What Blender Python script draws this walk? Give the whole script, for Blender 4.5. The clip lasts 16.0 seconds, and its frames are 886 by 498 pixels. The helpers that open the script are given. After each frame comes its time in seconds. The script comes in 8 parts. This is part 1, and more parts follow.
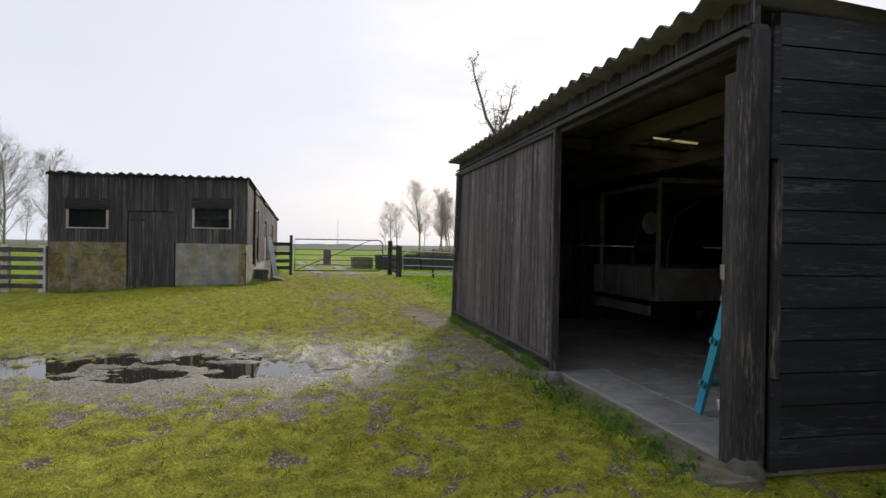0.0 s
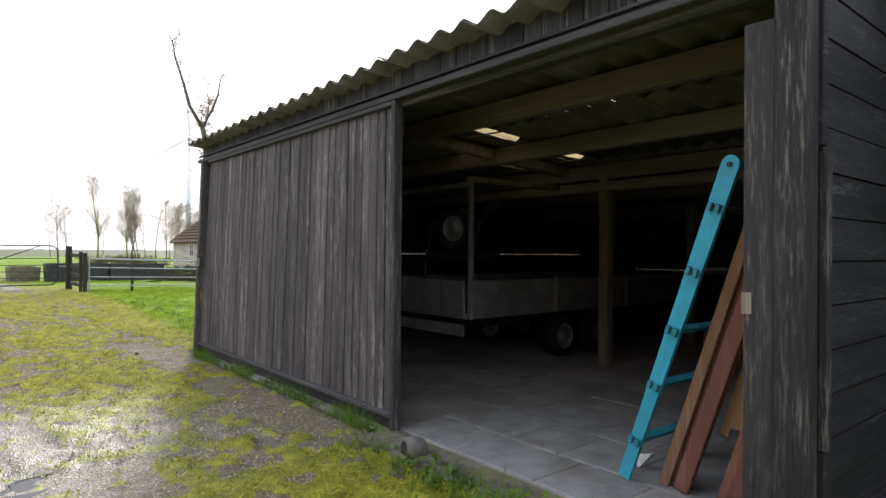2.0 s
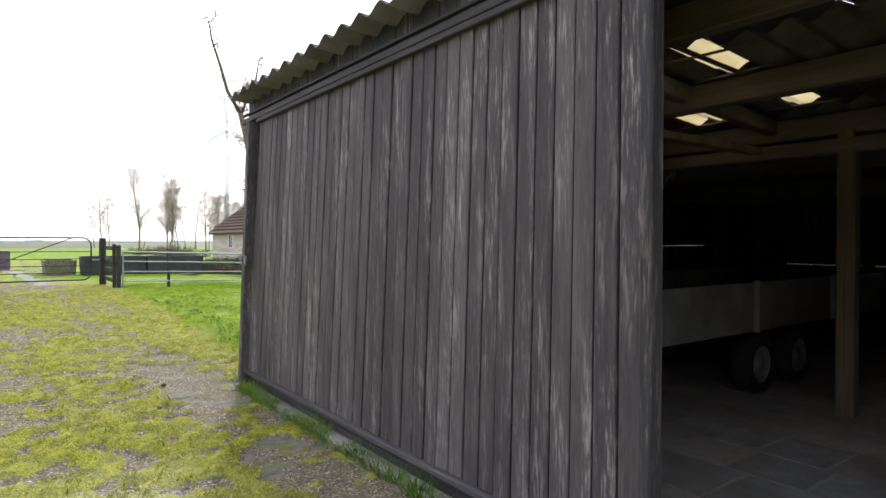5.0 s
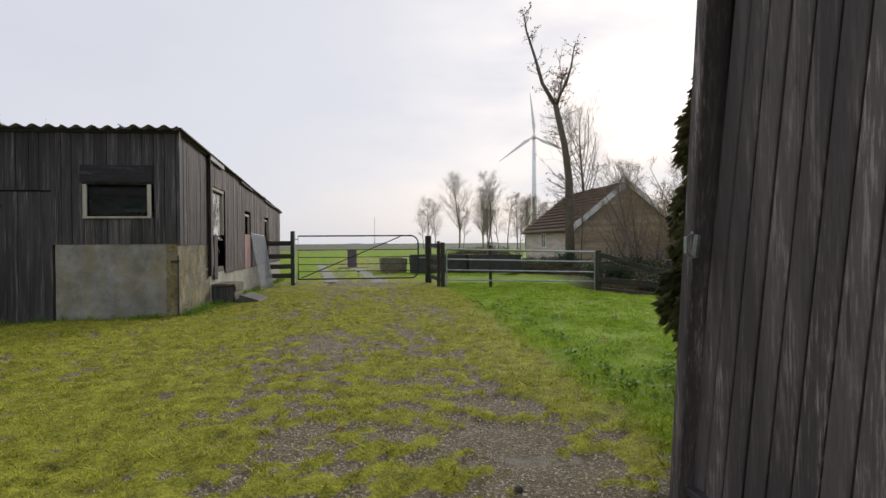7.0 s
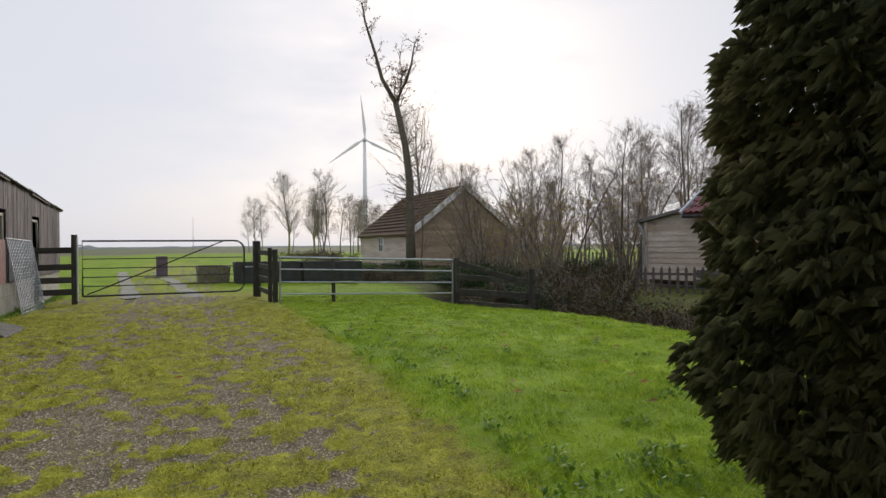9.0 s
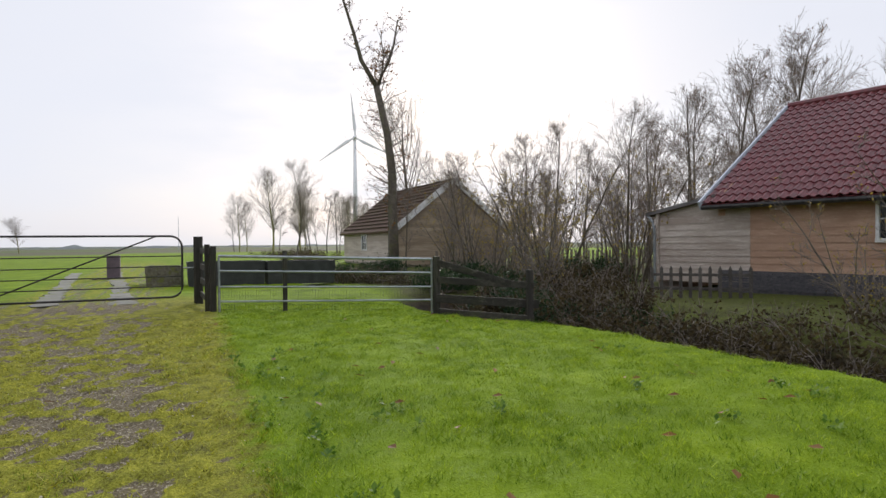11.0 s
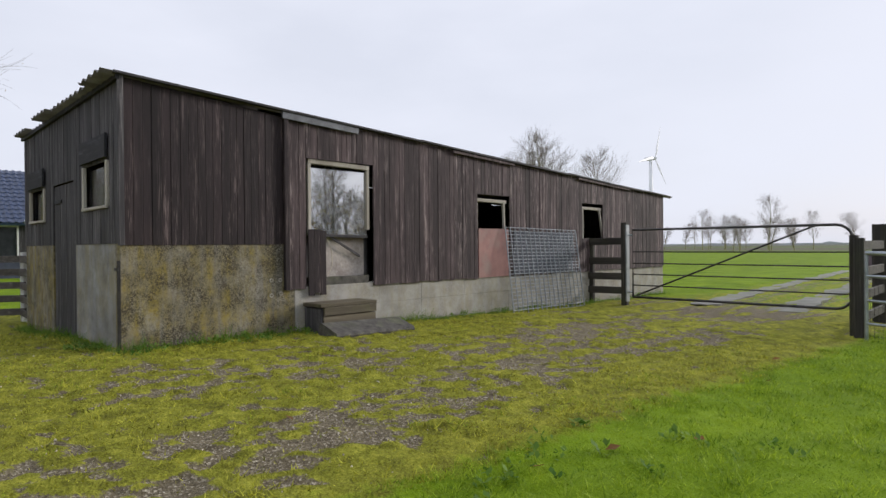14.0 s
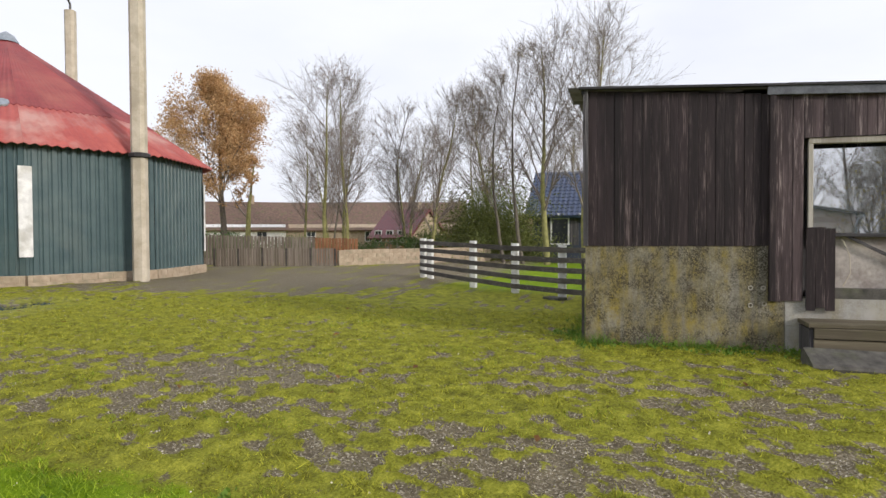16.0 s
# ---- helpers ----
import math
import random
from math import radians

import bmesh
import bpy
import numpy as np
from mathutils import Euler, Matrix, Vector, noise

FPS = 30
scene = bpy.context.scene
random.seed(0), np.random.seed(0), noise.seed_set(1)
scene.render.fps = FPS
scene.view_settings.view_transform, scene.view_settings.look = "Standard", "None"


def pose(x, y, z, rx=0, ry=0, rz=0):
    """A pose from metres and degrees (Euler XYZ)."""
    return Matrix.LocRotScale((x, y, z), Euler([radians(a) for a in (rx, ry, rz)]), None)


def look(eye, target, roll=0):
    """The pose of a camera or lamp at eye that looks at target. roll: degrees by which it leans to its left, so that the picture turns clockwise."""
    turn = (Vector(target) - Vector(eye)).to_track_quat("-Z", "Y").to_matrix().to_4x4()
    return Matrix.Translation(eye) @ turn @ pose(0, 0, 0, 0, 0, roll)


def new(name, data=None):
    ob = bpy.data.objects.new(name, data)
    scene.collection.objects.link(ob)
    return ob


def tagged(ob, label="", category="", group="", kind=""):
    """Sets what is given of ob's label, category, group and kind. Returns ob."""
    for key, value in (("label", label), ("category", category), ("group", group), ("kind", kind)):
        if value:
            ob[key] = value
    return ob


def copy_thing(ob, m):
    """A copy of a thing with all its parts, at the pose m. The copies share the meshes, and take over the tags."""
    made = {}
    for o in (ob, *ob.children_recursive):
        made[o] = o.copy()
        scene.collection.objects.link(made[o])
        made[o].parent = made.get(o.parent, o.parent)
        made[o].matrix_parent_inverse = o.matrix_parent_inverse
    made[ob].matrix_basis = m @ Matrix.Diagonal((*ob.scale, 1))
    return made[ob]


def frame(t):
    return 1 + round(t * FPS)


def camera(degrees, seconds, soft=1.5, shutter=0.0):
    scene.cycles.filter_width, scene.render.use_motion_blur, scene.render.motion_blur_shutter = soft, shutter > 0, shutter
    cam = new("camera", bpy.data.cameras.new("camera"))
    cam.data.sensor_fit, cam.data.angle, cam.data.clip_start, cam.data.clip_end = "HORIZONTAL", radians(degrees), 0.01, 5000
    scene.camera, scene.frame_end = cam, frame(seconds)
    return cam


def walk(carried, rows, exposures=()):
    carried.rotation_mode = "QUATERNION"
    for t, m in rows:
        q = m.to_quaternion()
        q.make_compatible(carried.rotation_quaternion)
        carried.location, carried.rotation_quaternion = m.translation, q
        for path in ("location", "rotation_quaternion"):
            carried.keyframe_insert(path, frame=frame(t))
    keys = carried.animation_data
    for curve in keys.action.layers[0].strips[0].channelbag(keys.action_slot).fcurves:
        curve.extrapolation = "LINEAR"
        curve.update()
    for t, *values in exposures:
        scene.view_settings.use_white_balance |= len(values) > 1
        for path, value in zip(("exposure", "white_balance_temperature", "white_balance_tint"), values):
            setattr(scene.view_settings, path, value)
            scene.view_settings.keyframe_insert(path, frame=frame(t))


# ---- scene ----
cam = camera(72.4, 16.0)
PATH = [
    (0, (0.092, -1.124, 1.265), (0.494, 0.835, 1.254), 0.9),
    (0.5, (0.115, -0.41, 1.317), (0.562, 1.539, 1.305), 0.7),
    (1, (0.061, 0.163, 1.337), (0.69, 2.061, 1.327), 0.5),
    (1.5, (-0.001, 0.626, 1.325), (1.052, 2.326, 1.328), 0.4),
    (2, (-0.144, 0.908, 1.341), (1.124, 2.455, 1.35), 0.4),
    (2.5, (-0.287, 0.994, 1.359), (1.198, 2.333, 1.374), 0.1),
    (3, (-0.288, 1.055, 1.364), (1.26, 2.321, 1.372), -0.0),
    (3.5, (-0.26, 1.301, 1.348), (1.296, 2.557, 1.347), 0.0),
    (4, (-0.071, 1.856, 1.352), (1.399, 3.213, 1.336), 0.3),
    (4.5, (0.23, 2.618, 1.39), (1.529, 4.139, 1.364), 0.2),
    (5, (0.519, 3.253, 1.369), (1.699, 4.868, 1.343), 0.1),
    (5.2, (0.601, 3.519, 1.362), (1.69, 5.197, 1.333), -0.0),
    (7.3, (0.997, 7.0, 1.198), (1.247, 8.985, 1.181), -0.4),
    (7.5, (0.993, 7.267, 1.223), (1.243, 9.251, 1.208), -0.4),
    (8, (0.978, 7.885, 1.266), (1.365, 9.847, 1.251), -0.3),
    (8.5, (1.031, 8.453, 1.322), (1.688, 10.342, 1.31), -0.3),
    (8.7, (1.079, 8.638, 1.321), (1.841, 10.487, 1.308), -0.3),
    (10.8, (2.446, 11.235, 1.219), (3.34, 13.024, 1.201), -0.5),
    (11, (2.599, 11.412, 1.242), (3.436, 13.228, 1.223), -0.5),
    (11.5, (3.033, 11.859, 1.262), (3.671, 13.755, 1.239), -0.7),
    (12, (3.514, 12.626, 1.226), (3.795, 14.606, 1.206), -0.7),
    (12.5, (4.052, 13.177, 1.213), (3.971, 15.175, 1.198), -0.8),
    (13, (4.559, 13.72, 1.192), (3.965, 15.629, 1.183), -0.8),
    (13.5, (5.039, 14.317, 1.153), (4.088, 16.077, 1.147), -0.8),
    (14, (5.394, 14.957, 1.165), (3.963, 16.354, 1.154), -0.5),
    (14.5, (5.68, 15.57, 1.27), (3.862, 16.403, 1.243), -0.1),
    (15, (5.865, 16.315, 1.289), (3.887, 16.608, 1.25), -0.3),
    (15.5, (5.888, 16.998, 1.291), (3.892, 16.88, 1.249), -0.2),
    (16, (5.669, 17.613, 1.34), (3.757, 17.027, 1.295), -0.3),
]
walk(cam, [(t, look(eye, target, roll)) for t, eye, target, roll in PATH],
     exposures=[(0, 0.0, 6300, 13), (1, 0.3, 6250, 13), (2, 0.85, 6150, 13), (3, 1.27, 5950, 13), (4, 1.27, 5950, 13), (5, 1.0, 6100, 13), (6.2, 0.3, 6250, 13), (7.3, -0.25, 6350, 13), (8.7, -0.2, 6350, 13), (10.8, 0.0, 6300, 13), (12.2, -0.03, 6250, 14), (13.4, -0.14, 6150, 14), (14.2, 0.1, 6200, 14), (15, 0.42, 6400, 13), (16, 0.24, 6350, 13)])

# ---- light ----
SUN_AZ, SUN_EL = 23.0, 19.0
world = bpy.data.worlds.new("world")
scene.world = world
world.use_nodes = True
wn, wl = world.node_tree.nodes, world.node_tree.links
wn.clear()
w_out = wn.new("ShaderNodeOutputWorld")
w_bg = wn.new("ShaderNodeBackground")
w_sky = wn.new("ShaderNodeTexSky")
w_sky.sky_type = "NISHITA"
w_sky.sun_disc = False
w_sky.sun_elevation, w_sky.sun_rotation = radians(SUN_EL), radians(SUN_AZ)
w_sky.dust_density, w_sky.air_density, w_sky.ozone_density = 3.0, 1.0, 1.0
w_co = wn.new("ShaderNodeTexCoord")
w_noise = wn.new("ShaderNodeTexNoise")
w_noise.inputs["Scale"].default_value = 2.2
w_noise.inputs["Detail"].default_value = 5
w_map = wn.new("ShaderNodeMapping")
w_map.inputs["Scale"].default_value = (1, 1, 3.0)
w_ramp = wn.new("ShaderNodeMapRange")
w_ramp.inputs["From Min"].default_value, w_ramp.inputs["From Max"].default_value = 0.35, 0.62
w_ramp.inputs["To Min"].default_value, w_ramp.inputs["To Max"].default_value = 0.85, 0.97
w_mix = wn.new("ShaderNodeMix")
w_mix.data_type = "RGBA"
w_mix.inputs[7].default_value = (8.75, 9.0, 9.5, 1)
w_bg.inputs["Strength"].default_value = 0.096
wl.new(w_co.outputs["Generated"], w_map.inputs["Vector"])
wl.new(w_map.outputs[0], w_noise.inputs["Vector"])
wl.new(w_noise.outputs["Fac"], w_ramp.inputs["Value"])
wl.new(w_ramp.outputs[0], w_mix.inputs[0])
wl.new(w_sky.outputs[0], w_mix.inputs[6])
wl.new(w_mix.outputs[2], w_bg.inputs["Color"])
wl.new(w_bg.outputs[0], w_out.inputs[0])
sun = new("sun", bpy.data.lights.new("sun", "SUN"))
sun.data.energy, sun.data.angle, sun.data.color = 2.2, radians(11), (1.0, 0.93, 0.82)
sd = Vector((math.sin(radians(SUN_AZ)), math.cos(radians(SUN_AZ)), math.tan(radians(SUN_EL))))
sun.matrix_world = look(sd * 50, (0, 0, 0))

# ---- materials ----
def node_mat(name):
    m = bpy.data.materials.new(name)
    m.use_nodes = True
    n, l = m.node_tree.nodes, m.node_tree.links
    return m, n, l, n["Principled BSDF"]


def set_in(node, key, v):
    node.inputs[key].default_value = v


def noise_node(n, l, vec, scale, detail=4.0, rough=0.55):
    t = n.new("ShaderNodeTexNoise")
    set_in(t, "Scale", scale), set_in(t, "Detail", detail), set_in(t, "Roughness", rough)
    l.new(vec, t.inputs["Vector"])
    return t.outputs["Fac"]


def ramp_node(n, l, fac, stops):
    r = n.new("ShaderNodeValToRGB")
    e = r.color_ramp.elements
    while len(e) < len(stops):
        e.new(0.5)
    for i, (p, c) in enumerate(stops):
        e[i].position = p
        e[i].color = (*c, 1) if len(c) == 3 else c
    l.new(fac, r.inputs[0])
    return r.outputs[0]


def range_node(n, l, v, a, b, c=0.0, d=1.0):
    r = n.new("ShaderNodeMapRange")
    for k, x in zip(("From Min", "From Max", "To Min", "To Max"), (a, b, c, d)):
        set_in(r, k, x)
    l.new(v, r.inputs["Value"])
    return r.outputs[0]


def mix_node(n, l, fac, a, b, mode="MIX"):
    x = n.new("ShaderNodeMix")
    x.data_type, x.blend_type = "RGBA", mode
    for i, v in ((0, fac), (6, a), (7, b)):
        if isinstance(v, (int, float)):
            x.inputs[i].default_value = v
        elif isinstance(v, tuple):
            x.inputs[i].default_value = (*v, 1)
        else:
            l.new(v, x.inputs[i])
    return x.outputs[2]


def math_node(n, l, op, a, b=0.0):
    x = n.new("ShaderNodeMath")
    x.operation = op
    for i, v in ((0, a), (1, b)):
        if isinstance(v, (int, float)):
            x.inputs[i].default_value = v
        else:
            l.new(v, x.inputs[i])
    return x.outputs[0]


def place_vec(n, l, scale=(1, 1, 1), world_space=True, jitter=False):
    """A place in metres, stretched by scale; jitter shifts it piece by piece."""
    if world_space:
        v = n.new("ShaderNodeNewGeometry").outputs["Position"]
    else:
        v = n.new("ShaderNodeTexCoord").outputs["Object"]
    if jitter:
        inf = n.new("ShaderNodeObjectInfo").outputs["Random"]
        isl = n.new("ShaderNodeNewGeometry").outputs["Random Per Island"]
        s = math_node(n, l, "MULTIPLY", math_node(n, l, "ADD", inf, isl), 37.0)
        add = n.new("ShaderNodeVectorMath")
        l.new(v, add.inputs[0]), l.new(s, add.inputs[1])
        v = add.outputs[0]
    m = n.new("ShaderNodeMapping")
    set_in(m, "Scale", scale)
    l.new(v, m.inputs["Vector"])
    return m.outputs[0]


def bump_node(n, l, p, height, strength=0.3, dist=0.01):
    b = n.new("ShaderNodeBump")
    set_in(b, "Strength", strength), set_in(b, "Distance", dist)
    l.new(height, b.inputs["Height"])
    l.new(b.outputs[0], p.inputs["Normal"])


def plain(name, a, b, rough=0.7, scale=6.0, metal=0.0, bump=0.2, stain=None, jitter=True, dist=0.004):
    """Two-scale blotched paint, stone or metal between the colours a and b."""
    m, n, l, p = node_mat(name)
    v = place_vec(n, l, jitter=jitter)
    f1 = noise_node(n, l, v, scale)
    f2 = noise_node(n, l, v, scale * 9, 3)
    f = math_node(n, l, "ADD", math_node(n, l, "MULTIPLY", f1, 0.65), math_node(n, l, "MULTIPLY", f2, 0.35))
    col = ramp_node(n, l, f, ((0.36, a), (0.64, b)))
    if stain:
        sc, amount = stain
        s = range_node(n, l, noise_node(n, l, v, scale * 0.35, 5), 0.52, 0.66, 0, amount)
        col = mix_node(n, l, s, col, sc)
    l.new(col, p.inputs["Base Color"])
    l.new(range_node(n, l, f2, 0.3, 0.7, max(rough - 0.12, 0.05), min(rough + 0.12, 1)), p.inputs["Roughness"])
    set_in(p, "Metallic", metal)
    bump_node(n, l, p, f2, bump, dist)
    return m


def wood(name, dark, mid, light, axis="z", rough=0.75, wear=0.35, tint=None, spec=0.4, run=2.0):
    """Grained wood along an axis, each board in its own tone; light is the worn, weathered fibre."""
    m, n, l, p = node_mat(name)
    st = {"x": (run, 85, 85), "y": (85, run, 85), "z": (85, 85, run)}[axis]
    v = place_vec(n, l, st, jitter=True)
    v2 = place_vec(n, l, tuple(s * 0.22 for s in st), jitter=True)
    g = noise_node(n, l, v, 1.0, 5, 0.65)
    g2 = noise_node(n, l, v2, 1.0, 4)
    inf = n.new("ShaderNodeObjectInfo").outputs["Random"]
    isl = n.new("ShaderNodeNewGeometry").outputs["Random Per Island"]
    tone = math_node(n, l, "FRACT", math_node(n, l, "ADD", inf, isl))
    f = math_node(n, l, "ADD", math_node(n, l, "MULTIPLY", g, 0.42), math_node(n, l, "MULTIPLY", g2, 0.33))
    f = math_node(n, l, "ADD", f, math_node(n, l, "MULTIPLY", tone, 0.2))
    col = ramp_node(n, l, f, ((0.29, dark), (0.47, tuple((a + b) / 2 for a, b in zip(dark, mid))), (0.68, mid)))
    w = range_node(n, l, math_node(n, l, "ADD", math_node(n, l, "MULTIPLY", g, 0.6), math_node(n, l, "MULTIPLY", g2, 0.4)), 0.515, 0.64, 0, 1)
    st2 = {"x": (0.5, 4, 4), "y": (4, 0.5, 4), "z": (4, 4, 0.5)}[axis]
    big = range_node(n, l, noise_node(n, l, place_vec(n, l, st2, jitter=True), 1.2, 4, 0.6), 0.38, 0.62, 0, 1)
    col = mix_node(n, l, math_node(n, l, "MULTIPLY", math_node(n, l, "MULTIPLY", w, big), wear * 2), col, light)
    if tint:
        tc, amount = tint
        s = range_node(n, l, noise_node(n, l, place_vec(n, l), 2.3, 5), 0.5, 0.7, 0, amount)
        col = mix_node(n, l, s, col, tc)
    st3 = {"x": (0.35, 3.2, 3.2), "y": (3.2, 0.35, 3.2), "z": (3.2, 3.2, 0.35)}[axis]
    runs = noise_node(n, l, place_vec(n, l, st3), 1.0, 6, 0.65)
    col = mix_node(n, l, range_node(n, l, runs, 0.46, 0.60, 0, 0.72), col, dark)
    knots = noise_node(n, l, place_vec(n, l, tuple(s * 0.35 for s in st), jitter=True), 1.0, 2)
    col = mix_node(n, l, range_node(n, l, knots, 0.66, 0.74, 0, 0.8), col, dark)
    l.new(col, p.inputs["Base Color"])
    set_in(p, "Roughness", rough)
    set_in(p, "Specular IOR Level", spec)
    bump_node(n, l, p, g, 0.5, 0.004)
    return m


# ---- building helpers ----
class Solid:
    """Gathers boxes, tubes and sheets into one mesh."""

    def __init__(self):
        self.v, self.f = [], []

    def add(self, verts, faces):
        k = len(self.v)
        self.v += [tuple(p) for p in verts]
        self.f += [tuple(i + k for i in f) for f in faces]
        return self

    def box(self, x0, x1, y0, y1, z0, z1, m=None):
        vs = [Vector((x, y, z)) for z in (z0, z1) for y in (y0, y1) for x in (x0, x1)]
        if m is not None:
            vs = [m @ q for q in vs]
        return self.add(vs, [(0, 2, 3, 1), (4, 5, 7, 6), (0, 1, 5, 4), (2, 6, 7, 3), (0, 4, 6, 2), (1, 3, 7, 5)])

    def beam(self, p, q, w, h, up=(0, 0, 1), bevel=0.12, over=0.0):
        """A bar from p to q, w wide and h high, its long edges broken."""
        p, q = Vector(p), Vector(q)
        d = (q - p).normalized()
        p, q = p - d * over, q + d * over
        s = d.cross(Vector(up))
        s = s.normalized() if s.length > 1e-4 else Vector((1, 0, 0))
        u = s.cross(d)
        b = min(w, h) * bevel
        a, c = w / 2, h / 2
        ring = [(-a + b, -c), (a - b, -c), (a, -c + b), (a, c - b), (a - b, c), (-a + b, c), (-a, c - b), (-a, -c + b)]
        vs = [e + s * x + u * y for e in (p, q) for x, y in ring]
        fs = [(i, (i + 1) % 8, 8 + (i + 1) % 8, 8 + i) for i in range(8)] + [tuple(range(7, -1, -1)), tuple(range(8, 16))]
        return self.add(vs, fs)

    def tube(self, pts, radii, n=8, caps=True):
        """A round bar through pts; radii one number or one for each point."""
        pts = [Vector(p) for p in pts]
        if isinstance(radii, (int, float)):
            radii = [radii] * len(pts)
        k = len(self.v)
        for i, c in enumerate(pts):
            d = (pts[min(i + 1, len(pts) - 1)] - pts[max(i - 1, 0)]).normalized()
            ref = Vector((0, 0, 1)) if abs(d.z) < 0.9 else Vector((1, 0, 0))
            s = d.cross(ref).normalized()
            u = s.cross(d)
            for j in range(n):
                a = 2 * math.pi * j / n
                self.v.append(tuple(c + (s * math.cos(a) + u * math.sin(a)) * radii[i]))
        for i in range(len(pts) - 1):
            for j in range(n):
                a, b = k + i * n + j, k + i * n + (j + 1) % n
                self.f.append((a, b, b + n, a + n))
        if caps:
            self.f.append(tuple(k + j for j in range(n - 1, -1, -1)))
            self.f.append(tuple(k + (len(pts) - 1) * n + j for j in range(n)))
        return self

    def lathe(self, centre, axis, profile, n=20):
        """Turns (radius, along) pairs round an axis through centre."""
        axis = Vector(axis).normalized()
        s = axis.cross(Vector((0, 0, 1)) if abs(axis.z) < 0.9 else Vector((1, 0, 0))).normalized()
        u = s.cross(axis)
        k = len(self.v)
        for r, a in profile:
            for j in range(n):
                w = 2 * math.pi * j / n
                self.v.append(tuple(Vector(centre) + axis * a + (s * math.cos(w) + u * math.sin(w)) * r))
        for i in range(len(profile) - 1):
            for j in range(n):
                a, b = k + i * n + j, k + i * n + (j + 1) % n
                self.f.append((a, b, b + n, a + n))
        return self

    def sheet(self, o, along, across, length, width, pitch, depth, thick=0.006, wave="sine", steps=8, sag=0.0):
        """A corrugated sheet from corner o: its waves run along, and follow one another across."""
        o, along, across = Vector(o), Vector(along).normalized(), Vector(across).normalized()
        up = along.cross(across).normalized()
        if up.z < 0 and abs(up.z) > 1e-3:
            up = -up
        n = max(2, int(round(width / pitch * steps)))
        prof = []
        for i in range(n + 1):
            x = width * i / n
            ph = (x / pitch) % 1.0
            if wave == "sine":
                h = depth / 2 * math.cos(2 * math.pi * ph)
            else:
                h = depth * max(0.0, min(1.0, (0.22 - abs(ph - 0.5)) / 0.07))
            prof.append((x, h))
        rows = 4 if sag else 1
        k = len(self.v)
        for lay in (0, -thick):
            for r in range(rows + 1):
                t = r / rows
                dz = -sag * 4 * t * (1 - t)
                for x, h in prof:
                    self.v.append(tuple(o + along * (length * t) + across * x + up * (h + lay) + Vector((0, 0, dz))))
        w = n + 1
        half = w * (rows + 1)
        for r in range(rows):
            for i in range(n):
                a = k + r * w + i
                self.f.append((a, a + 1, a + w + 1, a + w))
                b = a + half
                self.f.append((b, b + w, b + w + 1, b + 1))
        for i in range(n):
            a, b = k + i, k + i + half
            self.f.append((a, b, b + 1, a + 1))
            a, b = k + rows * w + i, k + rows * w + i + half
            self.f.append((a, a + 1, b + 1, b))
        return self

    def mesh(self, name):
        me = bpy.data.meshes.new(name)
        me.from_pydata(self.v, [], self.f)
        me.update()
        return me


def smooth(me):
    me.polygons.foreach_set("use_smooth", [True] * len(me.polygons))
    return me


def part(name, s, material, parent=None, label="", soft=False):
    me = s if isinstance(s, bpy.types.Mesh) else s.mesh(name)
    if soft:
        smooth(me)
    if not me.materials:
        me.materials.append(material)
    ob = new(name, me)
    if parent is not None:
        ob.parent = parent
    if label:
        tagged(ob, label)
    return ob


def thing(name, at, label, category, group="", kind=""):
    ob = new(name)
    ob.location = at
    ob.empty_display_size = 0.2
    return tagged(ob, label, category, group, kind)


def local(p, e):
    """A place in the world, seen from the thing e (unturned)."""
    return Vector(p) - e.location


def lerp(a, b, t):
    return a + (b - a) * t


def sstep(a, b, x):
    t = min(1.0, max(0.0, (x - a) / (b - a)))
    return t * t * (3 - 2 * t)


R = random.Random(7)


def jit(a):
    return R.uniform(-a, a)

# wood, stone and metal of the place
M_TAR = wood("tarred_wood", (0.019, 0.018, 0.020), (0.085, 0.080, 0.085), (0.33, 0.31, 0.30), "z", wear=0.5)
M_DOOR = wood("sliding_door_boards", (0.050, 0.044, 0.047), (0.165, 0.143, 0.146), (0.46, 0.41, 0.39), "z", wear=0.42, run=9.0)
M_JAMB = wood("peeling_tarred_wood", (0.014, 0.0135, 0.016), (0.070, 0.063, 0.066), (0.36, 0.31, 0.26), "z", wear=0.32, run=9.0)
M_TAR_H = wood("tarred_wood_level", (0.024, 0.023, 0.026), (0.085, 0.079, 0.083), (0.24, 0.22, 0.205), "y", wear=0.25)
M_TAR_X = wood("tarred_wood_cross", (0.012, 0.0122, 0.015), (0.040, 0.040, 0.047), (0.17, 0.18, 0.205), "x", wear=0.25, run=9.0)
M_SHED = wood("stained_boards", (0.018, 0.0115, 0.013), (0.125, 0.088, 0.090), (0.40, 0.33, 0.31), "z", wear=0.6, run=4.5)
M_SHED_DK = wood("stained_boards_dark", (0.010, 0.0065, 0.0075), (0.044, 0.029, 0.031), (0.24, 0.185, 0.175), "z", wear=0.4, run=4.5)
M_BEAM = wood("old_beams", (0.145, 0.113, 0.100), (0.30, 0.24, 0.213), (0.41, 0.35, 0.31), "y", wear=0.3)
M_POSTW = wood("old_post", (0.15, 0.115, 0.08), (0.33, 0.26, 0.185), (0.36, 0.3, 0.23), "z", wear=0.3)
M_FENCE_DK = wood("dark_fence_wood", (0.02, 0.018, 0.016), (0.07, 0.062, 0.052), (0.2, 0.19, 0.15), "x", wear=0.35, tint=((0.07, 0.085, 0.03), 0.3))
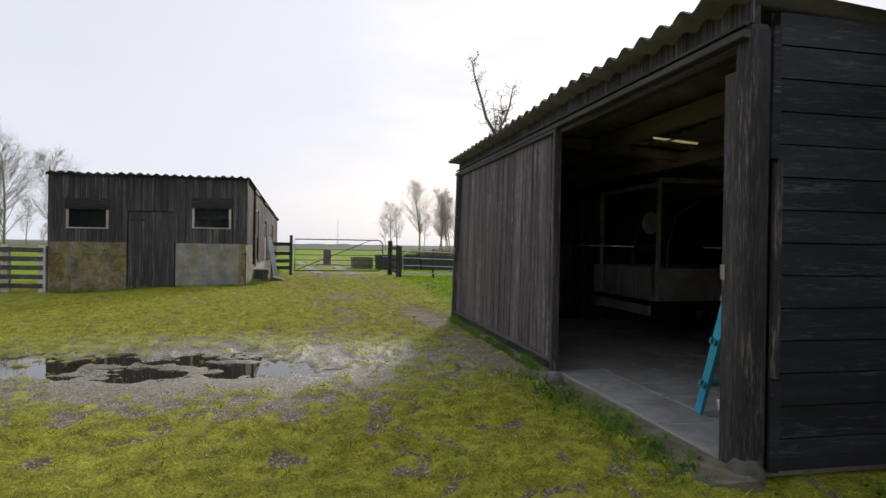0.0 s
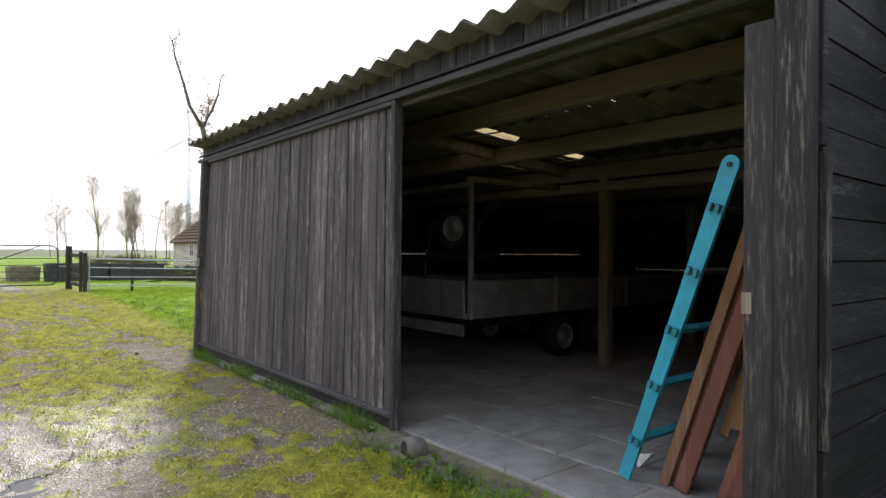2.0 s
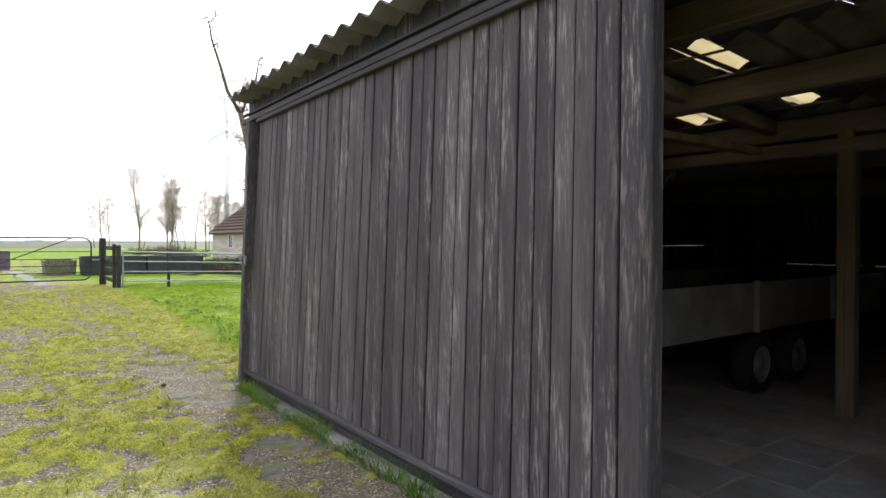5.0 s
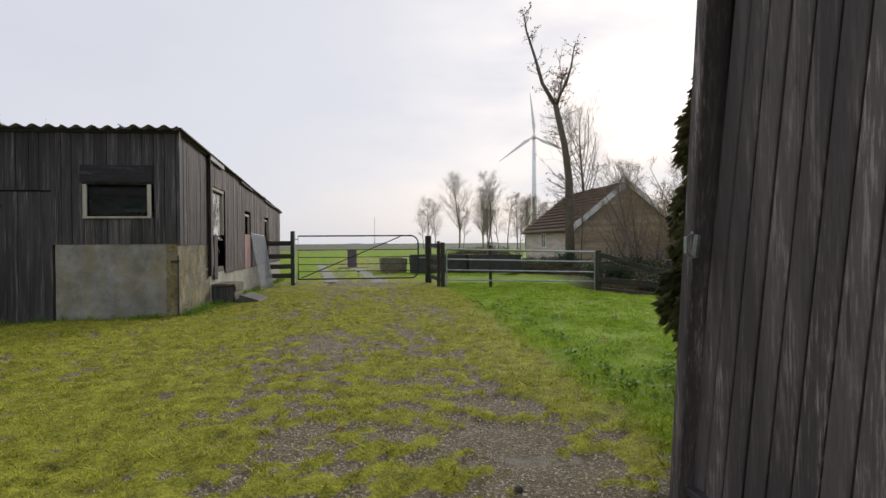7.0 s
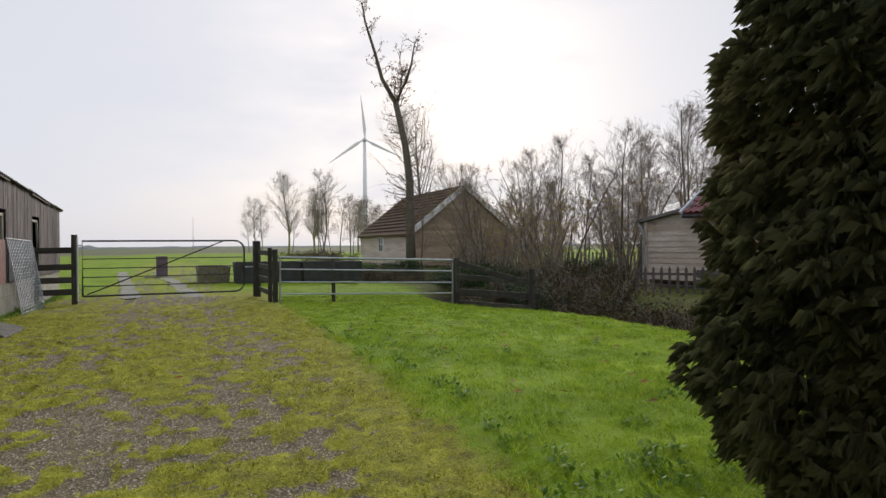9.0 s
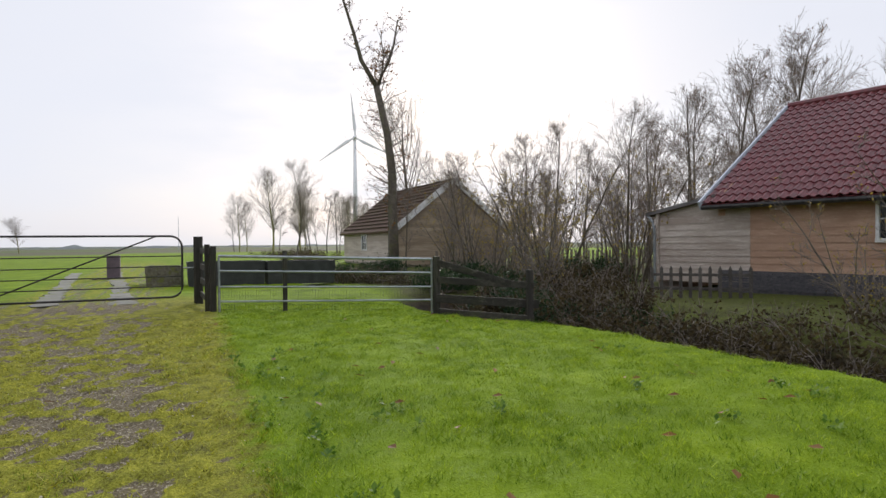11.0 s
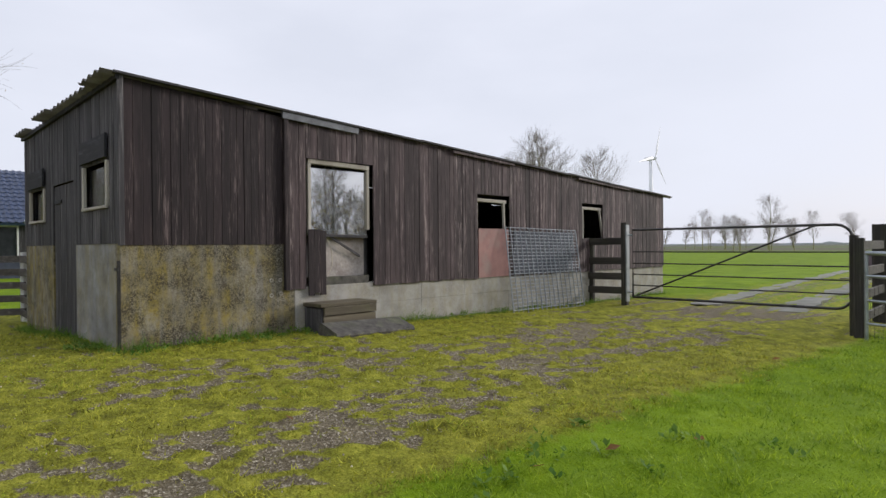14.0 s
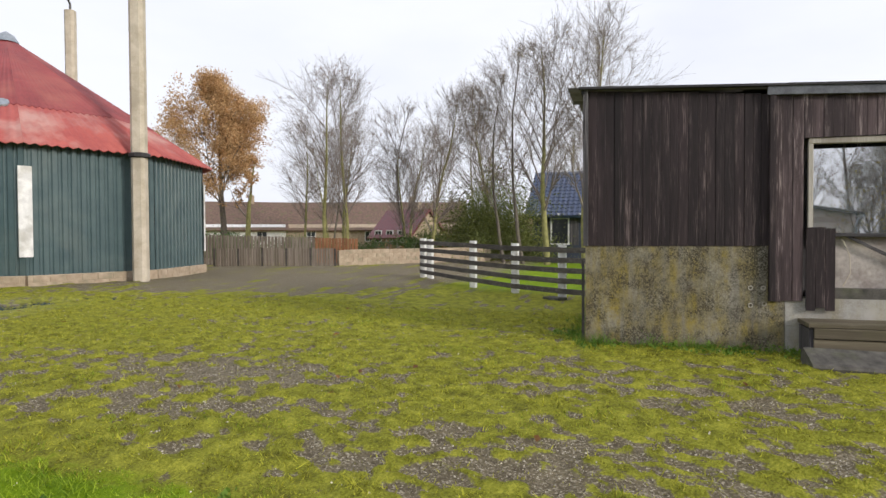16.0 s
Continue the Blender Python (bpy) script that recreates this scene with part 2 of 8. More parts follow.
M_FENCE_DKZ = wood("dark_fence_post", (0.02, 0.018, 0.016), (0.07, 0.062, 0.052), (0.2, 0.19, 0.15), "z", wear=0.35, tint=((0.07, 0.085, 0.03), 0.4))
M_RAIL = wood("grey_rail_wood", (0.05, 0.043, 0.038), (0.13, 0.115, 0.10), (0.3, 0.28, 0.25), "y", wear=0.4)
M_PALE = wood("pale_fence_wood", (0.16, 0.13, 0.10), (0.34, 0.29, 0.24), (0.5, 0.46, 0.4), "z", wear=0.3)
M_ORANGE = wood("new_fence_wood", (0.22, 0.10, 0.05), (0.42, 0.2, 0.1), (0.5, 0.3, 0.2), "z", wear=0.1)
M_CLAD = wood("larch_cladding", (0.36, 0.22, 0.145), (0.58, 0.385, 0.27), (0.62, 0.49, 0.38), "y", wear=0.3)
M_CLAD_PALE = wood("weathered_cladding", (0.36, 0.29, 0.24), (0.62, 0.55, 0.48), (0.7, 0.66, 0.61), "y", wear=0.3)
M_GABLE = wood("tan_gable_boards", (0.24, 0.18, 0.12), (0.5, 0.40, 0.29), (0.6, 0.52, 0.42), "x", wear=0.3)
M_PLANK_RED = wood("red_brown_planks", (0.15, 0.06, 0.042), (0.31, 0.135, 0.09), (0.44, 0.28, 0.20), "z", wear=0.3)
M_PLANK_OAK = wood("varnished_planks", (0.22, 0.115, 0.06), (0.43, 0.25, 0.14), (0.52, 0.37, 0.25), "z", wear=0.3)
M_PALLET = wood("pallet_wood", (0.07, 0.057, 0.036), (0.19, 0.16, 0.105), (0.34, 0.30, 0.22), "y", wear=0.3, tint=((0.14, 0.15, 0.05), 0.5))
M_WHITE = plain("white_paint", (0.55, 0.55, 0.54), (0.8, 0.8, 0.78), 0.55, 5, stain=((0.3, 0.28, 0.22), 0.5))
M_FRAME = wood("bleached_window_wood", (0.3, 0.27, 0.22), (0.55, 0.52, 0.45), (0.72, 0.7, 0.65), "z", wear=0.3)
M_STEEL = plain("galvanised_steel", (0.28, 0.31, 0.33), (0.46, 0.49, 0.52), 0.42, 7, metal=0.8, bump=0.1)
M_IRON = plain("dark_iron", (0.025, 0.025, 0.026), (0.07, 0.065, 0.062), 0.5, 9, metal=0.6)
M_GREY_SHEET = plain("grey_fibre_cement", (0.10, 0.092, 0.088), (0.20, 0.187, 0.178), 0.85, 3, stain=((0.075, 0.06, 0.045), 0.7))
M_BLUE = plain("turquoise_paint", (0.03, 0.36, 0.52), (0.06, 0.50, 0.70), 0.45, 6, stain=((0.05, 0.22, 0.28), 0.35))
M_BLUE_RUNG = plain("turquoise_rung", (0.02, 0.20, 0.26), (0.05, 0.30, 0.38), 0.5, 8)
M_GREEN = plain("green_cladding_sheet", (0.018, 0.052, 0.030), (0.032, 0.08, 0.045), 0.42, 2.2, metal=0.0, stain=((0.05, 0.07, 0.06), 0.5), bump=0.08)
M_HUTGREEN = plain("blue_green_sheet", (0.04, 0.073, 0.08), (0.066, 0.108, 0.112), 0.42, 2.0, stain=((0.12, 0.15, 0.14), 0.4), bump=0.08)
M_REDROOF_LOW = plain("faded_red_roof_sheet", (0.30, 0.055, 0.05), (0.43, 0.105, 0.085), 0.6, 1.4, stain=((0.52, 0.36, 0.31), 0.6), bump=0.1)
M_REDROOF = plain("red_roof_sheet", (0.19, 0.035, 0.04), (0.30, 0.065, 0.065), 0.55, 1.1, stain=((0.34, 0.11, 0.09), 0.7), bump=0.1)
M_TILE_RED = plain("red_roof_tile", (0.095, 0.022, 0.028), (0.21, 0.05, 0.055), 0.38, 9, stain=((0.09, 0.05, 0.05), 0.5))
M_TILE_BROWN = plain("brown_thatch_tile", (0.105, 0.068, 0.052), (0.20, 0.13, 0.10), 0.9, 5, stain=((0.12, 0.12, 0.05), 0.5))
M_TILE_BLUE = plain("blue_roof_tile", (0.025, 0.04, 0.085), (0.05, 0.075, 0.15), 0.35, 6)
M_BLUEWALL = plain("blue_black_boards", (0.03, 0.038, 0.06), (0.05, 0.06, 0.09), 0.6, 4)
M_BRICK = plain("garden_brick", (0.30, 0.23, 0.16), (0.47, 0.38, 0.28), 0.9, 4, stain=((0.2, 0.19, 0.12), 0.6))
M_DARKBRICK = plain("dark_brick", (0.05, 0.05, 0.058), (0.13, 0.12, 0.125), 0.8, 9)
M_POLE = plain("pale_pole", (0.42, 0.36, 0.27), (0.58, 0.52, 0.42), 0.85, 3, stain=((0.3, 0.26, 0.19), 0.6))
M_RUBBER = plain("black_rubber", (0.012, 0.012, 0.012), (0.03, 0.03, 0.03), 0.75, 8)
M_RIM = plain("grey_wheel_rim", (0.25, 0.25, 0.25), (0.4, 0.4, 0.4), 0.45, 9, metal=0.5)
M_TRAILER = plain("dull_aluminium", (0.22, 0.22, 0.21), (0.36, 0.36, 0.34), 0.5, 4, metal=0.3, stain=((0.15, 0.13, 0.1), 0.5))
M_SLAB = plain("grey_paving", (0.19, 0.193, 0.19), (0.33, 0.332, 0.33), 0.85, 5, stain=((0.20, 0.185, 0.16), 0.85), bump=0.3)
M_DUST = plain("dusty_floor", (0.22, 0.205, 0.185), (0.38, 0.355, 0.32), 0.95, 2, stain=((0.13, 0.12, 0.105), 0.6), bump=0.4)
M_APRON = plain("worn_concrete", (0.085, 0.075, 0.055), (0.24, 0.215, 0.165), 0.95, 11, stain=((0.16, 0.17, 0.03), 0.85), bump=0.9, jitter=False, dist=0.012)
M_REDPANEL = plain("faded_red_panel", (0.26, 0.13, 0.12), (0.38, 0.2, 0.175), 0.7, 4, stain=((0.3, 0.25, 0.22), 0.6))
M_LEAD = plain("grey_lead_strip", (0.09, 0.095, 0.105), (0.2, 0.21, 0.23), 0.5, 6, metal=0.2)
M_STONE = plain("dark_step_stone", (0.04, 0.038, 0.034), (0.14, 0.13, 0.112), 0.9, 9, stain=((0.13, 0.14, 0.07), 0.5), bump=0.6)
M_BOX = plain("violet_grey_plastic", (0.09, 0.065, 0.085), (0.15, 0.11, 0.13), 0.6, 5)
M_BLACKBIN = plain("black_trough", (0.02, 0.021, 0.023), (0.05, 0.052, 0.055), 0.6, 4)
# pale tone stands in for sky reflected in the wet wheel tracks
M_WETSTRIP = plain("wet_track_sky_tone", (0.11, 0.108, 0.08), (0.22, 0.215, 0.18), 0.6, 3, stain=((0.14, 0.17, 0.02), 0.95), bump=0.3, jitter=False)
M_PLASTER = plain("dirty_white_board", (0.27, 0.235, 0.21), (0.56, 0.51, 0.47), 0.8, 3, stain=((0.16, 0.11, 0.085), 0.8), jitter=False)
M_TURBINE = plain("white_tower", (0.85, 0.86, 0.87), (0.9, 0.91, 0.92), 0.5, 0.3, bump=0.0)


def concrete_wall(name, base_a, base_b, moss=0.8):
    """Rendered block wall with yellow lichen, grime low down and dark speckle."""
    m, n, l, p = node_mat(name)
    v = place_vec(n, l)
    a = noise_node(n, l, v, 2.5, 6)
    fine = noise_node(n, l, v, 42, 4, 0.7)
    col = ramp_node(n, l, a, ((0.35, base_a), (0.65, base_b)))
    runs = noise_node(n, l, place_vec(n, l, (7, 7, 0.9)), 1, 5)
    lich = math_node(n, l, "MULTIPLY", range_node(n, l, noise_node(n, l, v, 3.0, 9, 0.75), 0.36, 0.56), range_node(n, l, runs, 0.35, 0.6))
    col = mix_node(n, l, math_node(n, l, "MULTIPLY", lich, moss), col, (0.30, 0.235, 0.05))
    grime = math_node(n, l, "MULTIPLY", range_node(n, l, noise_node(n, l, v, 2.6, 10, 0.82), 0.40, 0.57), range_node(n, l, noise_node(n, l, v, 55, 6, 0.8), 0.40, 0.52))
    col = mix_node(n, l, math_node(n, l, "MULTIPLY", grime, moss), col, (0.05, 0.042, 0.026))
    l.new(col, p.inputs["Base Color"])
    set_in(p, "Roughness", 0.92)
    bump_node(n, l, p, math_node(n, l, "ADD", fine, a), 0.6, 0.008)
    return m


M_CONC = concrete_wall("mossy_render", (0.165, 0.148, 0.112), (0.33, 0.31, 0.255), 1.0)
M_CONC_FRONT = concrete_wall("grey_render", (0.22, 0.22, 0.21), (0.37, 0.37, 0.36), 0.42)
M_CONC2 = concrete_wall("pale_block_wall", (0.34, 0.33, 0.3), (0.48, 0.465, 0.43), 0.3)


def glass_mat(name, tint=(0.9, 0.95, 0.95), rough=0.02, dirt=0.25):
    m, n, l, p = node_mat(name)
    set_in(p, "Base Color", (*tint, 1))
    set_in(p, "Transmission Weight", 1.0)
    set_in(p, "IOR", 1.45)
    v = place_vec(n, l)
    f = noise_node(n, l, v, 4, 5)
    l.new(range_node(n, l, f, 0.45, 0.8, rough, rough + dirt), p.inputs["Roughness"])
    return m


def mirror_pane(name):
    """A dirty pane over a dark room: it mostly throws the sky back, and its base is tinted bluish for that sky."""
    m, n, l, p = node_mat(name)
    v = place_vec(n, l)
    f = noise_node(n, l, v, 3, 5)
    # bluish base colour adds to the sky's reflection
    col = ramp_node(n, l, f, ((0.35, (0.06, 0.085, 0.095)), (0.7, (0.13, 0.165, 0.175))))
    l.new(col, p.inputs["Base Color"])
    set_in(p, "Specular IOR Level", 1.0), set_in(p, "IOR", 3.6)
    l.new(range_node(n, l, f, 0.4, 0.75, 0.01, 0.05), p.inputs["Roughness"])
    return m


M_GLASS = glass_mat("old_glass")
M_PANE = mirror_pane("dusty_sky_tinted_pane")
M_DARKPANE = plain("dark_house_pane", (0.02, 0.022, 0.025), (0.04, 0.045, 0.05), 0.08, 3, bump=0.0)


def ground_mat():
    """Gravel track grown over with moss, lawn, field and wet patches, by where they lie."""
    m, n, l, p = node_mat("yard_ground")
    pos = n.new("ShaderNodeNewGeometry").outputs["Position"]
    sep = n.new("ShaderNodeSeparateXYZ")
    l.new(pos, sep.inputs[0])
    X, Y, Z = sep.outputs
    fine = noise_node(n, l, pos, 55, 4, 0.7)
    mid = noise_node(n, l, pos, 5.5, 6, 0.62)
    big = noise_node(n, l, pos, 0.9, 5, 0.55)
    vor = n.new("ShaderNodeTexVoronoi")
    set_in(vor, "Scale", 75.0)
    l.new(pos, vor.inputs["Vector"])
    stone = ramp_node(n, l, vor.outputs["Color"], ((0.25, (0.085, 0.069, 0.046)), (0.60, (0.20, 0.168, 0.115)), (0.85, (0.54, 0.49, 0.38))))
    mud = ramp_node(n, l, mid, ((0.35, (0.105, 0.084, 0.048)), (0.65, (0.21, 0.175, 0.105))))
    gravel = mix_node(n, l, range_node(n, l, fine, 0.4, 0.6), mud, stone)
    moss = ramp_node(n, l, math_node(n, l, "ADD", math_node(n, l, "MULTIPLY", fine, 0.5), math_node(n, l, "MULTIPLY", mid, 0.5)),
                     ((0.36, (0.075, 0.066, 0.010)), (0.5, (0.225, 0.235, 0.024)), (0.64, (0.44, 0.43, 0.06))))
    lawn = ramp_node(n, l, math_node(n, l, "ADD", math_node(n, l, "MULTIPLY", fine, 0.45), math_node(n, l, "MULTIPLY", big, 0.55)),
                     ((0.33, (0.085, 0.15, 0.004)), (0.55, (0.19, 0.29, 0.008)), (0.7, (0.28, 0.38, 0.014))))
    # moss grows where the mesh says so, its edge broken up finely
    att = n.new("ShaderNodeAttribute")
    att.attribute_name = "moss"
    wx, wy = math_node(n, l, "SUBTRACT", X, -1.2), math_node(n, l, "SUBTRACT", Y, 5.6)
    dist = math_node(n, l, "SQRT", math_node(n, l, "ADD", math_node(n, l, "MULTIPLY", math_node(n, l, "MULTIPLY", wx, wx), 0.3), math_node(n, l, "MULTIPLY", wy, wy)))
    edge_m = math_node(n, l, "ADD", att.outputs["Fac"], math_node(n, l, "MULTIPLY", math_node(n, l, "SUBTRACT", fine, 0.5), 0.9))
    edge_m = math_node(n, l, "ADD", edge_m, math_node(n, l, "MULTIPLY", math_node(n, l, "SUBTRACT", mid, 0.5), 0.9))
    col = mix_node(n, l, range_node(n, l, edge_m, 0.38, 0.54), gravel, moss)
    # lawn right of the track and fields beyond
    edge = math_node(n, l, "SUBTRACT", X, math_node(n, l, "MULTIPLY", math_node(n, l, "SUBTRACT", Y, 11.0), 0.055))
    edge = math_node(n, l, "ADD", edge, math_node(n, l, "MULTIPLY", math_node(n, l, "SUBTRACT", mid, 0.5), 0.9))
    on_lawn = math_node(n, l, "MULTIPLY", range_node(n, l, edge, 2.72, 2.98), range_node(n, l, Y, 9.2, 9.8))
    field = range_node(n, l, math_node(n, l, "ADD", Y, math_node(n, l, "MULTIPLY", big, 2.0)), 28.5, 31.0)
    track = math_node(n, l, "MULTIPLY", range_node(n, l, math_node(n, l, "ABSOLUTE", math_node(n, l, "SUBTRACT", X, 0.9)), 2.2, 1.4), range_node(n, l, Y, 75, 60))
    track = math_node(n, l, "MULTIPLY", track, range_node(n, l, mid, 0.42, 0.55))
    field = math_node(n, l, "MULTIPLY", field, math_node(n, l, "SUBTRACT", 1.0, track))
    side = range_node(n, l, X, -9.5, -11.5)
    side = math_node(n, l, "MULTIPLY", side, range_node(n, l, Y, 12.0, 14.0))
    green = math_node(n, l, "MAXIMUM", math_node(n, l, "MAXIMUM", on_lawn, field), side)
    col = mix_node(n, l, green, col, lawn)
    rough = ramp_node(n, l, math_node(n, l, "ADD", math_node(n, l, "MULTIPLY", fine, 0.4), math_node(n, l, "MULTIPLY", mid, 0.6)),
                      ((0.38, (0.030, 0.026, 0.014)), (0.5, (0.075, 0.072, 0.026)), (0.64, (0.12, 0.15, 0.03))))
    over = math_node(n, l, "MULTIPLY", range_node(n, l, math_node(n, l, "ADD", X, math_node(n, l, "MULTIPLY", big, 1.5)), 9.6, 10.4), range_node(n, l, Y, 60, 50))
    col = mix_node(n, l, math_node(n, l, "MULTIPLY", over, 0.9), col, rough)
    far = range_node(n, l, Y, 125, 150)
    col = mix_node(n, l, far, col, ramp_node(n, l, noise_node(n, l, place_vec(n, l, (0.003, 0.03, 1)), 1.0, 3), ((0.4, (0.13, 0.12, 0.085)), (0.6, (0.12, 0.16, 0.06)))))
    # darker brown the lower the ground drops into the ditch
    deep = range_node(n, l, Z, -0.32, -0.6)
    col = mix_node(n, l, deep, col, ramp_node(n, l, mid, ((0.35, (0.018, 0.014, 0.01)), (0.65, (0.06, 0.045, 0.03)))))
    l.new(col, p.inputs["Base Color"])
    wet = range_node(n, l, dist, 0.6, 2.4, 0.46, 0.0)
    l.new(math_node(n, l, "SUBTRACT", range_node(n, l, mid, 0.35, 0.65, 0.8, 0.98), wet), p.inputs["Roughness"])
    l.new(math_node(n, l, "ADD", math_node(n, l, "MULTIPLY", wet, 1.6), 0.12), p.inputs["Specular IOR Level"])
    h = math_node(n, l, "ADD", math_node(n, l, "MULTIPLY", fine, 0.5), math_node(n, l, "MULTIPLY", mid, 0.8))
    bump_node(n, l, p, math_node(n, l, "ADD", h, math_node(n, l, "MULTIPLY", vor.outputs["Distance"], 0.3)), 0.9, 0.025)
    return m


def leaf_mat(name, a, b, rough=0.6, trans=0.35, patch=1.5):
    m, n, l, p = node_mat(name)
    isl = n.new("ShaderNodeNewGeometry").outputs["Random Per Island"]
    f = range_node(n, l, noise_node(n, l, place_vec(n, l), patch, 4), 0.3, 0.7)
    t = math_node(n, l, "ADD", math_node(n, l, "MULTIPLY", isl, 0.45), math_node(n, l, "MULTIPLY", f, 0.55))
    l.new(ramp_node(n, l, t, ((0.2, a), (0.8, b))), p.inputs["Base Color"])
    set_in(p, "Roughness", rough), set_in(p, "Specular IOR Level", 0.3)
    if trans:
        tr = n.new("ShaderNodeBsdfTranslucent")
        l.new(p.inputs["Base Color"].links[0].from_socket, tr.inputs["Color"])
        mx = n.new("ShaderNodeMixShader")
        set_in(mx, 0, trans)
        l.new(p.outputs[0], mx.inputs[1]), l.new(tr.outputs[0], mx.inputs[2])
        l.new(mx.outputs[0], n["Material Output"].inputs["Surface"])
    return m


M_GROUND = ground_mat()
M_GRASS = leaf_mat("grass_blades", (0.085, 0.18, 0.005), (0.43, 0.55, 0.036), patch=4.5)
M_MOSSTUFT = leaf_mat("moss_tufts", (0.115, 0.115, 0.012), (0.60, 0.59, 0.062), patch=8.0)
M_WEED = leaf_mat("weed_leaves", (0.065, 0.15, 0.014), (0.19, 0.30, 0.04))
M_EVER = leaf_mat("evergreen_leaves", (0.09, 0.12, 0.03), (0.24, 0.26, 0.075), 0.55)
M_BANK = leaf_mat("bank_grass_blades", (0.04, 0.075, 0.015), (0.15, 0.17, 0.05))
M_CONIFER = leaf_mat("conifer_sprays", (0.05, 0.06, 0.026), (0.17, 0.165, 0.078), 0.7)
M_IVY = leaf_mat("ivy_leaves", (0.012, 0.035, 0.012), (0.035, 0.075, 0.02), 0.35)
M_HEDGE = leaf_mat("hedge_leaves", (0.045, 0.085, 0.02), (0.12, 0.18, 0.05), 0.5)
M_BRAMBLE = leaf_mat("bramble_leaves", (0.028, 0.02, 0.012), (0.11, 0.085, 0.035))
M_AUTUMN = leaf_mat("autumn_leaves", (0.45, 0.27, 0.12), (0.62, 0.42, 0.22))
M_YELLOW = leaf_mat("yellow_leaves", (0.3, 0.2, 0.03), (0.45, 0.36, 0.08))
M_BROWNLEAF = leaf_mat("withered_leaves", (0.14, 0.065, 0.02), (0.30, 0.14, 0.035))
M_PEBBLE = leaf_mat("gravel_pebbles", (0.14, 0.115, 0.085), (0.78, 0.72, 0.60), 0.85, 0, 3.0)
M_BARK = plain("grey_bark", (0.075, 0.062, 0.05), (0.17, 0.145, 0.115), 0.9, 8, stain=((0.13, 0.13, 0.05), 0.5), bump=0.6, jitter=False)
M_BARK_GREEN = plain("mossy_bark", (0.15, 0.145, 0.045), (0.32, 0.30, 0.12), 0.9, 6, bump=0.6, jitter=False)
M_TWIG = plain("twig_bark", (0.15, 0.122, 0.10), (0.27, 0.23, 0.195), 0.9, 5, bump=0.0)
# pale grey carries the haze of distance in the colour itself
M_FARTREE = plain("haze_toned_far_trees", (0.40, 0.42, 0.44), (0.5, 0.52, 0.54), 0.95, 0.02, bump=0.0)


def water_mat():
    m, n, l, p = node_mat("puddle_water")
    set_in(p, "Base Color", (0.03, 0.027, 0.02, 1))
    set_in(p, "Roughness", 0.02), set_in(p, "IOR", 1.33)
    bump_node(n, l, p, noise_node(n, l, place_vec(n, l), 6, 2), 0.05, 0.002)
    return m


M_WATER = water_mat()
M_SKYLIGHT = leaf_mat("yellowed_fibreglass", (0.62, 0.55, 0.36), (0.8, 0.74, 0.58), 0.5, 0.75, 3.0)

# ---- ground ----
PUDDLES = ((-2.0, 5.9, 1.9, 0.55, 0.055), (0.15, 5.45, 0.7, 0.33, 0.036), (-1.2, 5.1, 1.3, 0.3, 0.030), (-4.0, 5.7, 2.0, 0.95, 0.06),
           (-5.6, 6.9, 1.6, 0.7, 0.05))
WATER_Z = -0.045


def moss_at(x, y):
    """How thickly moss and grass have grown over the gravel, 0 to 1."""
    v = noise.noise
    a = 0.33 + 0.40 * v(Vector((x * 0.55, y * 0.42, 1))) + 0.38 * v(Vector((x * 2.3, y * 1.8, 5))) + 0.75 * v(Vector((x * 4.6, y * 4.2, 8))) + 0.55 * v(Vector((x * 12, y * 11, 2)))
    a -= 0.26 * max(0.0, 1 - abs(abs(x - 1.1) - 0.75) / 0.75) * sstep(6, 9, y)
    a -= 0.20 * sstep(-2.2, -0.8, x) * (1 - sstep(2.3, 3.0, x)) * sstep(11, 14, y)
    a -= 1.0 * math.exp(-(((x + 1.3) * 0.38) ** 2 + ((y - 5.3) * 0.62) ** 2))
    a -= 0.75 * sstep(-4.0, -9, x) * (1 - sstep(8, 13, y + 0.25 * x + 1))
    a -= 0.35 * sstep(1.5, 2.0, x) * (1 - sstep(9, 11, y)) * sstep(4, 5, y)
    a -= 0.45 * math.exp(-((x - 2.1) / 0.8) ** 2 - ((y - 10.2) / 1.5) ** 2)
    a += 0.25 * sstep(2.2, 3.2, x) * sstep(9, 11, y)
    return sstep(-0.26, 0.24, a)


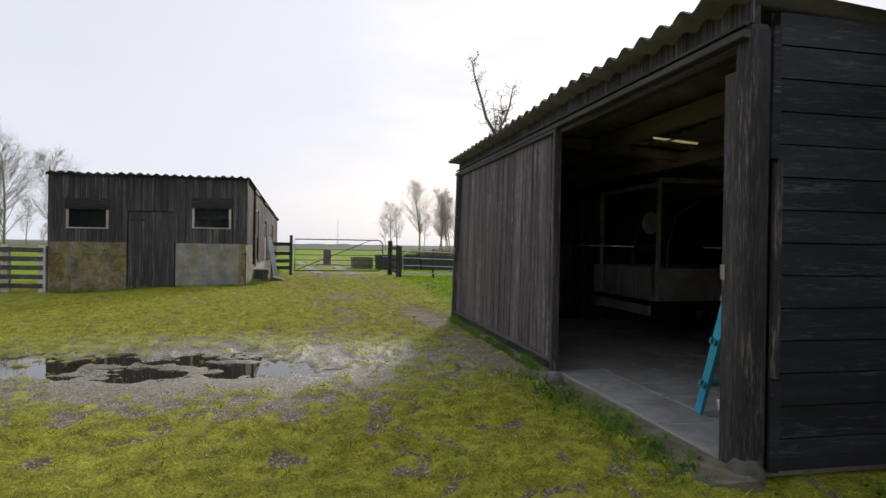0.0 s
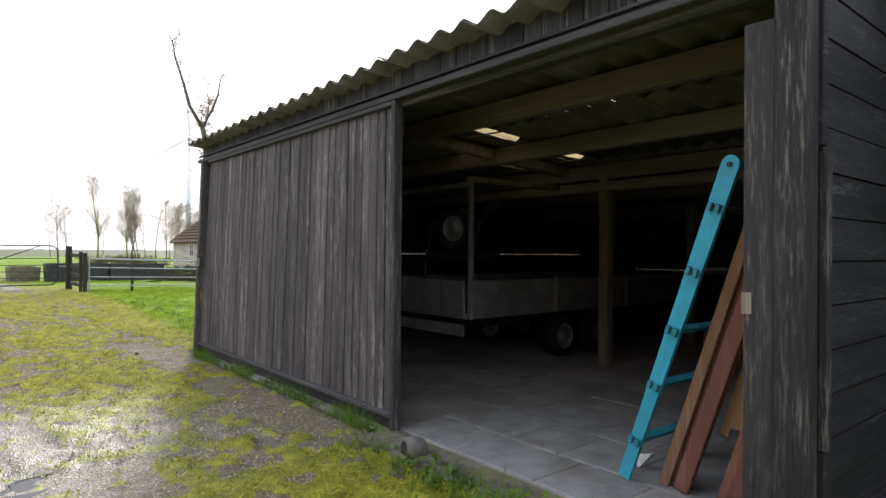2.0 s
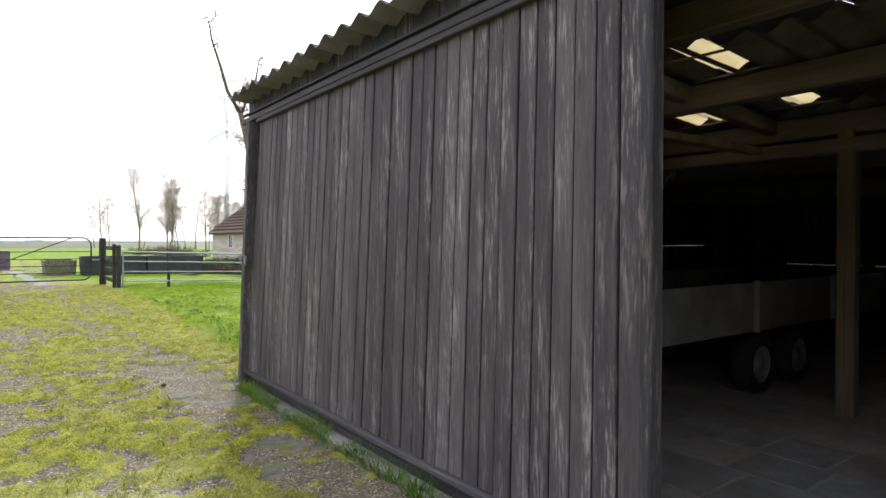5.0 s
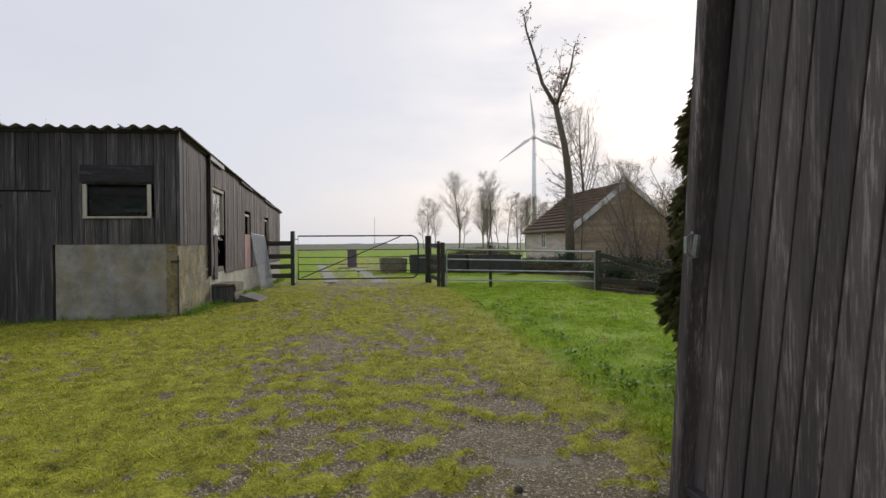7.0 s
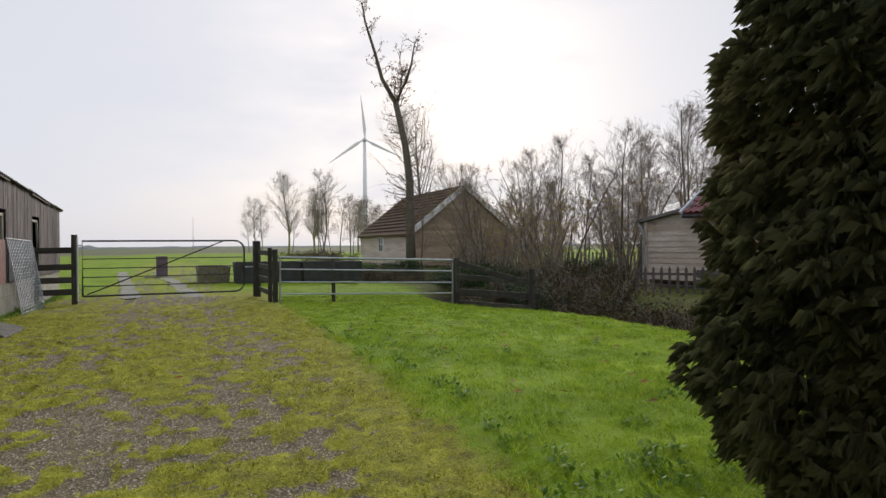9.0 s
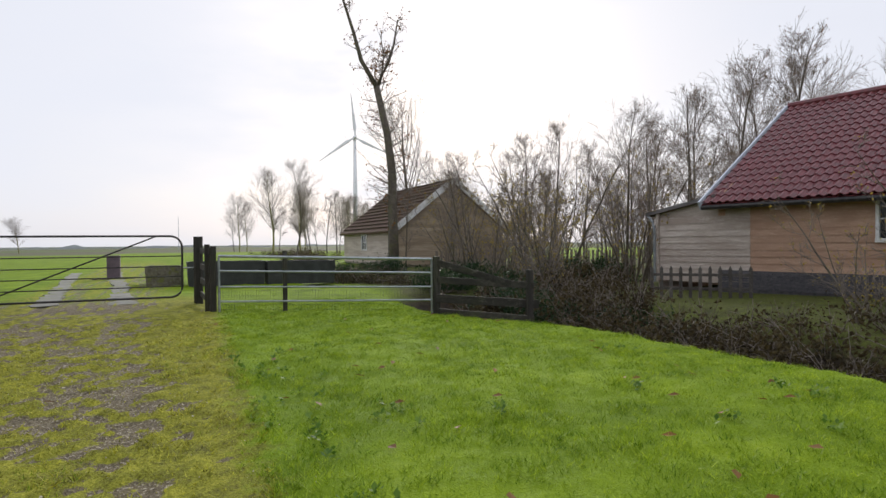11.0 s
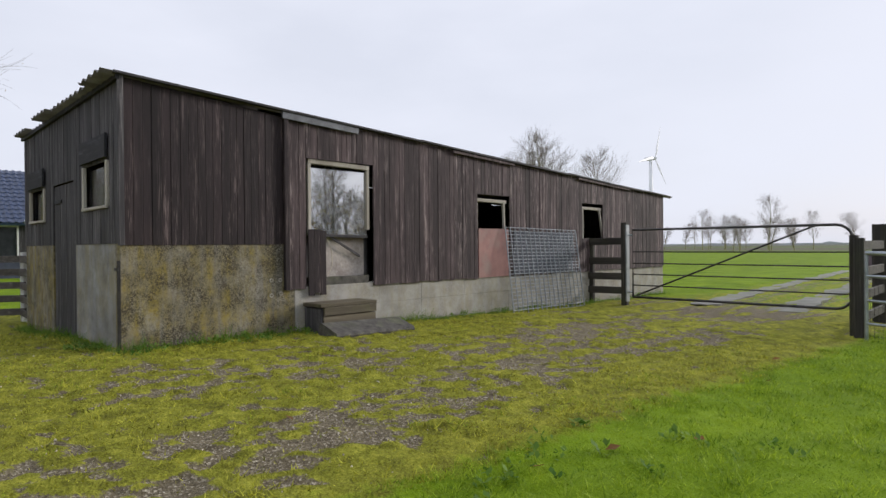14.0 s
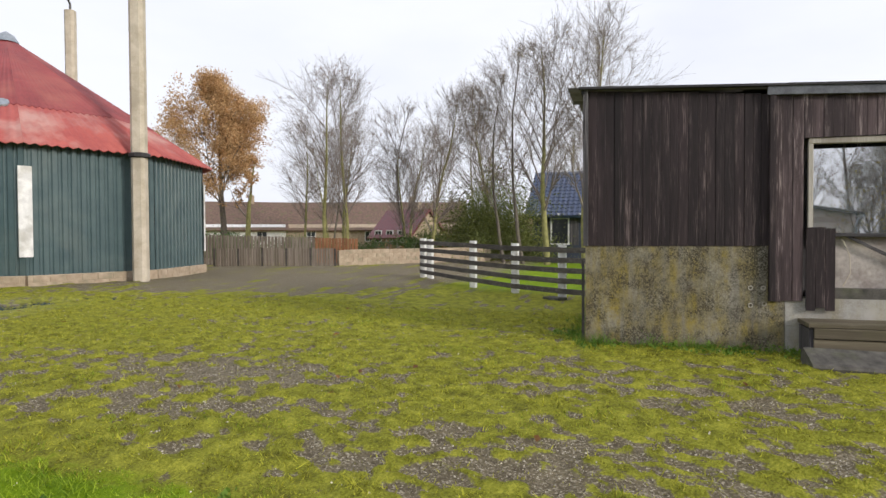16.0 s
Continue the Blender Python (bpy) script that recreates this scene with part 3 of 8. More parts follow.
def ground_z(x, y):
    z = -0.14 * sstep(17.5, 27, y) - 0.2 * sstep(-2.5, -7.0, x) * sstep(9, 16, y)
    if x > 7.0 and -30 < y < 60:
        e = 8.75 + 0.35 * math.sin(y * 0.5) - 0.9 * sstep(19, 23, y) - 0.35 * (1 - sstep(17, 20, y))
        bank = 12.3 + 0.4 * math.sin(y * 0.37)
        z -= 0.10 * sstep(e - 2.2, e, x)
        z -= 1.15 * sstep(e - 0.05, e + 0.8, x) * (1 - sstep(bank - 1.4, bank, x)) * (1 - sstep(25, 30, y))
    for px, py, ax, ay, d in PUDDLES:
        q = ((x - px) / ax) ** 2 + ((y - py) / ay) ** 2
        if q < 6:
            z -= d * math.exp(-q) * (0.9 + 1.0 * noise.noise(Vector((x * 2.1, y * 3.3, 9))) + 0.8 * noise.noise(Vector((x * 6, y * 8, 2))) + 0.5 * noise.noise(Vector((x * 15, y * 17, 6))))
    if -20 < x < 12 and -12 < y < 40:
        z += 0.022 * noise.noise(Vector((x * 0.9, y * 0.9, 0))) + 0.010 * noise.noise(Vector((x * 3.1, y * 3.1, 4)))
        if x < 3.3:
            z += 0.042 * moss_at(x, y) * (0.75 + 0.9 * noise.noise(Vector((x * 14, y * 14, 3)))) - 0.014
        elif x < 9:
            z += 0.020 * noise.noise(Vector((x * 5, y * 5, 11))) + 0.012 * noise.noise(Vector((x * 11, y * 11, 4)))
    if 2.3 < x < 10 and 1.5 < y < 9.2:
        z = min(z, -0.03)
    return z


def spread(a, b, step, grow=1.22, reach=1800):
    mid = list(np.arange(a, b + step / 2, step))
    lo, hi, s = [], [], step
    while not hi or hi[-1] < reach:
        s *= grow
        hi.append((hi[-1] if hi else mid[-1]) + s)
        lo.append((lo[-1] if lo else mid[0]) - s)
    return lo[::-1] + mid + hi


def make_ground():
    xs, ys = spread(-5, 9.4, 0.06), spread(-0.5, 24, 0.06)
    vs = [(x, y, ground_z(x, y)) for y in ys for x in xs]
    w = len(xs)
    fs = [(j * w + i, j * w + i + 1, (j + 1) * w + i + 1, (j + 1) * w + i) for j in range(len(ys) - 1) for i in range(w - 1)]
    me = bpy.data.meshes.new("ground")
    me.from_pydata(vs, [], fs)
    smooth(me)
    grown = me.attributes.new("moss", "FLOAT", "POINT")
    grown.data.foreach_set("value", [moss_at(v[0], v[1]) if -40 < v[0] < 12 and -30 < v[1] < 60 else 0.6 for v in vs])
    me.materials.append(M_GROUND)
    tagged(new("ground", me), "mossy gravel yard with green lawn and open fields beyond", "ground", kind="structure")
    s = Solid()
    s.add([(-8, 4.2, WATER_Z), (1.2, 4.2, WATER_Z), (1.2, 8.0, WATER_Z), (-8, 8.0, WATER_Z)], [(0, 1, 2, 3)])
    ob = part("water", s, M_WATER)
    tagged(ob, "still dark rain water in puddles", "water", kind="structure")


make_ground()

# ---- the open barn ----
BX, BY0, BY1 = 2.44, 1.84, 8.98
EAVE_X = 2.24


def roof_z(x):
    return 2.675 - 0.075 * (x - EAVE_X)


def make_barn():
    barn = thing("barn", (BX, BY0, 0), "tarred black timber barn with a corrugated roof and an open bay", "barn", kind="structure")
    o = barn.location
    T = Matrix.Translation(-o)

    def bx(s, *a):
        return s.box(*a, m=T)

    XB = 10.2
    # walls of upright boards
    s = Solid()
    bx(s, XB, XB + 0.05, BY0, BY1, 0, 1.030)
    bx(s, XB, XB + 0.05, BY0, BY1, 1.034, 2.2)
    for ya, yb in ((2.6, 3.5), (4.45, 4.6), (5.55, 5.7), (6.45, 6.6), (7.2, 7.25), (7.6, 8.98)):
        bx(s, XB - 0.012, XB, ya, yb, 0.99, 1.07)
    part("back_wall", s, M_TAR, barn, "black back wall with slits of daylight")
    s = Solid()
    bx(s, BX + 0.1, XB, BY1 - 0.06, BY1, 0, 1.30)
    bx(s, BX + 0.1, XB, BY1 - 0.06, BY1, 1.305, 2.62)
    part("far_end_wall", s, M_TAR, barn)
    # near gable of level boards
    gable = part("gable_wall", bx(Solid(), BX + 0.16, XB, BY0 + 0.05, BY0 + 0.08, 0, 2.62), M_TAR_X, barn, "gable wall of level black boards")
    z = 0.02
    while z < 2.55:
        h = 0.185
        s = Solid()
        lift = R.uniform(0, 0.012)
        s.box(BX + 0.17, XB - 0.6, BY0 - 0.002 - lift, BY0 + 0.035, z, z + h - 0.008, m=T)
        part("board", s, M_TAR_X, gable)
        z += h
    # door post, planks and jamb
    s = Solid()
    s.beam(Vector((BX + 0.05, BY0 + 0.05, 0.04)) - o, Vector((BX + 0.05, BY0 + 0.05, 2.5)) - o, 0.12, 0.15, up=(1, 0, 0))
    part("door_post", s, M_JAMB, barn, "split and worn black corner post")
    s = Solid()
    s.beam(Vector((BX + 0.03, BY0 + 0.175, 0.0)) - o, Vector((BX + 0.03, BY0 + 0.175, 2.30)) - o, 0.125, 0.05, up=(1, 0, 0))
    part("jamb_plank", s, M_JAMB, barn)
    s = Solid()
    s.beam(Vector((BX + 0.16, BY0 - 0.02, 0.55)) - o, Vector((BX + 0.16, BY0 - 0.02, 1.75)) - o, 0.035, 0.05, up=(1, 0, 0))
    part("corner_batten", s, M_JAMB, barn, "dark worn corner strip")
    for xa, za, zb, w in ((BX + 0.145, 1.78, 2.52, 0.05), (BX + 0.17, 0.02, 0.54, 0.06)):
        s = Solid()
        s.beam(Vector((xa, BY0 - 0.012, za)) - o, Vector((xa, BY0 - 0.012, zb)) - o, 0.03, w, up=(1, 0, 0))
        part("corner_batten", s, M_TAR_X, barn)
    for za, zb in ((0.05, 0.9), (0.92, 1.6), (1.62, 2.5)):
        s = Solid()
        s.beam(Vector((3.52 + jit(0.01), BY0 - 0.02, za)) - o, Vector((3.54 + jit(0.01), BY0 - 0.02, zb)) - o, 0.03, 0.05, up=(1, 0, 0))
        part("end_batten", s, M_JAMB, barn)
    s = Solid()
    s.box(BX - 0.001, BX + 0.008, BY0 + 0.20, BY0 + 0.24, 1.09, 1.18, m=T)
    part("split_chip", s, M_PALE, barn, "pale freshly split patch of wood")
    s = Solid()
    s.lathe(Vector((BX + 0.02, BY0 + 0.02, -0.02)) - o, (0, 0, 1), [(0.001, 0.12), (0.06, 0.11), (0.10, 0.06), (0.11, -0.05)], 10)
    part("foot_stone", s, M_STONE, barn, "rounded stone at the foot of the post", soft=True)
    # head beam, fascia and door track
    s = Solid()
    s.beam(Vector((BX + 0.05, BY0, 2.465)) - o, Vector((BX + 0.05, BY1, 2.48)) - o, 0.12, 0.13)
    part("head_beam", s, M_TAR_H, barn)
    fas = part("fascia", bx(Solid(), BX + 0.02, BX + 0.05, BY0, BY1, 2.50, 2.66), M_TAR_H, barn)
    y = BY0
    while y < BY1 - 0.05:
        w = R.uniform(0.13, 0.17)
        part("fascia_board", bx(Solid(), BX - 0.012 + jit(0.004), BX + 0.018, y, min(y + w - 0.008, BY1), 2.535, 2.69), M_TAR, fas)
        y += w
    s = Solid()
    s.beam(Vector((BX - 0.05, BY0 - 0.02, 2.465)) - o, Vector((BX - 0.05, BY1 + 0.02, 2.485)) - o, 0.05, 0.045)
    s.beam(Vector((BX - 0.05, BY0 - 0.02, 2.52)) - o, Vector((BX - 0.05, BY1 + 0.02, 2.545)) - o, 0.03, 0.02)
    part("door_track", s, M_TAR_H, barn, "dark timber track for the sliding door")
    # corrugated roof of overlapping sheets, broken through in places
    p = 0.235
    xs = [EAVE_X, 3.95, 5.65, 7.4, XB + 0.2]
    holes = ((3.84, 4.52, 5.36, 5.42), (5.05, 5.55, 5.36, 5.42), (4.05, 4.75, 6.02, 6.22), (5.08, 5.66, 6.12, 6.36))
    ny = int((BY1 + 0.16 - (BY0 - 0.08)) / p)
    roof = part("roof", Solid().box(XB - 0.3, XB, BY0, BY1, roof_z(XB) - 0.10, roof_z(XB) - 0.05, m=T), M_GREY_SHEET, barn, "grey corrugated fibre cement roof, holed")
    slope = Vector((1, 0, -0.075)).normalized()
    for bay in range(ny // 4 + 1):
        for i in range(len(xs) - 1):
            s = Solid()
            for k in range(bay * 4, min(bay * 4 + 4, ny)):
                y0 = BY0 - 0.08 + k * p
                lift = 0.004 * (bay % 2) + 0.003 * i + (0.02 if (bay, i) == (2, 0) else 0)
                segs = [(xs[i], xs[i + 1] + 0.04)]
                for hx0, hx1, hy0, hy1 in holes:
                    if hy0 - 0.06 < y0 + p / 2 < hy1 + 0.06:
                        u0, u1 = hx0 + jit(0.09), hx1 + jit(0.09)
                        segs = [q for a, b in segs for q in ((a, min(b, u0)), (max(a, u1), b)) if q[1] - q[0] > 0.03]
                for u, v in segs:
                    s.sheet(Vector((u, y0, roof_z(u) + 0.02 + lift)) - o, slope, (0, 1, 0), (v - u) / slope.x, p + 0.002, p, 0.055, 0.007)
            if s.v:
                part("roof_sheet", s, M_GREY_SHEET, roof, soft=True)
    for hx0, hx1, hy0, hy1 in holes:
        s = Solid()
        s.sheet(Vector((hx0 - 0.25, hy0 - 0.25, roof_z(hx0 - 0.25) + 0.075)) - o, slope, (0, 1, 0), hx1 - hx0 + 0.5, hy1 - hy0 + 0.5, p, 0.055, 0.003)
        lath = Solid()
        for k in range(2):
            u = lerp(hx0, hx1, (k + 0.6 + jit(0.25)) / 2)
            lath.beam(Vector((u, hy0 - 0.25, roof_z(u) - 0.018)) - o, Vector((u + jit(0.05), hy1 + 0.25, roof_z(u) - 0.018)) - o, 0.025 + abs(jit(0.03)), 0.012)
        w = lerp(hy0, hy1, 0.5) + jit(0.05)
        lath.beam(Vector((hx0 - 0.15, w, roof_z(hx0) - 0.02)) - o, Vector((hx1 + 0.15, w + jit(0.06), roof_z(hx1) - 0.02)) - o, 0.04, 0.012)
        part("lath", lath, M_BEAM, roof)
        part("skylight_sheet", s, M_SKYLIGHT, roof, "yellowed fibreglass roof light", soft=True)
    # purlins and posts inside
    for x in (3.35, 4.55, 5.85, 7.4, 9.0):
        s = Solid()
        s.beam(Vector((x, BY0 + 0.08, roof_z(x) - 0.11)) - o, Vector((x, BY1 - 0.06, roof_z(x) - 0.11)) - o, 0.1, 0.17, bevel=0.08)
        part("purlin", s, M_BEAM, barn, "dusty old roof beam")
    s = Solid()
    s.beam(Vector((BX + 0.1, 5.76, roof_z(BX + 0.1) - 0.078)) - o, Vector((6.0, 5.76, roof_z(6.0) - 0.078)) - o, 0.09, 0.125)
    part("rafter", s, M_BEAM, barn, "dark old rafter over the bay")
    for x, y in ((5.85, 5.2), (8.3, 5.45), (8.3, 2.85)):
        s = Solid()
        s.beam(Vector((x, y, 0.0)) - o, Vector((x, y, roof_z(x) - 0.17)) - o, 0.13, 0.13, up=(1, 0, 0))
        part("roof_post", s, M_POSTW, barn, "square timber post")
    s = Solid()
    s.beam(Vector((5.85, BY0 + 0.3, 2.12)) - o, Vector((5.85, BY1 - 0.1, 2.12)) - o, 0.14, 0.12)
    part("cross_beam", s, M_BEAM, barn)
    return barn


BARN = make_barn()


def make_sliding_door():
    """A leaf of narrow upright boards that leans a little towards its far end."""
    d = thing("sliding_door", (BX, 4.60, 0), "black tarred sliding barn door of narrow upright boards", "door")
    o = d.location
    y0, y1t, y1b = 4.60, 8.62, 9.02
    n = 37

    def at(f, z):
        return lerp(y0, lerp(y1b, y1t, (z - 0.05) / 2.42), f)

    for i in range(n):
        f0, f1 = i / n, (i + 1) / n
        x = BX - 0.035 + jit(0.004)
        g = 0.005
        zb, zt = 0.155 + jit(0.004), 2.44
        s = Solid()
        vs = []
        for z in (zb, zt):
            a, b = at(f0, z) + g, at(f1, z) - g
            vs += [(x + 0.03, a, z), (x + 0.004, a, z), (x, a + 0.006, z), (x, b - 0.006, z), (x + 0.004, b, z), (x + 0.03, b, z)]
        vs = [Vector(v) - o for v in vs]
        s.add(vs, [(j, j + 1, j + 7, j + 6) for j in range(5)] + [(5, 0, 6, 11), (0, 5, 4, 3, 2, 1), (6, 7, 8, 9, 10, 11)])
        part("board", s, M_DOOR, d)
    s = Solid()
    s.box(BX - 0.003, BX + 0.02, 4.62, 8.55, 0.16, 2.43, m=Matrix.Translation(-o))
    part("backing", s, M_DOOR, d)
    s = Solid()
    s.beam(Vector((BX - 0.045, y0 - 0.01, 0.135)) - o, Vector((BX - 0.045, y1b, 0.135)) - o, 0.05, 0.035)
    part("bottom_rail", s, M_TAR_H, d)
    s = Solid()
    s.beam(Vector((BX - 0.05, y0 - 0.01, 2.43)) - o, Vector((BX - 0.05, y1t, 2.445)) - o, 0.04, 0.035)
    part("top_rail", s, M_TAR_H, d)
    s = Solid()
    s.beam(Vector((BX - 0.03, y0 - 0.03, 0.0)) - o, Vector((BX - 0.03, y0 - 0.03, 2.45)) - o, 0.05, 0.075, up=(1, 0, 0))
    part("edge_stile", s, M_JAMB, d, "worn grey edge board")
    s = Solid()
    s.beam(Vector((BX - 0.045, y1b - 0.0, 0.02)) - o, Vector((BX - 0.045, y1t + 0.13, 2.45)) - o, 0.07, 0.12, up=(1, 0, 0))
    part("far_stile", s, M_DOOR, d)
    s = Solid()
    s.box(BX + 0.0, BX + 0.03, 4.62, 8.98, 0.0, 0.125, m=Matrix.Translation(-o))
    part("kick_board", s, M_TAR_H, d)
    s = Solid()
    s.beam(Vector((BX - 0.105, y1b - 0.19, 1.14)) - o, Vector((BX - 0.105, y1b - 0.21, 1.23)) - o, 0.03, 0.015, up=(1, 0, 0))
    s.tube([Vector((BX - 0.12, y1b - 0.20, 1.14)) - o, Vector((BX - 0.15, y1b - 0.20, 1.16)) - o, Vector((BX - 0.15, y1b - 0.20, 1.22)) - o, Vector((BX - 0.12, y1b - 0.20, 1.24)) - o], 0.008)
    part("latch", s, M_STEEL, d, "grey steel latch")


make_sliding_door()


def make_barn_floor():
    f = tagged(part("barn_floor", Solid().box(BX - 0.1, 10.2, BY0 + 0.05, BY1 - 0.1, -0.1, 0.012), M_DUST),
               "dusty barn floor of earth and old paving slabs", "floor", kind="structure")
    # concrete sill at the opening
    part("sill", Solid().beam((BX - 0.16, 1.7, -0.02), (BX - 0.16, 4.62, -0.02), 0.34, 0.1, bevel=0.3), M_APRON, f, "mossy concrete sill")
    x = BX + 0.04
    while x < 6.6:
        w = R.uniform(0.42, 0.62)
        y = BY0 + 0.2 + R.uniform(0, 0.3)
        while y < 5.8:
            d = R.uniform(0.4, 0.75)
            if R.random() > 0.30 * max(0.0, x - 3.3) and not (y > 4.1 and x < 3.2):
                h = 0.020 + jit(0.005)
                m = Matrix.Translation((x + w / 2, y + d / 2, 0)) @ Matrix.Rotation(jit(0.03), 4, "Z") @ Matrix.Rotation(jit(0.007), 4, "X")
                s = Solid()
                vs = [m @ Vector((sx * (w / 2 - q), sy * (d / 2 - q), z)) for q, z in ((0.004, -0.02), (0.006, h - 0.006), (0.016, h)) for sx, sy in ((-1, -1), (1, -1), (1, 1), (-1, 1))]
                s.add(vs, [(k, (k + 1) % 4, 4 + (k + 1) % 4, 4 + k) for k in range(4)] + [(4 + k, 4 + (k + 1) % 4, 8 + (k + 1) % 4, 8 + k) for k in range(4)] + [(8, 9, 10, 11)])
                part("slab", s, M_SLAB, f)
            y += d
        x += w


make_barn_floor()


def make_apron():
    """Old broken concrete slabs along the foot of the sliding door."""
    a = tagged(part("apron", Solid().box(1.55, 2.40, 4.5, 9.3, -0.12, -0.03), M_APRON), "worn mossy concrete strip along the barn", "pavement", kind="structure")
    y = 3.9
    while y < 9.2:
        w = R.uniform(0.8, 1.3)
        x0 = 1.55 + jit(0.2) + 0.12 * (y > 7)
        s = Solid()
        c = [(x0, y), (2.41, y), (2.41, y + w - 0.02), (x0 + jit(0.1), y + w - 0.02)]
        drop = -0.016 + jit(0.006)
        rim = [(0, -0.1), (0, drop - 0.01), (0.02, drop)]
        cx, cy = sum(p[0] for p in c) / 4, sum(p[1] for p in c) / 4
        vs = [(px + (cx - px) * k / 0.5, py + (cy - py) * k / 0.5, z) for k, z in rim for px, py in c]
        s.add(vs, [(k, (k + 1) % 4, 4 + (k + 1) % 4, 4 + k) for k in range(4)] + [(4 + k, 4 + (k + 1) % 4, 8 + (k + 1) % 4, 8 + k) for k in range(4)] + [(8, 9, 10, 11)])
        part("slab", s, M_APRON, a)
        y += w


make_apron()


def make_green_shed():
    e = thing("green_shed", (3.6, -5, 0), "dark green profiled steel shed beside the barn", "shed", kind="structure")
    T = Matrix.Translation(-e.location)
    s = Solid()
    s.sheet(Vector((3.6, -6, 0.02)) - e.location, (0, 0, 1), (0, 1, 0), 2.68, 7.78, 0.27, 0.045, wave="box", steps=16)
    part("wall", s, M_GREEN, e)
    s = Solid().box(3.66, 9.0, -6, 1.78, 0, 2.3, m=T)
    part("body", s, M_GREEN, e)
    s = Solid()
    s.sheet(Vector((3.46, -6.1, 2.70)) - e.location, (1, 0, 0.1), (0, 1, 0), 6, 7.86, 0.235, 0.06)
    part("roof", s, M_GREY_SHEET, e, "grey corrugated roof", soft=True)


make_green_shed()

# ---- the long shed ----
SX0, SX1, SY0, SY1 = -7.12, -1.98, 17.13, 30.25


def shed_top(y):
    return 3.12 - (y - SY0) * (0.68 / (SY1 - SY0))


def make_shed():
    e = thing("long_shed", (SX1, SY0, 0), "long dark timber shed on a mossy concrete base", "shed", kind="structure")
    o = e.location
    T = Matrix.Translation(-o)
    # front base: two rendered blocks either side of the door
    s = Solid()
    s.box(SX0 + 0.02, -5.14, SY0 - 0.02, SY0 + 0.18, -0.45, 1.26, m=T)
    part("base_wall", s, M_CONC, e, "mossy concrete base")
    s = Solid()
    s.box(-3.86, SX1 + 0.0, SY0 - 0.02, SY0 + 0.18, -0.4, 1.225, m=T)
    part("base_wall", s, M_CONC_FRONT, e, "smooth grey rendered base")
    # side base
    s = Solid()
    s.box(SX1 - 0.18, SX1 + 0.004, SY0 - 0.024, 19.30, -0.4, 1.222, m=T)
    part("base_wall", s, M_CONC, e, "concrete base covered in yellow and dark lichen")
    blocks = part("block_wall", Solid().box(SX1 - 0.2, SX1 - 0.03, 19.30, SY1, -0.4, 0.62, m=T), M_CONC2, e, "pale block plinth with cracked joints")
    z = -0.36
    row = 0
    while z < 0.6:
        h = min(0.33, 0.62 - z)
        y = 19.30 - (row % 2) * 0.3
        while y < SY1:
            step = R.uniform(0.45, 1.9)
            a, b = max(y, 19.305), min(y + step, SY1)
            if b - a > 0.05:
                q = jit(0.0012)
                s = Solid()
                c = 0.0025
                vs = [(x, yy, zz) for x, k in ((SX1 - 0.06, 0), (SX1 - 0.004 + q, 0), (SX1 + q, c)) for yy, zz in ((a + k, z + k), (b - 0.002 - k, z + k), (b - 0.002 - k, z + h - 0.002 - k), (a + k, z + h - 0.002 - k))]
                vs = [Vector(v) - o for v in vs]
                s.add(vs, [(k, (k + 1) % 4, 4 + (k + 1) % 4, 4 + k) for k in range(4)] + [(4 + k, 4 + (k + 1) % 4, 8 + (k + 1) % 4, 8 + k) for k in range(4)] + [(8, 9, 10, 11)])
                part("block", s, M_CONC2, blocks)
            y += step
        z += h
        row += 1
    # rear and far walls
    s = Solid()
    for k in range(13):
        ya, yb = SY0 + k * (SY1 - SY0) / 13, SY0 + (k + 1) * (SY1 - SY0) / 13
        s.box(SX0, SX0 + 0.08, ya, yb, -0.4, shed_top(yb) - 0.03, m=T)
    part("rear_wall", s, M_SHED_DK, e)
    s = Solid()
    s.box(SX0, SX1 - 0.02, SY1 - 0.06, SY1, -0.4, 2.42, m=T)
    part("far_wall", s, M_SHED, e)
    part("shed_floor", Solid().box(SX0 + 0.1, SX1 - 0.2, SY0 + 0.2, SY1 - 0.1, -0.3, -0.08, m=T), M_DUST, e)
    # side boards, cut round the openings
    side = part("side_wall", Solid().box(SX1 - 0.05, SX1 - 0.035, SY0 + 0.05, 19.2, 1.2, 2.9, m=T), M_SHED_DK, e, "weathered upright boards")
    openings = ((19.52, 20.60, 0.62, 2.40), (23.0, 23.85, 1.47, 2.09), (26.45, 27.22, 1.30, 2.07))
    y = SY0
    while y < SY1 - 0.02:
        near = y < 19.15
        w = R.uniform(0.085, 0.115)
        y1 = min(y + w, SY1)
        zb = 1.20 if near else 0.575 + jit(0.012)
        zt = shed_top(y) - 0.03 - (0.035 * (y - SY0) if near else 0) + jit(0.008)
        x = SX1 + (0.012 if near else 0.030) + jit(0.004)
        cuts = [(zb, zt)]
        for oy0, oy1, oz0, oz1 in openings:
            if y1 > oy0 + 0.03 and y < oy1 - 0.03:
                low = [(zb, oz0)] if oz0 - zb > 0.1 and not (22 < y < 24) else []
                cuts = low + [(oz1, zt)]
        for a, b in cuts:
            s = Solid()
            g = 0.0008
            vs = [(xx, yy, zz) for zz in (a, b) for xx, yy in ((x - 0.024, y + g), (x - 0.024, y1 - g), (x - 0.004, y1 - g), (x, y1 - g - 0.005), (x, y + g + 0.005), (x - 0.004, y + g))]
            vs = [Vector(v) - o for v in vs]
            s.add(vs, [(j, (j + 1) % 6, 6 + (j + 1) % 6, 6 + j) for j in range(6)] + [(5, 4, 3, 2, 1, 0), (6, 7, 8, 9, 10, 11)])
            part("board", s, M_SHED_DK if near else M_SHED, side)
        y = y1
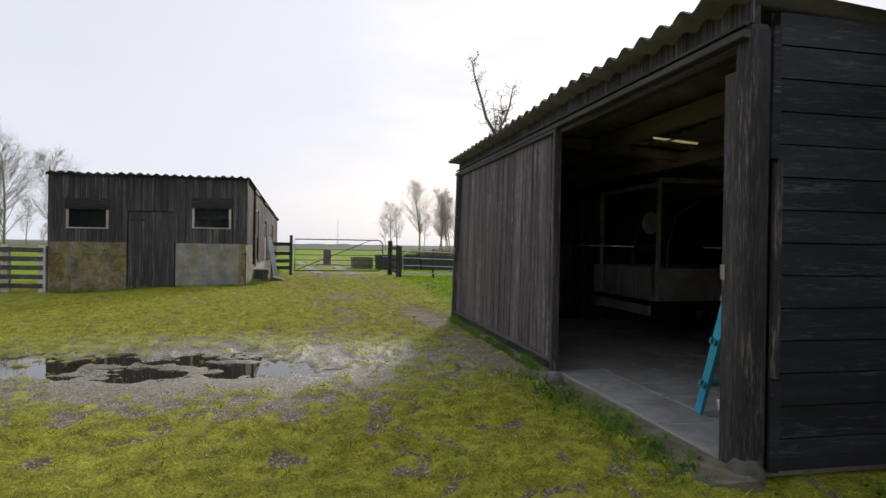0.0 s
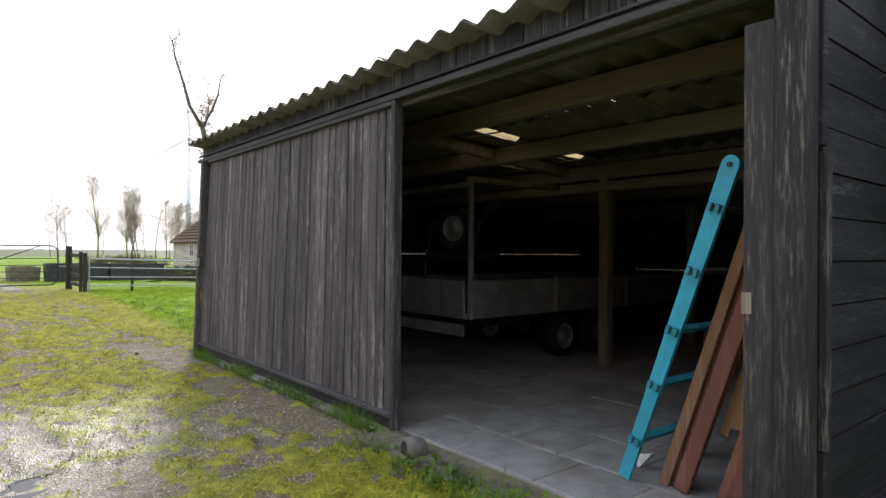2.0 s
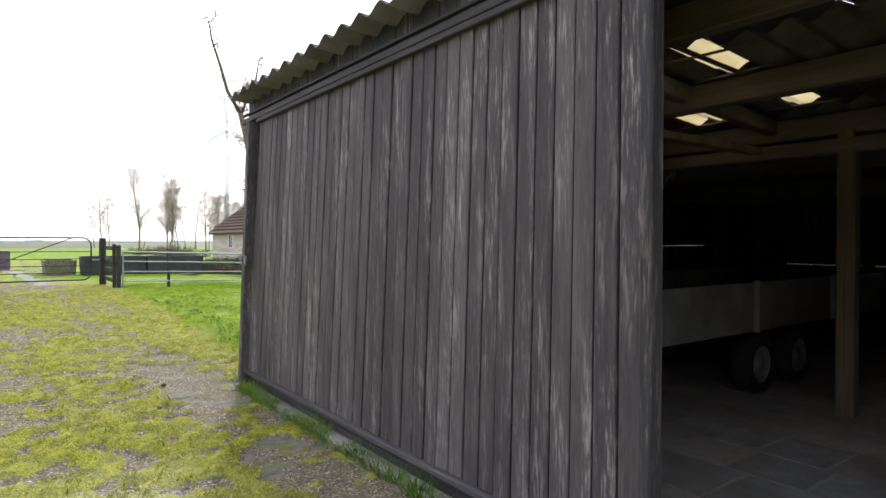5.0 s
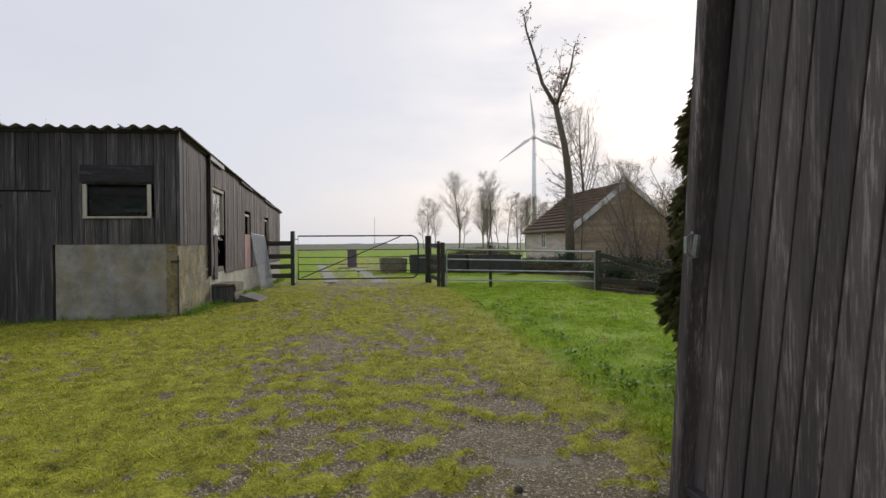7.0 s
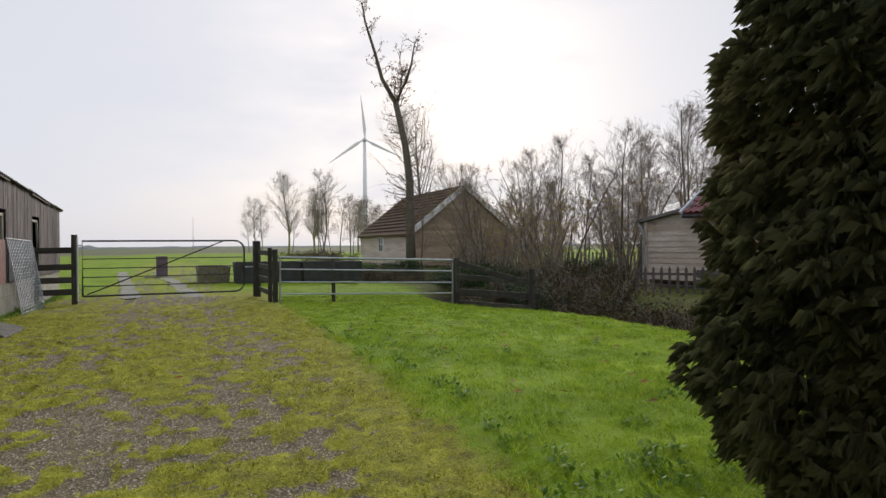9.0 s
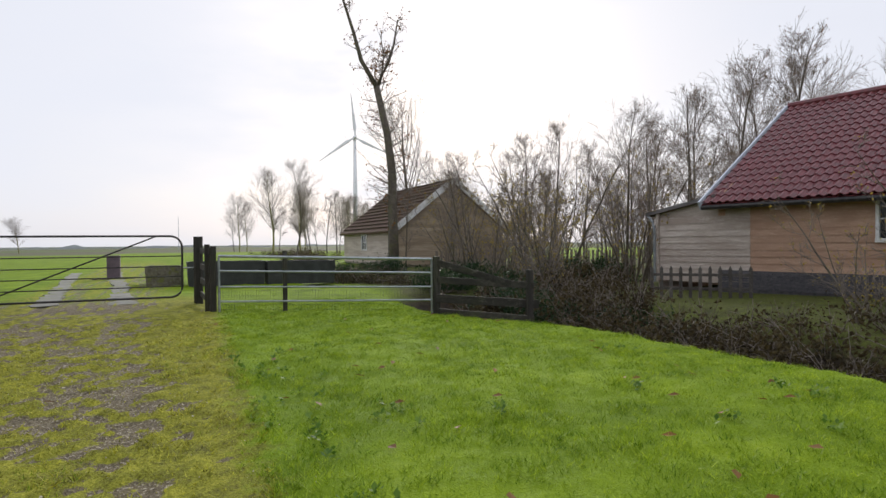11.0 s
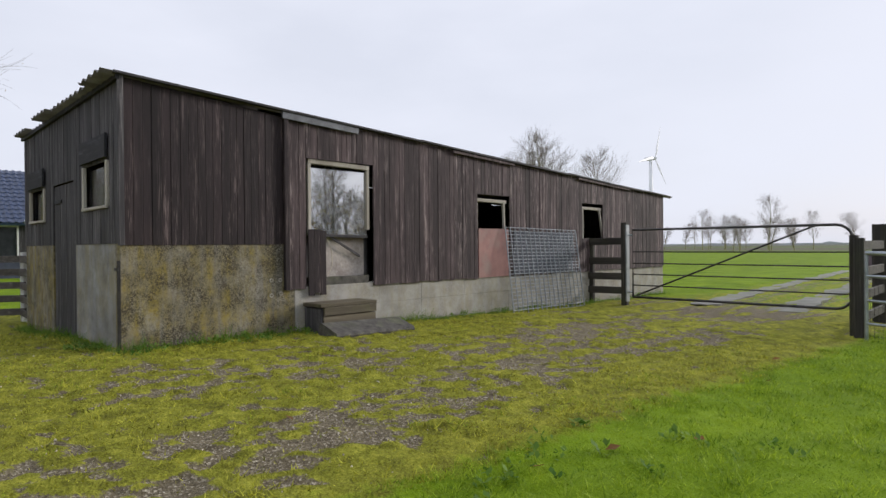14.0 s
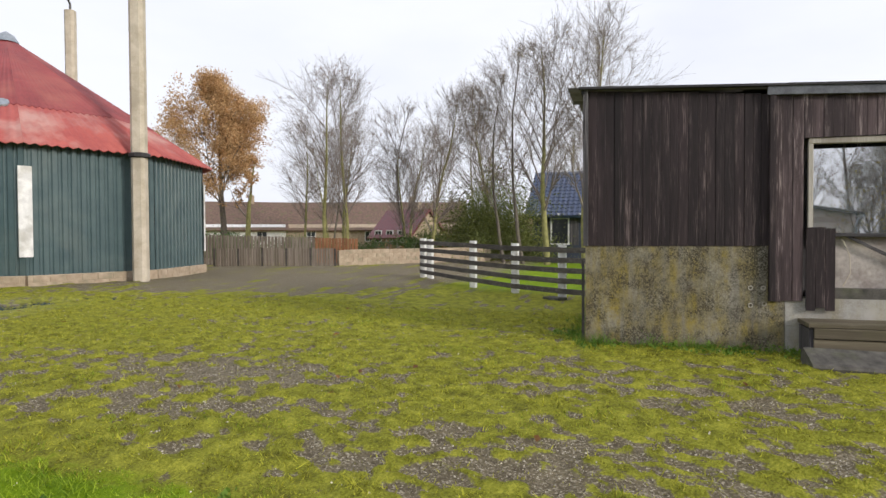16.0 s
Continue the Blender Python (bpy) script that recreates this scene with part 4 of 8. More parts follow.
    # front boards
    front = part("front_wall", Solid().box(SX0 + 0.02, -5.2, SY0 + 0.04, SY0 + 0.06, 1.2, 1.5, m=T), M_TAR, e, "dark upright boards")
    fo = ((-6.63, -5.63, 1.60, 2.10), (-3.40, -2.41, 1.66, 2.20), (-5.14, -3.88, -0.3, 2.10))
    x = SX0
    while x < SX1 + 0.02:
        w = R.uniform(0.15, 0.2)
        x1 = min(x + w, SX1 + 0.035)
        yy = SY0 - 0.028 + jit(0.005)
        zb, zt = 1.22, 3.06 + jit(0.01)
        cuts = [(zb, zt)]
        for a0, a1, z0, z1 in fo:
            if x1 > a0 + 0.04 and x < a1 - 0.04:
                cuts = ([(zb, z0)] if z0 > zb else []) + [(z1, zt)]
        for a, b in cuts:
            s = Solid()
            g = 0.004
            vs = [(px, py, pz) for pz in (a, b) for px, py in ((x + g, yy + 0.024), (x + g, yy + 0.005), (x + g + 0.005, yy), (x1 - g - 0.005, yy), (x1 - g, yy + 0.005), (x1 - g, yy + 0.024))]
            vs = [Vector(v) - o for v in vs]
            s.add(vs, [(j, (j + 1) % 6, 6 + (j + 1) % 6, 6 + j) for j in range(6)] + [(5, 4, 3, 2, 1, 0), (6, 7, 8, 9, 10, 11)])
            part("board", s, M_TAR, front)
        x = x1
    # corner board, trims
    s = Solid()
    s.beam(Vector((SX1 + 0.03, SY0 - 0.02, 1.2)) - o, Vector((SX1 + 0.03, SY0 - 0.02, 3.1)) - o, 0.06, 0.05, up=(1, 0, 0))
    part("corner_board", s, M_TAR, e)
    s = Solid()
    s.beam(Vector((SX1 + 0.045, 19.16, 0.58)) - o, Vector((SX1 + 0.045, 19.16, 2.98)) - o, 0.07, 0.06, up=(1, 0, 0))
    part("edge_board", s, M_SHED_DK, e)
    # roof: sheets running down the length, with torn verge boards
    slope = Vector((0, 1, -0.68 / (SY1 - SY0))).normalized()
    roof = part("roof", Solid().box(SX0, SX1, SY0 + 0.1, SY0 + 0.2, 2.98, 3.06, m=T), M_GREY_SHEET, e, "grey corrugated fibre cement roof")
    cols = [SX0 - 0.12 + i * 0.885 for i in range(6)]
    for i, x0 in enumerate(cols):
        for j in range(5):
            ya = SY0 - 0.16 + j * 2.72 - (0.07 if i in (2, 5) and j == 0 else 0)
            if i == 1 and j == 0:
                ya += 0.12
            L = 2.85
            s = Solid()
            s.sheet(Vector((x0, ya, shed_top(ya) - 0.012 - 0.008 * (j % 2) + 0.005 * (i % 2))) - o, slope, (1, 0, 0), L, 0.90, 0.235, 0.055)
            part("roof_sheet", s, M_GREY_SHEET, roof, soft=True)
    y = SY0 - 0.1
    k = 0
    while y < SY1:
        L = R.uniform(1.5, 2.6)
        y1 = min(y + L, SY1 + 0.1)
        dz = jit(0.012)
        s = Solid()
        s.beam(Vector((SX1 + 0.06, y, shed_top(y) - 0.015 + dz)) - o, Vector((SX1 + 0.06, y1, shed_top(y1) - 0.015 + jit(0.012))) - o, 0.09, 0.03)
        part("verge_board", s, M_TAR_H, e)
        y = y1
    for ya, yb, dz, w in ((19.1, 20.35, -0.075, 0.10), (22.35, 24.0, -0.07, 0.05), (26.2, 28.4, -0.06, 0.05)):
        s = Solid()
        s.beam(Vector((SX1 + 0.07, ya, shed_top(ya) + dz)) - o, Vector((SX1 + 0.07, yb, shed_top(yb) + dz)) - o, 0.03, w)
        part("flashing" if ya < 20 else "trim_board", s, M_LEAD if ya < 20 else M_SHED, e, "grey lead flashing" if ya < 20 else "")
    s = Solid()
    s.beam(Vector((SX0 - 0.05, SY0 - 0.05, 3.055)) - o, Vector((SX1 + 0.06, SY0 - 0.05, 3.075)) - o, 0.04, 0.06)
    part("front_trim", s, M_TAR_X, e)
    # front door
    d = part("door", Solid().box(-5.10, -3.90, SY0 + 0.03, SY0 + 0.06, -0.22, 2.08, m=T), M_TAR, e, "black plank door")
    for i in range(7):
        part("plank", Solid().box(-5.10 + i * 0.171, -5.10 + (i + 1) * 0.171 - 0.006, SY0 - 0.005 + jit(0.003), SY0 + 0.028, -0.22, 2.08, m=T), M_TAR, d)
    s = Solid()
    s.beam(Vector((-5.05, SY0 - 0.015, 1.85)) - o, Vector((-4.65, SY0 - 0.015, 1.85)) - o, 0.02, 0.05)
    part("hinge", s, M_TAR_X, d)
    # front windows
    for x0, x1, z0, z1 in fo[:2]:
        w = part("window", Solid().box(x0 + 0.04, x1 - 0.04, SY0 + 0.03, SY0 + 0.035, z0 + 0.04, z1 - 0.04, m=T), M_GLASS, e, "small dirty window in a bleached frame")
        w.visible_shadow = False
        s = Solid()
        s.beam(Vector((x0 - 0.03, SY0 - 0.03, z0)) - o, Vector((x1 + 0.03, SY0 - 0.03, z0)) - o, 0.06, 0.035)
        for xx in (x0, x1):
            s.beam(Vector((xx, SY0 - 0.028, z0)) - o, Vector((xx, SY0 - 0.028, z1)) - o, 0.045, 0.06, up=(1, 0, 0))
        part("window_frame", s, M_FRAME, w)
        s = Solid()
        s.beam(Vector((x0 - 0.06, SY0 - 0.06, z1 + 0.17)) - o, Vector((x1 + 0.06, SY0 - 0.06, z1 + 0.17)) - o, 0.03, 0.28)
        part("shutter_board", s, M_TAR_X, w)
    # side window over a blocked hatch
    y0, y1, z0, z1 = 19.55, 20.57, 0.62, 2.37
    hatch = part("window", Solid().box(SX1 - 0.040, SX1 - 0.035, y0 + 0.01, y1 - 0.01, 1.33, 2.28, m=T), M_PANE, e, "square dusty pane throwing back bare trees")
    s = Solid()
    s.beam(Vector((SX1 - 0.02, y0 - 0.02, z1)) - o, Vector((SX1 - 0.02, y1 + 0.02, z1 - 0.02)) - o, 0.06, 0.07)
    part("head_trim", s, M_FRAME, hatch)
    for yy, zb in ((y0, 1.33), (y1, 1.42)):
        s = Solid()
        s.beam(Vector((SX1 - 0.02, yy, zb)) - o, Vector((SX1 - 0.02, yy, z1)) - o, 0.05, 0.05, up=(1, 0, 0))
        part("side_trim", s, M_FRAME, hatch)
    s = Solid()
    s.beam(Vector((SX1 - 0.03, y0, 1.33)) - o, Vector((SX1 - 0.03, y1, 1.31)) - o, 0.03, 0.04)
    part("pane_edge", s, M_TAR_H, hatch)
    part("hatch_lining", Solid().box(SX1 - 0.14, SX1 - 0.12, y0 + 0.2, y1, 0.72, 1.33, m=T), M_PLASTER, hatch, "white board below the pane")
    s = Solid()
    s.beam(Vector((SX1 - 0.06, 19.80, 1.38)) - o, Vector((SX1 - 0.06, 20.45, 1.02)) - o, 0.02, 0.035)
    part("brace", s, M_TAR_H, hatch)
    s = Solid()
    s.tube([Vector((SX1 - 0.07, 19.88, 1.28)) - o, Vector((SX1 - 0.06, 19.95, 1.1)) - o, Vector((SX1 - 0.06, 19.96, 0.9)) - o, Vector((SX1 - 0.07, 19.89, 0.75)) - o], 0.006, 5)
    part("cord", s, M_POLE, hatch)
    part("hatch_sill", Solid().box(SX1 - 0.12, SX1 + 0.0, y0, y1, 0.60, 0.73, m=T), M_STONE, hatch, "rotten leaf-strewn sill")
    part("hatch_back", Solid().box(SX1 - 0.2, SX1 - 0.17, y0 - 0.1, y1 + 0.1, 0.6, 2.45, m=T), M_TAR, hatch)
    s = Solid()
    for i in range(3):
        s.box(SX1 + 0.032, SX1 + 0.052, 19.50 + i * 0.095, 19.50 + (i + 1) * 0.095 - 0.004, 0.50 + jit(0.02), 1.40 + jit(0.01), m=T)
    part("loose_boards", s, M_SHED_DK, hatch)
    # two narrow openings
    for y0, y1, z0, z1, red in ((23.0, 23.85, 1.47, 2.09, True), (26.45, 27.22, 1.30, 2.07, False)):
        s = Solid()
        s.beam(Vector((SX1 - 0.03, y0, z1 - 0.10)) - o, Vector((SX1 - 0.03, y1, z1 - 0.11)) - o, 0.05, 0.06)
        w = part("window", s, M_FRAME, e, "small open window with a bleached frame")
        s = Solid()
        s.beam(Vector((SX1 - 0.03, y0 + 0.03, z0)) - o, Vector((SX1 - 0.03, y0 + 0.03, z1 - 0.1)) - o, 0.04, 0.05, up=(1, 0, 0))
        part("side_trim", s, M_FRAME, w)
        s = Solid()
        lean = 0.0 if red else 0.16
        s.beam(Vector((SX1 - 0.02, y1 - 0.06 + lean, z0 - (0 if red else 0.05))) - o, Vector((SX1 - 0.02, y1 - 0.08, z1 - 0.1)) - o, 0.04, 0.05, up=(1, 0, 0))
        part("side_trim", s, M_FRAME, w)
        s = Solid().box(SX1 - 0.32, SX1 - 0.06, y0 - 0.02, y1 + 0.02, z1 - 0.0, z1 + 0.02, m=T)
        part("lintel", s, M_TAR_H, w)
        if red:
            part("red_panel", Solid().box(SX1 + 0.0, SX1 + 0.02, y0 + 0.04, y1 + 0.03, 0.58, 1.47, m=T), M_REDPANEL, w, "faded red board panel")
    # holes with pipe ends in the base
    for dy, dz in ((0, 0), (0.13, 0.0), (0.0, -0.2), (0.14, -0.18)):
        s = Solid()
        s.lathe(Vector((SX1 + 0.0, 18.95 + dy, 0.72 + dz)) - o, (1, 0, 0), [(0.001, 0.004), (0.016, 0.004), (0.018, 0.014), (0.027, 0.014), (0.029, 0.0)], 12)
        part("pipe_end", s, M_FRAME, e)
    s = Solid()
    s.beam(Vector((SX1 + 0.02, SY0 - 0.05, -0.05)) - o, Vector((SX1 + 0.02, SY0 - 0.05, 1.03)) - o, 0.035, 0.02, up=(1, 0, 0))
    s.beam(Vector((SX1 - 0.1, SY0 - 0.055, 0.93)) - o, Vector((SX1 + 0.05, SY0 - 0.055, 0.93)) - o, 0.015, 0.03)
    part("iron_strap", s, M_IRON, e, "rusty iron bar on the corner")


make_shed()

# ---- things in the barn ----
def make_ladder():
    foot, top = Vector((2.93, 2.97, 0.035)), Vector((2.93, 2.34, 1.84))
    e = thing("ladder", foot, "bright turquoise wooden ladder leaning in the barn opening", "ladder")
    d = (top - foot).normalized()
    side = Vector((1, 0, 0))
    flat = d.cross(side).normalized()
    L = (top - foot).length

    def stile(off, thick, L):
        s = Solid()
        w0, w1, n = 0.035, 0.048, 8
        prof = [(0.0, w0)] + [(L * k / 10, lerp(w0, w1, k / 10)) for k in range(1, 10)]
        left = [(a, -w) for a, w in prof]
        right = [(a, w) for a, w in prof]
        arc = [(L - w1 + w1 * math.sin(t), -w1 * math.cos(t)) for t in np.linspace(0, math.pi, n)]
        loop = left + arc + right[::-1]
        m = len(loop)
        vs = [d * a + flat * b + side * (off + k) for k in (-thick / 2, thick / 2) for a, b in loop]
        s.add(vs, [tuple(range(m - 1, -1, -1)), tuple(range(m, 2 * m))] + [(i, (i + 1) % m, m + (i + 1) % m, m + i) for i in range(m)])
        return s

    part("stile", stile(0.0, 0.028, L), M_BLUE, e)
    part("stile", stile(0.70, 0.028, L * 0.46), M_BLUE, e)
    for f in (0.13, 0.315, 0.49):
        s = Solid()
        s.beam(d * (L * f) + side * -0.02, d * (L * f) + side * 0.72, 0.055, 0.022, up=tuple(d))
        r = part("rung", s, M_BLUE_RUNG, e)
        for k in (-1, 1):
            q = Solid()
            c = d * (L * f) + flat * (0.022 * k) + side * -0.03
            q.beam(c - d * 0.022, c + d * 0.022, 0.026, 0.024, up=(1, 0, 0), bevel=0.2)
            part("wedge", q, M_BLUE_RUNG, r)
    part("rung", Solid().beam(d * (L * 0.67) + side * -0.02, d * (L * 0.67) + side * 0.36, 0.055, 0.022, up=tuple(d)), M_RAIL, e, "bare grey wooden rung")
    for k, g in ((-1, 0.855), (1, 0.855), (-1, 0.67), (1, 0.67)):
        q = Solid()
        c = d * (L * g) + flat * (0.022 * k) + side * -0.03
        q.beam(c - d * 0.022, c + d * 0.022, 0.026, 0.024, up=(1, 0, 0), bevel=0.2)
        part("wedge", q, M_BLUE_RUNG, e)
    part("rung", Solid().beam(d * (L * 0.855) + side * -0.02, d * (L * 0.855) + side * 0.3, 0.055, 0.022, up=tuple(d)), M_RAIL, e, "bare grey wooden rung")
    s = Solid()
    s.lathe(d * (L - 0.05) + side * -0.014, (-1, 0, 0), [(0.001, 0.016), (0.012, 0.016), (0.014, 0.0)], 8)
    part("bolt", s, M_IRON, e)


make_ladder()


def make_leaning_boards():
    # x, foot y, top y, top z, width, thickness
    spec = ((3.03, 2.775, 2.235, 1.72, 0.062, 0.030, M_PLANK_OAK), (3.065, 2.735, 2.200, 1.70, 0.110, 0.028, M_PLANK_RED), (3.10, 2.715, 2.160, 1.66, 0.120, 0.025, M_PLANK_OAK),
            (3.02, 2.665, 2.150, 1.62, 0.085, 0.035, M_PLANK_RED), (3.03, 2.430, 2.120, 1.04, 0.075, 0.035, M_PLANK_RED), (2.97, 2.365, 2.090, 0.92, 0.085, 0.03, M_PLANK_RED))
    for x, y, ty, h, w, th, m in spec:
        foot, top = Vector((x, y, 0.032)), Vector((x + 0.02, ty, h))
        s = Solid()
        s.beam((0, 0, 0), top - foot, w, th, up=(1, 0, 0), bevel=0.15)
        ob = part("plank", s, m)
        ob.location = foot
        tagged(ob, "red-brown varnished wooden plank leaning beside the ladder" if m is M_PLANK_RED else "worn varnished oak plank leaning beside the ladder", "plank", "planks leaning by the ladder")
    e = thing("plywood_sheet", (3.14, 2.40, 0.03), "tan plywood sheet with a chewed lower edge behind the planks", "sheet")
    prof = [(0.11, 0.36), (0.065, 0.345), (0.05, 0.395), (0.0, 0.40), (-0.02, 0.345), (-0.13, 0.33), (-0.40, 1.26), (-0.20, 1.33)]
    n = len(prof)
    s = Solid()
    s.add([(k, yy, zz - 0.03) for k in (-0.008, 0.008) for yy, zz in prof], [tuple(range(n - 1, -1, -1)), tuple(range(n, 2 * n))] + [(i, (i + 1) % n, n + (i + 1) % n, n + i) for i in range(n)])
    part("panel", s, wood("tan_plywood", (0.30, 0.165, 0.075), (0.45, 0.27, 0.14), (0.5, 0.36, 0.24), "z", wear=0.15), e)
    part("batten", Solid().beam((0.05, 0.02, 0.0), (0.04, -0.25, 1.2), 0.05, 0.03, up=(1, 0, 0)), M_PLANK_OAK, e)
    s = Solid()
    s.add([(0, 0, 0), (0.14, 0.03, 0.01), (0.16, -0.03, 0.06), (0.05, -0.06, 0.09), (0.02, 0.05, 0.07), (0.1, 0.04, 0.05)], [(0, 1, 5, 4), (0, 3, 2, 1), (4, 5, 2, 3), (0, 4, 3), (1, 2, 5)])
    ob = part("rag", s, M_WHITE)
    ob.location = (3.12, 3.0, 0.035)
    tagged(ob, "crumpled pale rag on the floor by the planks", "rag")


make_leaning_boards()


def wheel(parent, c, axis, r, w, rim=M_RIM):
    s = Solid()
    s.lathe(c, axis, [(r * 0.62, -w / 2), (r * 0.93, -w / 2), (r, -w * 0.3), (r, w * 0.3), (r * 0.93, w / 2), (r * 0.62, w / 2), (r * 0.6, 0), (r * 0.62, -w / 2)], 28)
    t = part("wheel", s, M_RUBBER, parent, "black rubber tyre", soft=True)
    s = Solid()
    s.lathe(c, axis, [(r * 0.62, -w * 0.45), (r * 0.55, -w * 0.3), (r * 0.3, -w * 0.15), (r * 0.26, -w * 0.4), (0.001, -w * 0.45)], 24)
    s.lathe(c, axis, [(r * 0.62, w * 0.45), (r * 0.55, w * 0.3), (0.001, w * 0.3)], 24)
    part("rim", s, rim, t, "grey steel rim", soft=True)
    return t


def make_trailer():
    e = thing("trailer", (6.0, 6.6, 0.012), "grey twin-axle flatbed trailer parked in the barn", "trailer")
    o = e.location
    T = Matrix.Translation(-o)
    x0, x1, y0, y1 = 4.25, 8.6, 5.86, 7.5
    part("bed", Solid().box(x0, x1, y0, y1, 0.60, 0.66, m=T), M_TRAILER, e)
    for a, b in ((y0 - 0.02, y0 + 0.015), (y1 - 0.015, y1 + 0.02)):
        part("side_panel", Solid().box(x0 + 0.03, x1, a, b, 0.62, 1.02, m=T), M_TRAILER, e, "dull metal drop side")
    tail = part("tailgate", Solid().box(x0 - 0.03, x0, y0 + 0.02, y1 - 0.02, 0.62, 1.02, m=T), M_TRAILER, e)
    for y in (6.2, 6.7, 7.2):
        part("stiffener", Solid().box(x0 - 0.05, x0 - 0.03, y, y + 0.05, 0.64, 1.0, m=T), M_TRAILER, tail)
    part("light_bar", Solid().box(x0 - 0.06, x0 - 0.01, y0 + 0.02, y1 - 0.02, 0.42, 0.54, m=T), M_TRAILER, e)
    for x in (x0 + 0.04, 5.7, 7.2):
        s = Solid()
        s.beam(Vector((x, y0 - 0.04, 0.6)) - o, Vector((x, y0 - 0.04, 1.04)) - o, 0.05, 0.03, up=(1, 0, 0))
        part("stanchion", s, M_TRAILER, e)
    part("chassis", Solid().box(x0 + 0.2, x1 + 1.0, 6.2, 6.3, 0.45, 0.6, m=T).box(x0 + 0.2, x1 + 1.0, 7.1, 7.2, 0.45, 0.6, m=T), M_IRON, e)
    for x in (6.0, 6.72):
        for y in (6.0, 7.36):
            wheel(e, Vector((x, y, 0.275)) - o, (0, 1, 0), 0.265, 0.16)
    # ladder rack frame
    s = Solid()
    s.beam(Vector((4.33, 5.88, 1.0)) - o, Vector((4.33, 5.88, 2.12)) - o, 0.05, 0.05, up=(1, 0, 0))
    part("rack_post", s, M_TRAILER, e)
    s = Solid()
    s.beam(Vector((4.33, 7.45, 1.0)) - o, Vector((4.33, 7.45, 2.12)) - o, 0.05, 0.05, up=(1, 0, 0))
    part("rack_post", s, M_TRAILER, e)
    s = Solid()
    s.beam(Vector((4.3, 5.88, 2.145)) - o, Vector((5.9, 5.88, 2.145)) - o, 0.09, 0.06)
    part("rack_bar", s, M_POSTW, e, "pale bar along the top of the rack")
    s = Solid()
    s.beam(Vector((4.33, 5.9, 2.09)) - o, Vector((4.33, 7.45, 2.09)) - o, 0.05, 0.05)
    part("rack_rail", s, M_TRAILER, e)


make_trailer()


def make_cart():
    """An upturned wheel and frame loaded on the trailer."""
    e = thing("hand_cart", (4.75, 6.7, 0.66), "dark old cart with a rubber wheel loaded on the trailer", "cart")
    o = e.location
    wheel(e, Vector((4.6, 6.45, 1.62)) - o, (1, 0.25, 0), 0.25, 0.13)
    s = Solid()
    for y in (6.3, 7.2):
        s.tube([Vector((4.7, y, 0.66)) - o, Vector((4.72, y, 1.25)) - o, Vector((4.8, y - 0.05, 1.7)) - o, Vector((5.2, y, 1.95)) - o], 0.025, 6)
    s.tube([Vector((4.72, 6.3, 1.25)) - o, Vector((4.72, 7.2, 1.25)) - o], 0.03, 6)
    s.tube([Vector((4.72, 6.3, 1.62)) - o, Vector((4.74, 7.2, 1.62)) - o], 0.02, 6)
    part("frame", s, M_IRON, e)
    part("seat", Solid().box(4.7, 5.4, 6.5, 7.1, 1.25, 1.33, m=Matrix.Translation(-o)), M_RUBBER, e)


make_cart()


def make_timber_stack():
    for x0, x1, y0, y1, z0, z1 in ((8.05, 8.75, 3.15, 5.15, 0.012, 0.30), (8.1, 8.65, 3.0, 5.02, 0.30, 0.46), (8.12, 8.68, 3.05, 4.80, 0.46, 0.62), (8.15, 8.6, 3.1, 4.72, 0.62, 0.78)):
        s = Solid()
        s.beam((0, 0, (z1 - z0) / 2), (0, y1 - y0, (z1 - z0) / 2), x1 - x0, z1 - z0, bevel=0.05)
        ob = part("timber_beam", s, M_PLANK_OAK)
        ob.location = ((x0 + x1) / 2, y0, z0)
        tagged(ob, "orange-brown timber beam stacked at the back of the barn", "timber", "stacked timber in the barn")


make_timber_stack()


def make_wheelbarrow():
    e = thing("wheelbarrow", (6.35, 3.35, 0.012), "galvanised wheelbarrow with white grips in the barn", "wheelbarrow")
    s = Solid()
    ring0 = [(-0.28, -0.2, 0.3), (0.3, -0.2, 0.26), (0.3, 0.2, 0.26), (-0.28, 0.2, 0.3)]
    ring1 = [(-0.4, -0.32, 0.62), (0.5, -0.3, 0.55), (0.5, 0.3, 0.55), (-0.4, 0.32, 0.62)]
    inner = [(x * 0.96, y * 0.95, z + 0.0) for x, y, z in ring1]
    deep = [(x * 0.93, y * 0.92, z + 0.02) for x, y, z in ring0]
    s.add(ring0 + ring1 + inner + deep, [(3, 2, 1, 0)] + [(i, (i + 1) % 4, 4 + (i + 1) % 4, 4 + i) for i in range(4)] + [(4 + i, 4 + (i + 1) % 4, 8 + (i + 1) % 4, 8 + i) for i in range(4)] + [(8 + i, 8 + (i + 1) % 4, 12 + (i + 1) % 4, 12 + i) for i in range(4)] + [(12, 13, 14, 15)])
    part("tray", s, M_STEEL, e)
    for y in (-0.2, 0.2):
        s = Solid()
        s.tube([(0.75, y * 0.4, 0.22), (0.2, y, 0.27), (-0.4, y * 1.2, 0.42), (-0.85, y * 1.4, 0.62)], 0.017, 6)
        h = part("handle", s, M_IRON, e)
        q = Solid()
        q.tube([(-0.85, y * 1.4, 0.62), (-0.97, y * 1.43, 0.67)], 0.03, 8)
        part("grip", q, M_WHITE, h, "white rubber grip")
        s = Solid()
        s.tube([(-0.1, y, 0.3), (-0.2, y, 0.0), (-0.3, y, 0.0), (-0.28, y, 0.32)], 0.015, 6)
        part("leg", s, M_IRON, e)
    wheel(e, Vector((0.72, 0, 0.2)), (0, 1, 0), 0.19, 0.08)


make_wheelbarrow()

